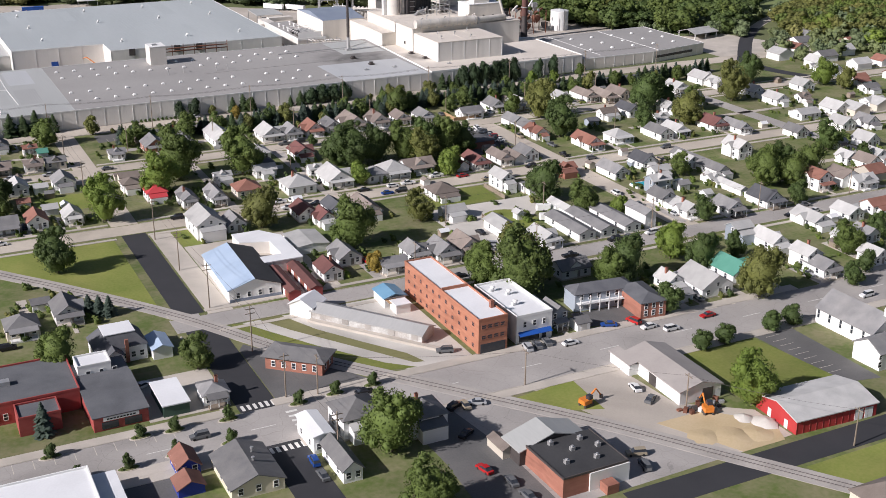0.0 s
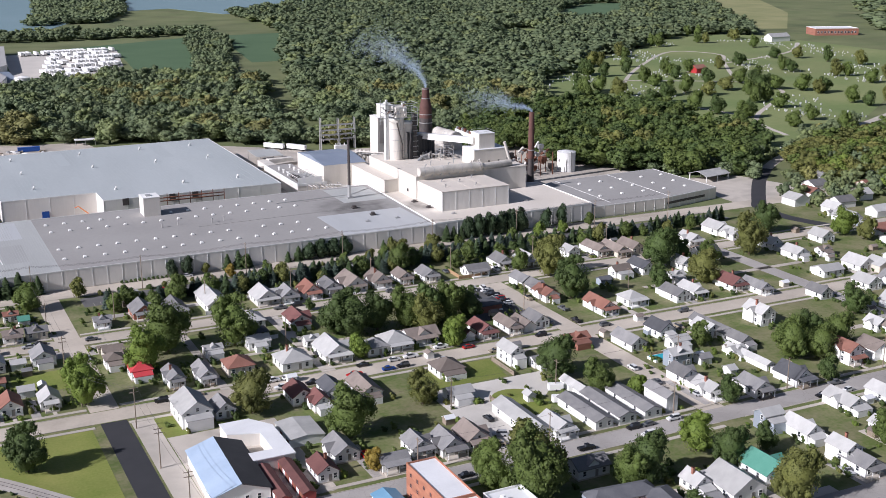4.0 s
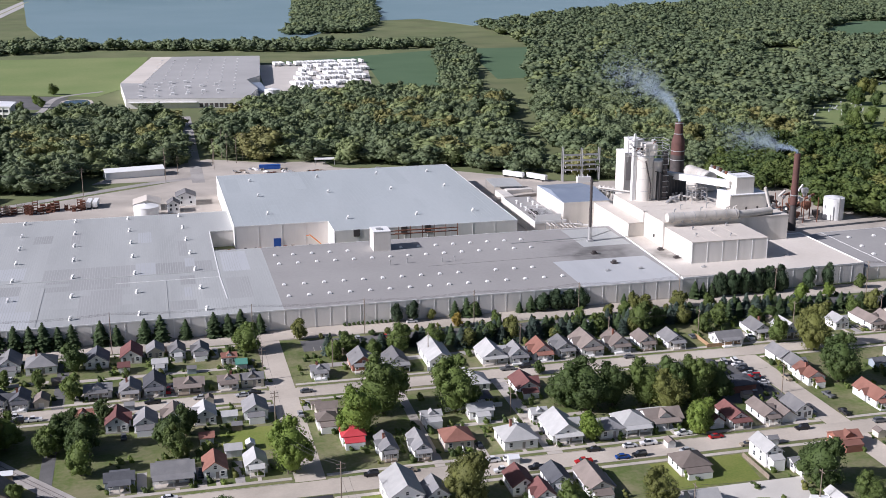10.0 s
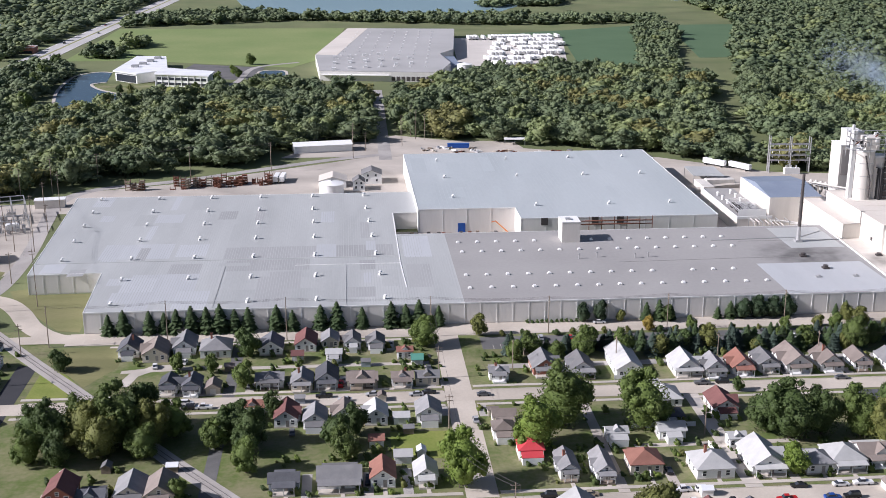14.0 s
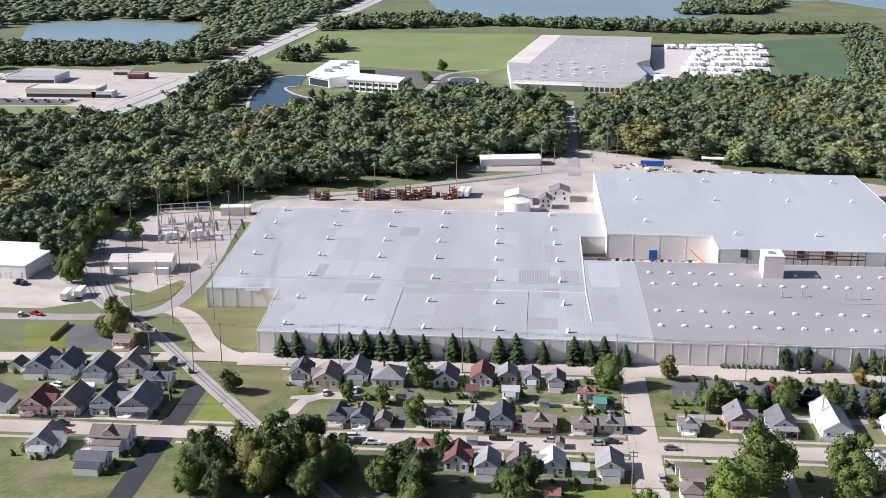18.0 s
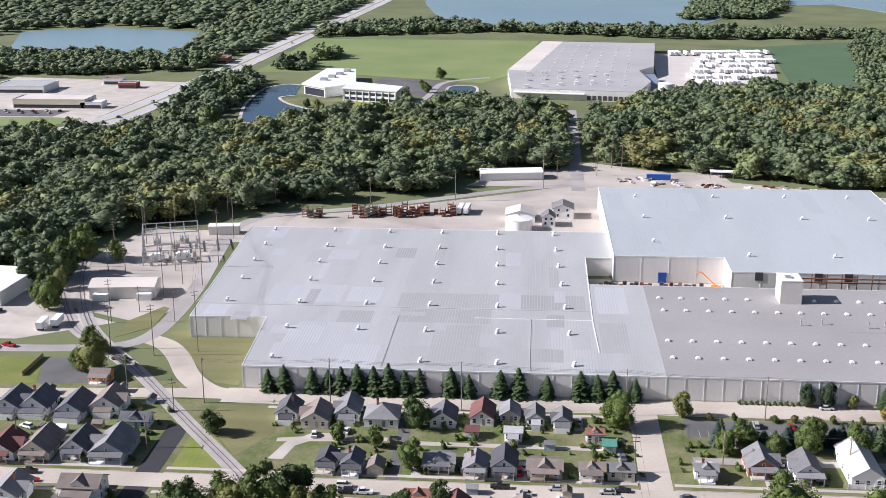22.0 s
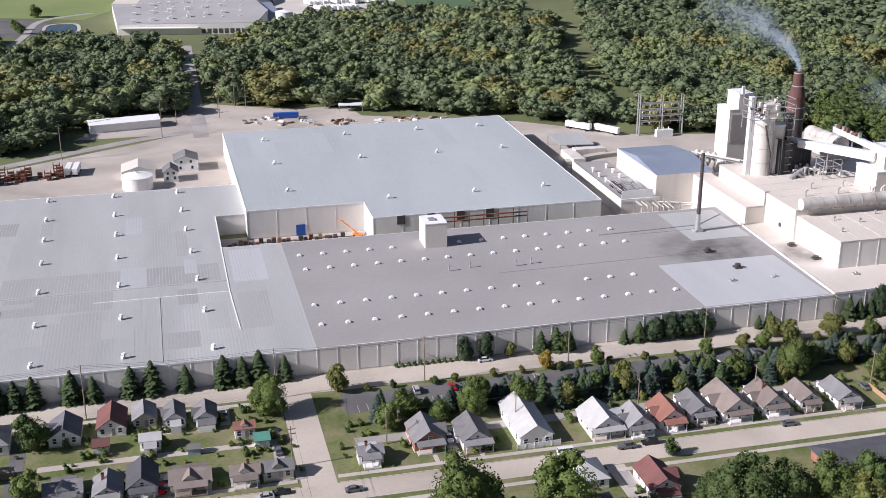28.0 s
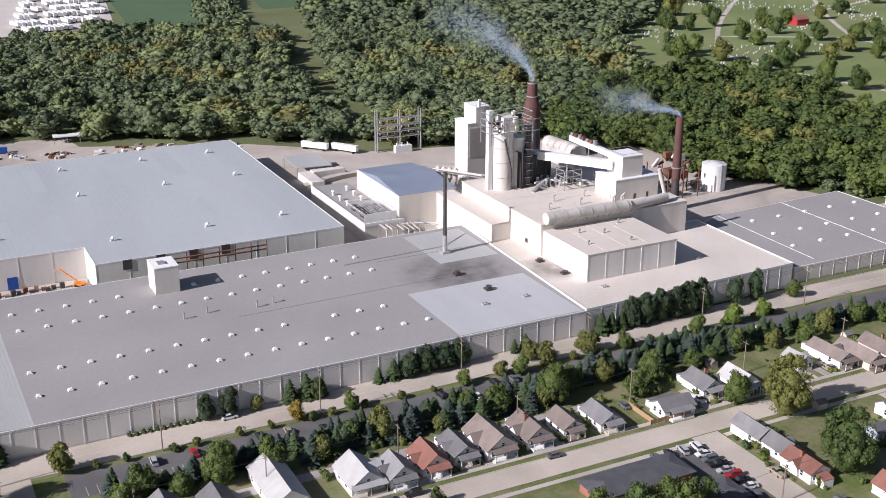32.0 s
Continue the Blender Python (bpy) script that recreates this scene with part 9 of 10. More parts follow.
part("lean_to_roof", Build().add([(-3, 17.6, 3.0), (0, 17.6, 3.7), (0, 27.4, 3.7), (-3, 27.4, 3.0), (-3, 17.6, 3.2), (0, 17.6, 3.9), (0, 27.4, 3.9), (-3, 27.4, 3.2)], [(3, 2, 1, 0), (4, 5, 6, 7), (0, 1, 5, 4), (1, 2, 6, 5), (2, 3, 7, 6), (3, 0, 4, 7)]).mesh("lean_to_roof", "taupe"), bg)
rs = thing("red_works_shed", (99.5, -342.5, 0), -3, "bright red metal shed with pale grey roof", "works shed")
part("wall", flip(Build().house(0, 0, 14.5, 23.5, 0, 3.5, 1.7)).mesh("wall", "red"), rs)
part("roof", flip(Build().gable(0, 0, 14.5, 23.5, 3.5, 1.7)).mesh("roof", "shinglelight"), rs)
for x in (17, 20):
    part("roller_door", Build().box(x, -0.08, 0.05, x + 2.4, 0.03, 2.8).mesh("roller_door", "white"), rs)
for y in (3, 9):
    part("door", Build().box(-0.08, y, 0.05, 0.03, y + 1.2, 2.2).mesh("door", "white"), rs)
for k in range(12):
    part("trim", Build().box(-0.02, -0.06, 0, 0.06, 0.0, 3.4).mesh("trim", "redshop"), rs, at=(k * 1.9, -0.02, 0))
ch = thing("white_church", (148.5, -317, 0), 2, "white clapboard church with grey roof and small spire", "church")
part("nave", Build().house(0, 0, 11, 20, 0, 4.6, 4.2).mesh("nave", "white"), ch)
part("nave_roof", Build().gable(0, 0, 11, 20, 4.6, 4.2).mesh("nave_roof", "shinglegrey"), ch)
part("hall_wing", flip(Build().house(-10, -8, -1, 22, 0, 4.8, 2.6)).mesh("hall_wing", "white"), ch)
part("hall_roof", flip(Build().gable(-10, -8, -1, 22, 4.8, 2.6)).mesh("hall_roof", "shinglegrey"), ch)
sp = part("spire_base", Build().box(4.6, -0.6, 4, 6.4, 1.2, 10).mesh("spire_base", "white"), ch)
part("spire", Build().add([(4.5, -0.7, 10), (6.5, -0.7, 10), (6.5, 1.3, 10), (4.5, 1.3, 10), (5.5, 0.3, 14)], [(0, 1, 4), (1, 2, 4), (2, 3, 4), (3, 0, 4), (3, 2, 1, 0)]).mesh("spire", "white"), sp)
for k in range(5):
    window(ch, 0, 3 + k * 4, 1.8, -90, 0.8, 2.4)
    window(ch, -8 + k * 5, -10, 1.2), window(ch, -8 + k * 5, -10, 3.4, 0, 0.9, 1.1)
ap = thing("apartment_block", (90, -270, 0), -6, "l-shaped two-storey apartments with charcoal hipped roofs", "apartments")
part("wall", Build().box(0, 8, 0, 19, 15, 5.2).mesh("wall", "sidinggrey"), ap)
part("roof", Build().hip(0, 8, 19, 15, 5.2, 1.9).mesh("roof", "shingledark"), ap)
part("wing_wall", Build().box(15, -3, 0, 23, 8, 4.9).mesh("wing_wall", "brick"), ap)
part("wing_roof", Build().hip(15, -3, 23, 11, 4.9, 1.9).mesh("wing_roof", "shingledark"), ap)
for k in range(5):
    part("porch_post", Build().box(1 + k * 3, 6.4, 0, 1.25 + k * 3, 6.65, 5.2).mesh("porch_post", "white"), ap)
part("balcony", Build().box(0.5, 6.4, 2.6, 15, 8, 2.85).mesh("balcony", "white"), ap)
row_of_windows(ap, 5, 0.6, 14.6, 1.0, 8), row_of_windows(ap, 5, 0.6, 14.6, 3.5, 8), row_of_windows(ap, 3, 15.4, 22.6, 1.0, -3), row_of_windows(ap, 3, 15.4, 22.6, 3.2, -3)
flat("lot_apartments", [(88, -272), (106, -275), (106, -264), (89, -262.5)], 0.06, "carpark", "dark parking court before apartments", "lot")
# works yard machines and heaps
for x, y, a in ((64, -309.5, 10), (88, -325, 70)):
    dg = thing("excavator", (x, y, 0.05), a, "yellow-orange digger parked in the works yard", "digger")
    part("tracks", Build().box(-1.6, -1.3, 0, 1.6, -0.7, 0.8, 0.25).box(-1.6, 0.7, 0, 1.6, 1.3, 0.8, 0.25).mesh("tracks", "darksteel"), dg)
    part("body", Build().box(-1.7, -1.2, 0.8, 1.0, 1.2, 1.9, 0.2).mesh("body", "orange"), dg)
    part("cab", Build().box(-0.2, -1.1, 1.9, 1.0, 0.1, 2.9).mesh("cab", "glass"), dg)
    part("boom", Build().tube((0.8, 0.3, 1.6), (3.2, 0.3, 3.4), 0.22).tube((3.2, 0.3, 3.4), (5.0, 0.3, 1.2), 0.18).mesh("boom", "orange"), dg)
    part("bucket", Build().box(4.7, -0.2, 0.4, 5.5, 0.8, 1.2, 0.2).mesh("bucket", "darksteel"), dg)
rng = random.Random(31)
for x, y, r, h, m in ((97, -335, 3.4, 1.3, "whitegravel"), (94, -331, 2.4, 0.9, "whitegravel"), (86, -337, 5, 0.5, "sand"), (80, -334, 4, 0.35, "sand"), (92, -338, 4, 0.5, "sand")):
    hp = Build()
    ring = [[(r * (1 - j / 4) * rng.uniform(0.8, 1.15) * math.cos(i * math.pi / 7), r * (1 - j / 4) * rng.uniform(0.8, 1.15) * math.sin(i * math.pi / 7), h * (j / 4) ** 0.8) for i in range(14)] for j in range(4)]
    hp.add([p for q in ring for p in q] + [(0, 0, h)], [(j * 14 + i, j * 14 + (i + 1) % 14, (j + 1) * 14 + (i + 1) % 14, (j + 1) * 14 + i) for j in range(3) for i in range(14)] + [(42 + i, 42 + (i + 1) % 14, 56) for i in range(14)])
    o = new("gravel_mound", hp.mesh("gravel_mound", m, True))
    o.matrix_basis = pose(x, y, 0.06)
    tagged(o, "low rounded mound of %s in the works yard" % m.replace("white", ""), "mound", "mounds in the works yard")
for k in range(14):
    j = thing("junk", (82.5 + k * 0.9, -321.5 - (k % 3) * 1.2, 0.05), k * 40, "scrap car parts and drums beside a shed", "junk", "junk beside the shed")
    part("piece", Build().box(-0.6, -0.5, 0, 0.7, 0.5, rng.uniform(0.4, 1.3), 0.12).mesh("piece", rng.choice(["darksteel", "white", "rust", "steel"])), j)


# ---- poles and lines ----
def pole(x, y, h, rz=0, arms=1, tall=False):
    e = thing("utility_pole", (x, y, 0), rz, "tall weathered wooden utility pole with crossarms" if tall else "wooden utility pole with a crossarm", "utility pole", "utility poles")
    part("pole", Build().tube((0, 0, 0), (0, 0, h), 0.2, 0.13, 7).mesh("pole", "wood"), e)
    for k in range(arms):
        part("crossarm", Build().box(-1.3, -0.08, h - 0.9 - k * 1.3, 1.3, 0.08, h - 0.72 - k * 1.3).mesh("crossarm", "wood"), e)
    return e


for x, y, h, arms in ((-232, 169, 20, 0), (-235, 125, 13, 2), (-226, 122, 12, 2), (-196, 109, 16, 1), (-219, 209, 17, 3), (-188, 138, 15, 1), (-192, 181, 21, 2), (-185, 62, 14, 1), (-203, 73, 11, 1), (-243, 156, 14, 3), (-212, 150, 12, 0), (-205, 128, 12, 1)):
    pole(x, y, h, 20, arms, h > 15)


def wire(points, sag=0.8, r=0.03):
    line = [Vector(points[0])]
    for p, q in zip(points, points[1:]):
        p, q = Vector(p), Vector(q)
        line += [p.lerp(q, i / 6) - Vector((0, 0, sag * 4 * i / 6 * (1 - i / 6))) for i in range(1, 7)]
    v = []
    for i, c in enumerate(line):
        d = line[min(i + 1, len(line) - 1)] - line[max(i - 1, 0)]
        s = Vector((-d.y, d.x, 0)).normalized() * r
        v += [c + s, c - s, c + Vector((0, 0, r * 1.6))]
    b = Build().add(v, [(i * 3 + a, i * 3 + (a + 1) % 3, i * 3 + 3 + (a + 1) % 3, i * 3 + 3 + a) for i in range(len(line) - 1) for a in range(3)])
    return tagged(new("power_line", b.mesh("power_line", "darksteel")), "thin dark overhead power line", "power line")


front = [(-152, -12.8, 16), (-109.7, -12.8, 17), (-66.7, -12.8, 17), (-13.9, -12.8, 16), (30, -13.2, 15), (75, -13.2, 15), (120, -13.2, 15), (165, -13.2, 15), (210, -13.4, 15), (255, -13.4, 15), (300, -13.6, 15)]
for x, y, h in front:
    pole(x, y, h, 90, 2, True)
for off in (-1, 0, 1):
    wire([(x, y + off, h - 0.7) for x, y, h in front])
main_x = [(-14.0, -20, 12), (-14.0, -52, 12), (-14.0, -92, 12), (-14.2, -128, 12), (-2.2, -152, 14), (-1.8, -182, 13), (-1.4, -214, 14), (1.0, -246, 13), (0.5, -274, 12), (1.5, -306, 12)]
for x, y, h in main_x:
    pole(x, y, h, 0, 2)
for off in (-1, 1):
    wire([(x + off, y, h - 0.7) for x, y, h in main_x])
for row in ([(-240, -48, 11), (-200, -48, 11), (-160, -47, 11)], [(12, -46, 11), (48, -46, 11), (84, -46, 11), (120, -46, 11), (158, -46, 11), (200, -46, 11), (240, -46, 11)], [(10, -106, 11), (63, -101, 11), (110, -108, 11), (160, -107, 11), (210, -107, 11), (250, -107, 11)], [(62, -217, 11), (104, -218.5, 11), (150, -217, 12), (197, -216, 11), (240, -216, 11)], [(60, -182, 11), (90, -182, 11), (128, -183, 11), (178, -182, 11), (230, -181, 11)], [(8, -276, 11), (56, -294, 10), (84, -322, 10), (108, -352, 10)]):
    for x, y, h in row:
        pole(x, y, h, 90, 1)
    wire([(x, y, h - 0.7) for x, y, h in row])
west_line = [(-167, 32, 24), (-187, 108, 27), (-197, 170, 18), (-205, 220, 21), (-185, 244, 17), (-134.5, 254, 18), (-88.5, 263, 18), (-40, 296, 17), (-8, 330, 17)]
for x, y, h in west_line:
    pole(x, y, h, 30, 2, True)
for off in (-1, 0, 1):
    wire([(x + off, y, h - 0.7) for x, y, h in west_line], 1.5)
for x, y, h in ((-238, 183, 24), (-227, 199, 19), (-246, 164, 14), (-225, 220, 15), (-182, 27, 20), (-210, 60, 18), (-252, 130, 13), (-256, 150, 13), (-200, 95, 20), (-8, 345, 18), (2, 352, 20), (-1, 360, 22), (8, 348, 18), (13, 356, 19), (-40, 330, 16), (-32, 318, 12), (-200, 32, 17), (-178, -12, 15), (-160, -20, 12)):
    pole(x, y, h, 20, 2, True)
# lamp posts of the front street
for x in (-120, -75, -30, 25, 70, 115, 160, 205, 250):
    lp = thing("street_lamp", (x, 0.9, 0), 0, "slim grey street lamp on the verge", "street lamp", "street lamps")
    part("post", Build().tube((0, 0, 0), (0, 0, 8), 0.12, 0.07, 6).mesh("post", "steel"), lp)
    part("arm", Build().tube((0, 0, 8), (0, -1.8, 8.3), 0.05, k=5).mesh("arm", "steel"), lp)
    part("head", Build().box(-0.15, -2.3, 8.22, 0.15, -1.7, 8.38).mesh("head", "steel"), lp)
# garden fences
for x, y, n, rz, m in ((40, -111, 15, -90, "white"), (62, -108, 18, -90, "white"), (42, -95, 20, 0, "white"), (156, -48, 12, -90, "fencewood"), (155, -60, 14, 0, "fencewood"), (13, -147, 15, -90, "fencewood"), (-222, 5, 18, 90, "fencewood"), (45, -57.6, 12, 0, "white"), (122, -150, 16, -90, "wood"), (174, -172, 12, 0, "fencewood"), (105, -180, 14, -90, "wood")):
    fe = thing("garden_fence", (x, y, 0), rz, "white board garden fence" if m == "white" else "brown wooden garden fence", "fence", "garden fences")
    part("fence_panel", Build().box(0, -0.04, 0.05, n, 0.04, 1.6).mesh("fence_panel", m), fe)
    for k in range(int(n / 2.4) + 1):
        part("post", Build().box(k * 2.4 - 0.07, -0.09, 0, k * 2.4 + 0.07, 0.09, 1.75).mesh("post", m), fe)


# ---- far: water, fields, highway, distribution centre, office park ----
flat("lake", [(-178, 1262), (-112, 1190), (-7, 1172), (157, 1200), (215, 1330), (250, 1500), (420, 1560), (470, 1400), (560, 1440), (760, 1640), (1100, 1760), (1100, 2300), (-300, 2300), (-230, 1560)], 0.25, "water", "wide blue-grey gravel-pit lake", "water", thick=0.6)
flat("lake_west", [(-625, 872), (-712, 1115), (-615, 1165), (-478, 1120), (-450, 985), (-452, 868), (-544, 876)], 0.2, "water", "dark still pond among trees", "water", thick=0.5)
flat("pond_office", [(-268.6, 493), (-284, 576), (-287, 657), (-271, 682), (-258, 678), (-252, 620), (-262.5, 608), (-249, 578), (-227, 552), (-207, 523), (-205, 500), (-222, 489), (-244, 485)], 0.2, "pond", "curving ornamental pond beside an office", "water", thick=0.5)
flat("pond_small", [(-124.6, 651), (-122, 678), (-102, 680), (-97.5, 649), (-102.5, 609), (-118, 597)], 0.2, "pond", "small stone-rimmed pond", "water", thick=0.5)
flat("meadow", [(-318, 1050), (-45, 1040), (-60, 780), (-95, 700), (-250, 760), (-320, 760)], 0.1, "meadow", "broad mown bright green meadow", "meadow")
flat("field_dark", [(88, 940), (350, 1055), (340, 900), (250, 690), (180, 690), (205, 930)], 0.1, "crop", "dark green crop field", "field")
flat("field_two", [(362, 1050), (470, 1050), (400, 740), (312, 740)], 0.1, "crop", "dark green crop field", "field")
flat("field_three", [(900, 1065), (1030, 1250), (1139, 1350), (1205, 1330), (985, 1015), (900, 1000)], 0.1, "crop", "dark green field between woods", "field")
flat("glade", [(745, 975), (795, 940), (725, 825), (660, 825)], 0.1, "meadow", "sunlit grass glade among the woods", "glade")
flat("field_pale", [(1051, 821), (1232, 1111), (1433, 1395), (1553, 1385), (1317, 1019), (1115, 797)], 0.1, "drygrass", "pale dry hay field", "field")
flat("field_west", [(-700, 420), (-460, 420), (-440, 330), (-700, 300)], 0.08, "meadow", "roadside grass field", "field")
ribbon("highway", [(-640, 180), (-450, 370), (-392, 432), (-368, 500), (-356, 640), (-345, 900), (-318, 1400), (-280, 2200)], 29, 0.22, "highway", "wide pale divided highway", "road")
ribbon("highway_median", [(-392, 436), (-368, 504), (-356, 640), (-345, 900), (-318, 1400), (-280, 2200)], 3, 0.26, "drygrass", "grass strip along the highway middle", "median")
ribbon("road_link", [(-640, 430), (-470, 445), (-400, 440), (-330, 455), (-250, 460), (-200, 470)], 8, 0.2, "asphalt", "pale road beside the woods", "road")
for k, (x, y) in enumerate(((-381, 462), (-366, 505), (-362, 575), (-349, 640), (-358, 720), (-343, 800), (-352, 905), (-334, 1000), (-343, 1090), (-320, 1240))):
    car(x, y, 84 if k % 2 else 264, ("sedan", "suv", "van", "pickup")[k % 4], ("white", "black", "silver", "red", "grey")[k % 5]).location.z = 0.26
for pts, w in (([(-404, 440), (-381, 500), (-369.5, 640), (-358.5, 900), (-331, 1400)], 0.5), ([(-382, 432), (-356, 500), (-343, 640), (-331.5, 900), (-305, 1400)], 0.5)):
    ribbon("edge_line", pts, w, 0.24, "paint", "white line along the highway edge", "road line")
flat("lawn_roadside", [(-560, 462), (-405, 470), (-392, 500), (-420, 505), (-560, 500)], 0.14, "meadow", "grass strip before the forecourts", "lawn")
flat("lot_roadside", [(-500, 505), (-420, 508), (-415, 535), (-500, 538)], 0.15, "carpark", "dark roadside car park", "lot")
flat("lot_highway", [(-560, 480), (-385, 480), (-368, 690), (-540, 715)], 0.12, "concrete", "pale concrete forecourts beside the highway", "lot")
for x, y, w, d, h, wall, roof in ((-468, 545, 60, 26, 7, "creamwall", "creamroof"), (-440, 672, 18, 12, 5, "white", "shinglered"), (-418, 650, 16, 12, 5, "redshop", "shinglered"), (-520, 620, 46, 34, 6, "white", "metalroof"), (-412, 545, 18, 12, 5, "white", "whiteroof"), (-390, 820, 26, 20, 6, "brick", "shinglered")):
    b = box_building("roadside_shop", x, y, w, d, h, wall, roof, "low roadside shop beside the highway forecourt", "shop", parapet=0.6)
    part("shop_front", Build().box(1, -0.1, 0.3, w - 1, 0.03, 3).mesh("shop_front", "glass"), b)

dc = thing("distribution_centre", (-64, 590, 0), 0, "vast low distribution warehouse with grey roof", "warehouse")
o = [(-3, 27), (102, 9), (117, 70), (112, 136), (128, 166), (146, 354), (23, 368), (-9, 136)]
part("wall", Build().prism(o, 0, 8.4).mesh("wall", "panel"), dc)
part("roof", Build().prism(o, 8.4, 8.8).mesh("roof", "dcroof"), dc)
part("roof_band", Build().prism([(-8.8, 136), (12, 130), (46, 365), (23, 367.5)], 8.8, 8.9).mesh("roof_band", "creamroof"), dc)
a = math.degrees(math.atan2(-18, 105))
part("canopy", Build().box(2, -3, 5.2, 62, 0, 5.8).mesh("canopy", "white"), dc, at=(-3, 27, 0), rz=a)
for k in range(9):
    part("dock_door", Build().box(64 + k * 4.4, -0.2, 0.8, 67 + k * 4.4, 0.05, 4.4).mesh("dock_door", "darksteel"), dc, at=(-3, 27, 0), rz=a)
part("dock_wing", Build().box(116, 72, 0, 126, 134, 6).mesh("dock_wing", "bluegrey"), dc)
SKYLIGHT = Build().box(-0.9, -0.9, 0, 0.9, 0.9, 0.6).mesh("skylight", "white")
for i in range(7):
    for j in range(11):
        part("skylight", SKYLIGHT, dc, at=(8 + i * 14 + j * 2.6, 44 + j * 28, 8.8))
for k in range(16):
    part("roof_unit", Build().box(-1.6, -1.6, 0, 1.6, 1.6, 2.0).mesh("roof_unit", "white"), dc, at=(10 + k % 6 * 14, 30 + k * 6.5, 8.85))
flat("lot_trailers", [(36, 585), (66, 735), (77, 925), (206, 930), (170, 700), (130, 652), (88, 660)], 0.12, "trailerlot", "pale concrete trailer park", "lot")
TRAILER = Build().box(-1.4, -8, 1.1, 1.4, 8, 4.2).mesh("box", "white")
AXLE = Build().tube((-1.2, -6, 0.5), (1.2, -6, 0.5), 0.5, 0.5, 10).tube((-1.2, -4.7, 0.5), (1.2, -4.7, 0.5), 0.5, 0.5, 10).mesh("bogie", "rubber")


def parked_trailer(x, y, rz):
    e = thing("box_trailer", (x, y, 0.12), rz, "white box trailer in a packed trailer park", "trailer", "trailers in the trailer park")
    part("box", TRAILER, e), part("bogie", AXLE, e)


trailer_rng = random.Random(44)
for x, y, rz in ((-234.5, 52, 4), (-230, 55.5, 4)):
    e = thing("box_trailer", (x, y, 0.12), rz, "short white box trailer parked on a gravel lot", "trailer", "trailers by the railway")
    e.matrix_basis = pose(x, y, 0.12, 0, 0, rz) @ Matrix.Diagonal((0.95, 0.5, 0.85, 1))
    part("box", TRAILER, e), part("bogie", AXLE, e)
for y, x0, n, rz in ((700, 100, 9, 12), (735, 96, 17, 14), (775, 104, 19, 8), (812, 112, 18, 14), (848, 118, 19, 10), (884, 124, 18, 12), (912, 96, 26, 6)):
    for k in range(n):
        if trailer_rng.random() < 0.74:
            parked_trailer(x0 + k * 4.1, y + k * 0.35 + trailer_rng.uniform(-2, 2), rz + trailer_rng.uniform(-2, 2))
for k in range(7):
    parked_trailer(-548 + k * 6.5, 640 + k * 0.8, 4)
for k in range(14):
    car(-495 + k * 5.6, 521 + (k % 2) * 8, 90, ("sedan", "suv", "pickup")[k % 3], ("white", "black", "silver", "red", "grey", "white")[k % 6]).location.z = 0.16
rt = thing("round_tank", (64, 640, 0), 0, "white round fire-water tank", "tank")
part("shell", Build().tube((0, 0, 0), (0, 0, 10), 7, 7, 24).mesh("shell", "white", True), rt)
part("roof", Build().tube((0, 0, 10), (0, 0, 11.5), 7.2, 0.4, 24).mesh("roof", "white"), rt)

of = thing("office_building", (-246, 610, 0), 0, "modern white two-storey office with flat white roofs", "office")
part("west_wing", Build().prism([(0, 20), (22, 0), (44, 24), (30, 112), (4, 116)], 0, 8).mesh("west_wing", "white"), of)
part("west_roof", Build().prism([(-2, 20), (22, -2), (45, 24), (31, 113), (3, 117)], 8, 9).mesh("west_roof", "whiteroof"), of)
part("east_wing", Build().prism([(40, -14), (86, -30), (88, -4), (42, 22)], 0, 10).mesh("east_wing", "white"), of)
part("east_roof", Build().prism([(39, -15), (87, -31), (89, -3), (41, 23)], 10, 10.8).mesh("east_roof", "whiteroof"), of)
a = math.degrees(math.atan2(-16, 46))
for z in (1.5, 5.8):
    part("window_band", Build().box(1.5, -0.25, 0, 47, 0.1, 2.2).mesh("window_band", "glass"), of, at=(40, -14, z), rz=a)
for k in range(9):
    part("mullion", Build().box(-0.3, -0.5, 0, 0.3, 0.1, 9.5).mesh("mullion", "white"), of, at=(40 + k * 5.7, -14 - k * 2.0, 0), rz=a)
part("glass_front", Build().box(2, -0.3, 0.5, 28, 0.1, 6.5).mesh("glass_front", "glass"), of, at=(0, 20, 0), rz=math.degrees(math.atan2(-20, 22)))
for k in range(4):
    part("roof_unit", Build().box(-3, -3, 0, 3, 3, 2).mesh("roof_unit", "steel"), of, at=(14 + k * 4, 40 + k * 18, 9))
flat("lot_office", [(-205, 640), (-130, 625), (-120, 700), (-190, 730)], 0.12, "carpark", "dark office car park", "lot")
flat("lawn_office", [(-255, 590), (-200, 560), (-140, 540), (-125, 600), (-200, 600), (-246, 612)], 0.09, "lawn", "lawn round the office", "lawn")

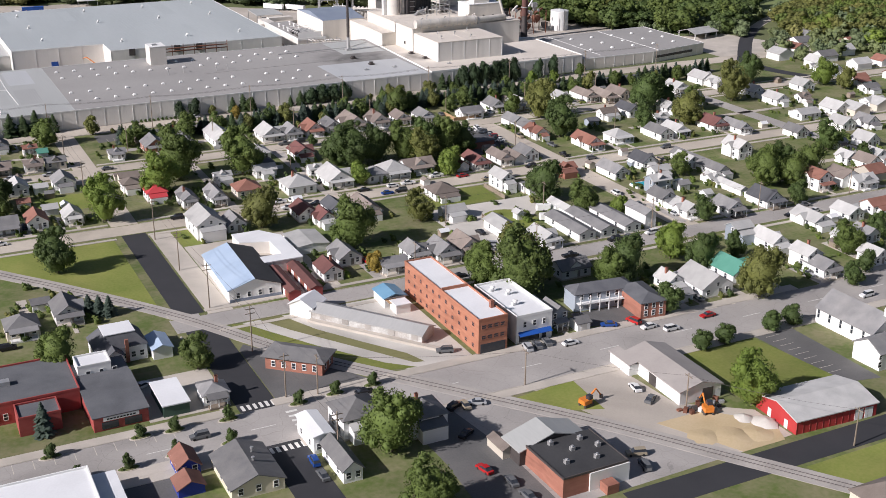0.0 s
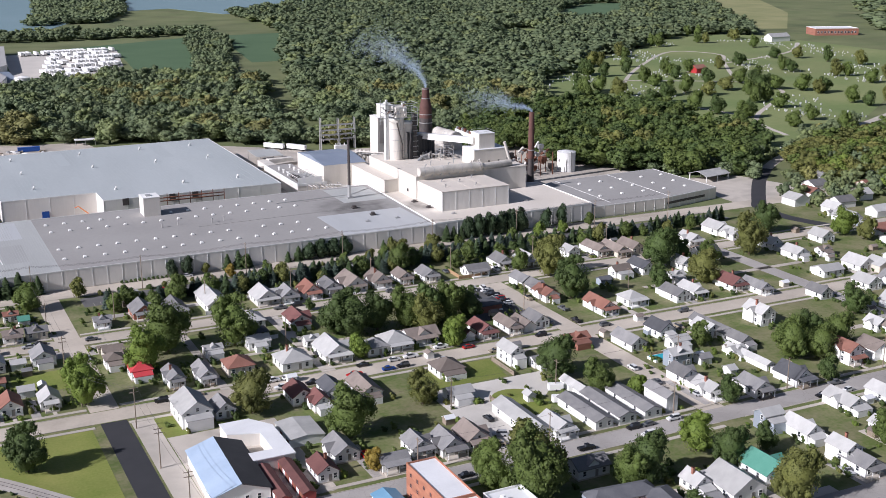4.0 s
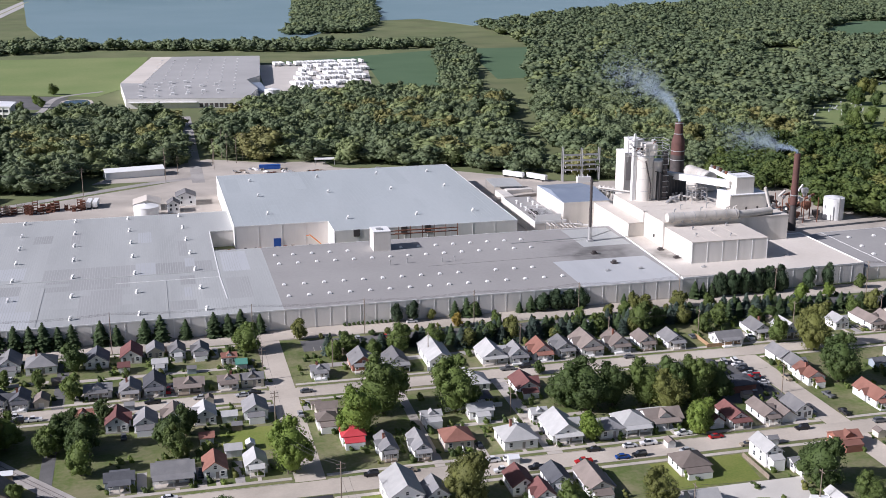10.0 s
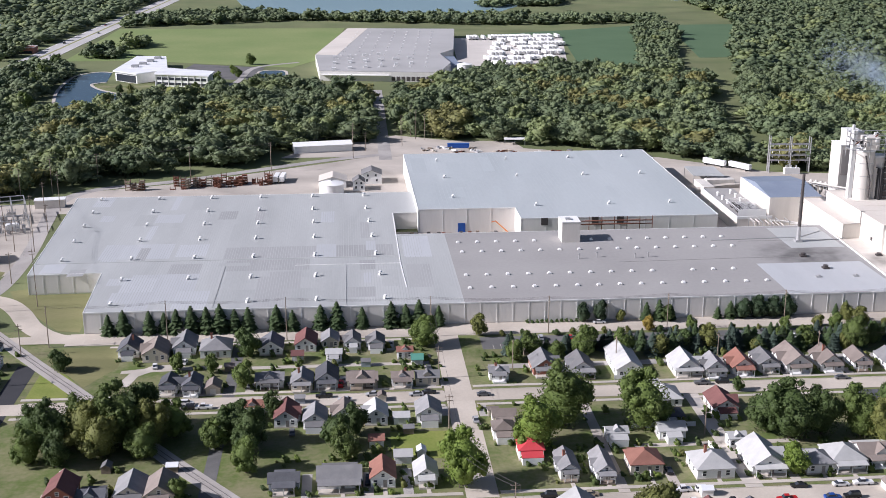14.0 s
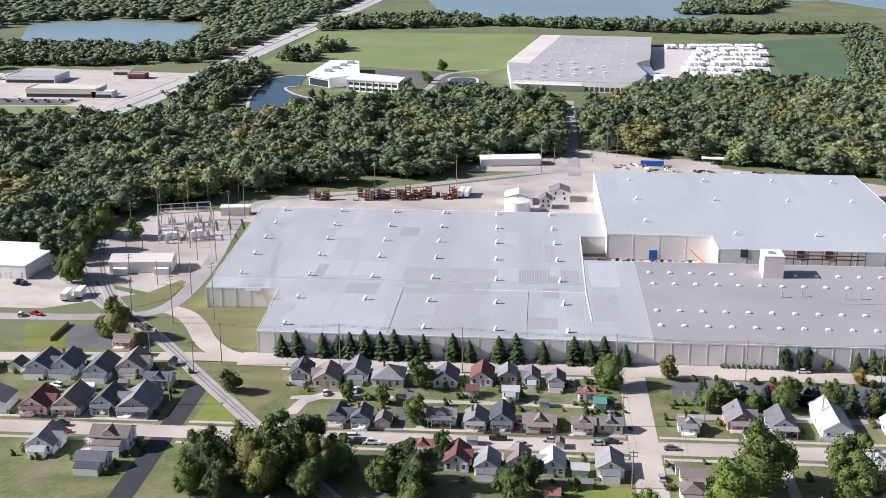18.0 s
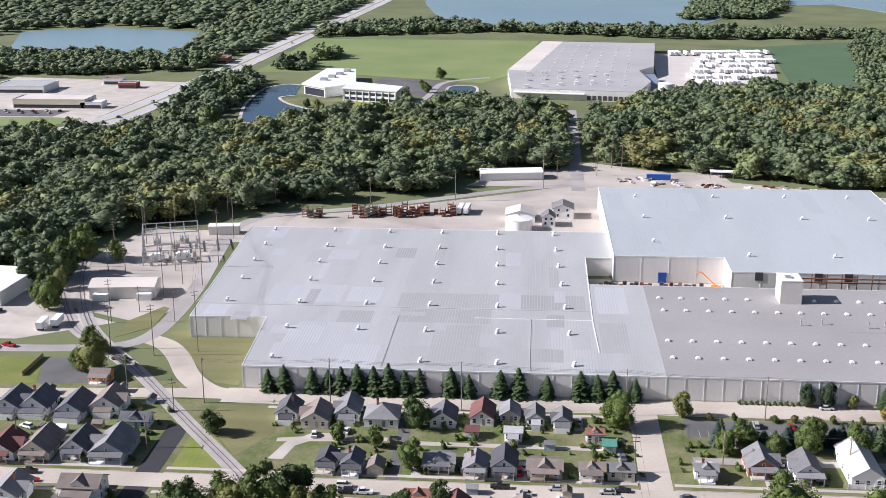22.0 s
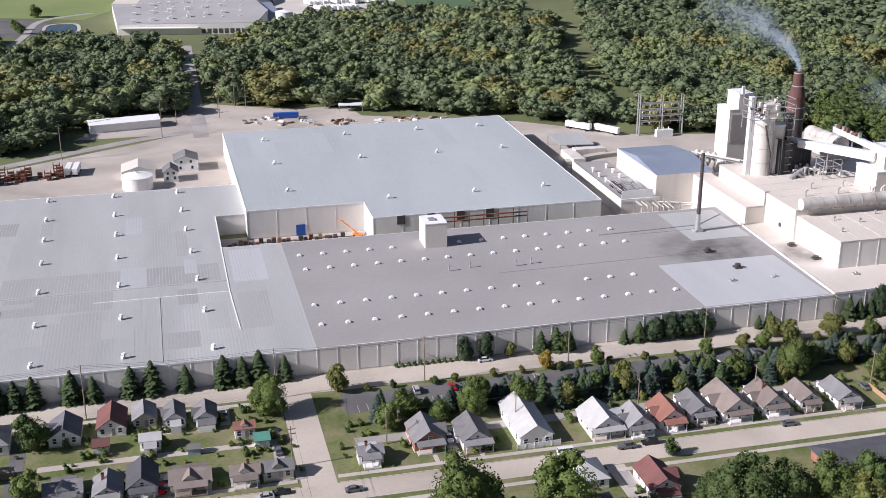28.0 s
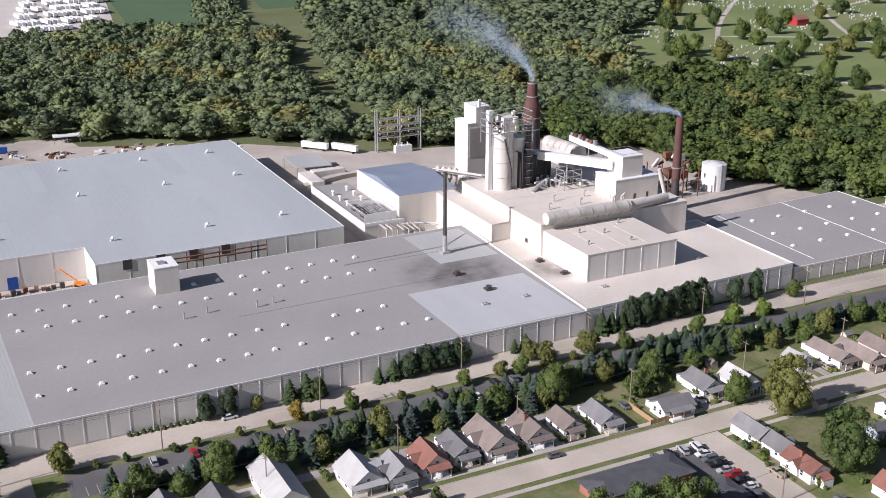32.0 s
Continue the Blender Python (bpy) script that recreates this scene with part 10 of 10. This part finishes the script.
for ring in ([(-268.6, 493), (-284, 576), (-287, 657), (-271, 682), (-258, 678)], [(-252, 620), (-262.5, 608), (-249, 578), (-227, 552), (-207, 523), (-205, 500), (-222, 489), (-244, 485), (-268.6, 493)], [(-124.6, 651), (-122, 678), (-102, 680), (-97.5, 649), (-102.5, 609), (-118, 597), (-124.6, 651)]):
    ribbon("pond_rim", curve_points(ring), 2.6, 0.32, "concrete", "pale stone rim round the pond", "rim")
flat("planting_bed", [(-260, 606), (-247, 580), (-226, 555), (-205.5, 525), (-192, 556), (-199, 615), (-228, 616)], 0.13, "yard", "planting bed between pond and office", "bed")
ribbon("office_drive", curve_points([(-200, 480), (-172, 520), (-150, 560), (-138, 620), (-130, 700), (-90, 735)]), 6, 0.16, "asphalt", "curving office drive", "drive")
for x, y, w, k in ((-307, 631, 16, "g"), (-312, 700, 14, "d"), (-301, 580, 15, "g"), (-135, 722, 11, "g"), (-112, 566, 9, "d"), (-153, 592, 10, "g"), (-146, 660, 8, "b"), (-216, 538, 9, "o"), (-286, 480, 15, "g"), (-140, 640, 8, "g"), (-178, 600, 7, "o"), (-230, 560, 7, "d"), (-165, 545, 9, "g"), (-92, 590, 9, "d")):
    tree(x, y, w, k, where="on the office lawn")

# woods: tree forms joined by region
FOREST = [crown_arrays(100 + i, 16, 560, 0.040, 0.66, 0.8, (0.08, 0.17), (5, 3), 1.0, 1.12) for i in range(8)]
SPARSE = [crown_arrays(260 + i, 2, 20, 0.10, 0.6, 0.24, cut=(6, 3)) for i in range(5)]
FAR_FOREST = [crown_arrays(200 + i, 7, 110, 0.078, 0.6, 0.8, (0.12, 0.21), (5, 3), 1.0, 1.12) for i in range(6)]


def with_trunk(form):
    v, q = form
    t = np.array([(a * r, b * r, z) for z, r in ((-0.36, 0.035), (0.3, 0.02)) for a, b in ((-1, -1), (1, -1), (1, 1), (-1, 1))])
    k = len(v)
    return np.concatenate([v, t]), np.concatenate([q, np.array([[0, 1, 5, 4], [1, 2, 6, 5], [2, 3, 7, 6], [3, 0, 4, 7]]) + k])


FOREST, FAR_FOREST, SPARSE = [with_trunk(f) for f in FOREST], [with_trunk(f) for f in FAR_FOREST], [with_trunk(f) for f in SPARSE]


def inside(x, y, outline):
    hit = np.zeros(len(x), bool)
    for (x0, y0), (x1, y1) in zip(outline, outline[1:] + outline[:1]):
        cross = (y0 > y) != (y1 > y)
        hit ^= cross & (x < (x1 - x0) * (y - y0) / ((y1 - y0) or 1e-9) + x0)
    return hit


def woods(outline, gap, seed, mats, forms=FOREST, tall=(11, 17), clear=(), keep=1.0, label="dense mixed woodland in early autumn green"):
    """Fills an outline with trees, kept out of the clear outlines; one object for each leaf colour."""
    rng = np.random.default_rng(seed)
    xs, ys = [p[0] for p in outline], [p[1] for p in outline]
    gx, gy = np.meshgrid(np.arange(min(xs), max(xs), gap), np.arange(min(ys), max(ys), gap))
    x, y = gx.ravel() + rng.uniform(-0.48, 0.48, gx.size) * gap, gy.ravel() + rng.uniform(-0.48, 0.48, gx.size) * gap
    ok = inside(x, y, outline)
    for c in clear:
        ok &= ~inside(x, y, c)
    ok &= rng.random(len(x)) < keep
    x, y = x[ok], y[ok]
    h = rng.uniform(*tall, len(x))
    w = np.maximum(h * rng.uniform(0.85, 1.15, len(x)), gap * rng.uniform(1.15, 2.0, len(x))) if keep == 1 else h * rng.uniform(0.85, 1.15, len(x))
    a = rng.uniform(0, 2 * math.pi, len(x))
    patchy = np.array([noise.noise((px * 0.02, py * 0.02, 3.0)) for px, py in zip(x, y)]) + rng.normal(scale=0.17, size=len(x))
    group = np.digitize(patchy, np.linspace(-0.4, 0.4, len(mats) - 1)) if len(mats) > 1 else np.zeros(len(x), int)
    low = -0.05 if keep < 1 else 0.1     # in closed woods the crowns meet above a dark understorey
    for g, mat in enumerate(mats):
        vs, qs, n = [], [], 0
        for i in np.nonzero(group == g)[0]:
            v, q = forms[i % len(forms)]
            c, s = math.cos(a[i]) * w[i], math.sin(a[i]) * w[i]
            vs.append(np.stack([v[:, 0] * c - v[:, 1] * s + x[i], v[:, 0] * s + v[:, 1] * c + y[i], (v[:, 2] * 0.86 + low) * h[i]], 1))
            qs.append(q + n)
            n += len(v)
        if vs:
            tagged(new("woodland", np_mesh("woodland", np.concatenate(vs), np.concatenate(qs), mat)), label, "woodland", kind="stuff")


MIX = ["wood_deep", "wood_dark", "wood_dark", "wood_green", "wood_olive"]
ROAD_GAP = [(-26, 280), (-12, 280), (-10, 600), (-28, 600)]
POWER_GAP = [(202, 280), (224, 280), (246, 410), (290, 560), (318, 700), (302, 700), (270, 560), (226, 410)]
CEMETERY = [(470, 96), (518, 119), (620, 168), (900, 370), (1020, 500), (1010, 740), (930, 785), (770, 675), (640, 583), (525, 470), (470, 400), (443, 330), (500, 295), (503, 235), (466, 180), (500, 160)]
BELT = [(280, 195), (329, 172), (316, 122), (374, 62), (400, 52), (424, 62), (466, 98), (500, 150), (466, 180), (503, 235), (500, 295), (443, 330), (300, 245)]
GLADE = [(745, 975), (795, 940), (725, 825), (660, 825)]
GREEN_FIELD = [(1030, 1250), (1139, 1350), (1205, 1330), (985, 1015), (900, 1000), (900, 1065)]
woods([(-470, 250), (-330, 130), (-260, 108), (-262, 150), (-246, 186), (-234, 206), (-208, 222), (-190, 244), (-165, 252), (-118, 277), (-84, 300), (-80, 334), (-28, 348), (-26, 510), (-62, 556), (-108, 566), (-160, 528), (-222, 484), (-262, 440), (-350, 425), (-470, 410)], 13.4, 1, MIX, tall=(11, 20), clear=(ROAD_GAP,))
woods([(-11, 362), (26, 342), (66, 336), (146, 290), (205, 246), (232, 234), (322, 222), (335, 150), (358, 84), (372, 70), (470, 90), (455, 140), (480, 255), (490, 420), (420, 470), (330, 560), (225, 620), (150, 636), (90, 632), (48, 590), (30, 545), (-8, 500)], 13.4, 2, MIX, tall=(11, 20), clear=(ROAD_GAP, POWER_GAP, CEMETERY, BELT))
woods(BELT, 13.0, 5, ["leaf_dark", "leaf_green", "leaf_dark", "leaf_olive"], tall=(13, 20), clear=(CEMETERY,), label="tall yellow-green trees at the cemetery edge")
woods([(300, 590), (330, 560), (420, 470), (450, 395), (525, 470), (640, 583), (770, 675), (930, 785), (1010, 740), (1060, 820), (1240, 1110), (1440, 1400), (1500, 1700), (1100, 1740), (760, 1620), (560, 1420), (470, 1380), (455, 1060), (350, 745)], 17.5, 3, ["wood_deep", "wood_deep", "wood_dark", "wood_green"], FAR_FOREST, (13, 20), clear=(GLADE, GREEN_FIELD, CEMETERY))
woods([(460, 20), (640, 165), (900, 300), (900, 60), (600, -60), (430, -60), (400, -10)], 11, 4, MIX, FAR_FOREST, (9, 15), keep=0.8, clear=([(340, -40), (480, 95), (720, 225), (720, 195), (480, 60), (360, -60)],))
# tree lines
for k, (o, gap) in enumerate((([(-320, 1062), (-100, 1135), (140, 1060), (360, 1065), (360, 1100), (150, 1150), (0, 1160), (-110, 1175), (-180, 1240), (-330, 1150)], 13), ([(305, 990), (352, 1045), (335, 900), (292, 760), (262, 640), (232, 640), (264, 800)], 11), ([(150, 1300), (260, 1300), (330, 1480), (430, 2060), (265, 2100), (190, 1500)], 15), ([(-430, 760), (-380, 760), (-372, 860), (-420, 862), (-640, 868), (-720, 800), (-720, 720), (-470, 735)], 13), ([(-440, 880), (-372, 880), (-345, 1300), (-330, 1700), (-470, 1700), (-480, 1130), (-440, 980)], 16), ([(-318, 450), (-348, 620), (-345, 695), (-300, 705), (-290, 640), (-290, 570), (-284, 465)], 11), ([(-306, 780), (-270, 770), (-262, 820), (-300, 832)], 12), ([(-285, 850), (-258, 850), (-255, 905), (-285, 905)], 12), ([(-1400, 900), (-730, 900), (-720, 1150), (-600, 1190), (-480, 1140), (-480, 1700), (-1400, 1700)], 21), ([(-1100, 200), (-560, 200), (-480, 300), (-520, 330), (-700, 290), (-1100, 400)], 18), ([(-900, 560), (-570, 540), (-560, 720), (-900, 720)], 18), ([(-300, 2250), (1200, 2250), (1800, 2900), (-900, 2900)], 34), ([(1000, 1560), (1900, 1500), (2400, 2400), (1200, 2240)], 34), ([(1190, 700), (1600, 1150), (2600, 1500), (2600, 800), (1300, 500)], 30))):
    woods(o, gap, 20 + k, MIX[:4], FAR_FOREST if gap < 16 else SPARSE, (9, 15) if gap < 18 else (12, 18), label="belt of trees beyond the fields")
woods([(358, 86), (374, 66), (398, 36), (432, 64), (520, 114), (640, 172), (560, 150), (470, 96)], 11.5, 62, MIX, FOREST, (10, 15), keep=0.92, label="roadside trees beside the climbing road")
woods([(372, -8), (392, 12), (432, 42), (470, 66), (500, 60), (470, 10), (430, -20), (390, -30)], 13, 63, MIX, FOREST, (8, 13), keep=0.5, label="garden trees beside the climbing road")
woods([(420, 33), (442, 54), (470, 80), (506, 98), (575, 128), (620, 120), (560, 40), (475, -40), (446, -34), (456, 0), (438, 22)], 10.5, 64, ["leaf_bright", "leaf_green", "leaf_olive", "leaf_bright"], tall=(10, 15), label="full green trees between the hill road and the houses")
# town edges
woods([(360, -110), (700, -110), (700, -300), (360, -300)], 26, 60, ["leaf_green", "leaf_bright", "leaf_olive"], FAR_FOREST, (8, 13), keep=0.55, label="garden trees of the far town")
woods([(-400, -30), (-245, -30), (-245, -320), (-400, -320)], 24, 61, ["leaf_green", "leaf_dark"], FAR_FOREST, (8, 13), keep=0.5, label="garden trees of the far town")
# cemetery: lawn, drives, scattered trees and headstones
flat("cemetery_lawn", CEMETERY, 0.08, "cemetery", "dry mown cemetery lawn", "lawn")
for pts in ([(524, 145), (556, 215), (675, 317), (685, 387), (766, 509), (816, 579), (783, 626), (683, 541), (590, 440), (540, 360), (556, 215)], [(685, 387), (590, 440)], [(766, 509), (900, 560), (990, 640)]):
    ribbon("cemetery_drive", curve_points(pts), 4, 0.14, "concrete", "narrow pale cemetery drive", "drive")
CEMETERY_TREES = [(648, 525), (565, 340), (951, 718), (918, 770), (802, 690), (577, 494), (587, 473), (640, 428), (874, 692), (728, 471), (632, 314), (590, 347), (900, 618), (599, 327), (608, 246), (620, 545), (700, 610), (619, 480), (527, 390), (684, 464), (634, 346), (648, 390), (676, 377), (673, 337), (678, 330), (695, 314), (664, 336), (694, 293), (795, 375)]
CEMETERY_TREES += [(805, 370), (789, 323), (876, 471), (846, 521), (768, 488), (553, 170), (587, 188), (575, 142), (681, 240), (680, 220), (713, 231), (539, 241), (547, 218), (607, 276), (625, 281), (538, 268), (540, 309), (482, 181), (503, 171), (825, 338), (885, 432), (869, 510), (710, 393), (779, 434), (652, 449), (592, 396), (597, 420), (524, 356), (504, 389)]
cem_rng = random.Random(8)
for x, y in CEMETERY_TREES:
    for k in range(cem_rng.choice((1, 1, 1, 2))):
        tree(x + k * cem_rng.uniform(-14, 14), y + k * cem_rng.uniform(-14, 14), cem_rng.uniform(11, 17), cem_rng.choice("ggdo"), cem_rng.uniform(12, 18), "standing on the cemetery lawn")
rng = np.random.default_rng(9)
b = Build()
for k in range(4200):
    x, y = 470 + rng.random() * 520, 100 + rng.random() * 600
    if noise.noise((x * 0.012, y * 0.012, 7.0)) > 0.12 and inside(np.array([x]), np.array([y]), CEMETERY)[0]:
        s = rng.uniform(0.8, 1.6)
        b.box(x, y, 0, x + s, y + 0.4, s * rng.uniform(0.8, 1.5))
tagged(new("headstones", b.mesh("headstones", "white")), "rows of pale headstones on the cemetery lawn", "headstones", kind="stuff")
rb = barn("red_barn", 684, 452, 13, 12, 5, 3, "red", "shinglered", "small red barn in the cemetery", "barn", along="x")
barn("white_chapel_far", 965, 660, 30, 14, 6, 4, "white", "shinglelight", "white chapel at the cemetery edge", "chapel", along="x")
sc = box_building("brick_school", 1075, 700, 60, 30, 9, "brick", "whiteroof", "long red brick school beyond the cemetery", "school", rz=-20)
row_of_windows(sc, 12, 2, 58, 3, 0, 0, 2.4, 2.6)
gs = thing("gabled_canopy", (372, 45, 0), 10, "open gabled shelter with pale roof", "shelter")
part("roof", flip(Build().gable(0, 0, 14, 20, 3.6, 2.2)).mesh("roof", "shinglelight"), gs)
for x in (0.5, 10, 19.5):
    for y in (0.5, 13.5):
        part("post", Build().box(x - 0.2, y - 0.2, 0, x + 0.2, y + 0.2, 3.7).mesh("post", "white"), gs)


# far rows of houses that the camera never passes near
def far_houses(spots, seed):
    r = random.Random(seed)
    for x, y in spots:
        w, d = r.uniform(8, 12), r.uniform(8, 11)
        roof = r.choice(["shinglelight", "shinglegrey", "shinglebrown", "shinglered", "shinglelight"])
        e = thing("house", (x + r.uniform(-2, 2), y + r.uniform(-2, 2), 0), r.choice((0, 90)) + r.uniform(-3, 3), "white-sided house with %s roof in the far town" % roof.replace("shingle", ""), "house", "houses in the town")
        h = r.uniform(3, 4)
        part("wall", Build().house(-w / 2, -d / 2, w / 2, d / 2, 0, h, 2.4).mesh("wall", r.choice(["siding", "siding", "sidingtan"])), e)
        part("roof", Build().gable(-w / 2, -d / 2, w / 2, d / 2, h, 2.4).mesh("roof", roof), e)


far_houses([(x, y) for y in (-56, -84, -128, -158, -208, -238) for x in range(330 if y < -100 else 405, 540, 17)], 1)
far_houses([(x, y) for y in (-54, -86, -128, -160) for x in range(-330, -215, 16)], 2)
far_houses([(x, y) for y in (-205, -240, -262) for x in range(245, 420, 17)], 3)
far_houses([(x, -24) for x in range(-320, -226, 14)], 4)
far_houses([(384, -18), (402, -8), (418, 8), (436, 22), (400, -34), (424, -24), (446, -6), (464, 14)], 5)
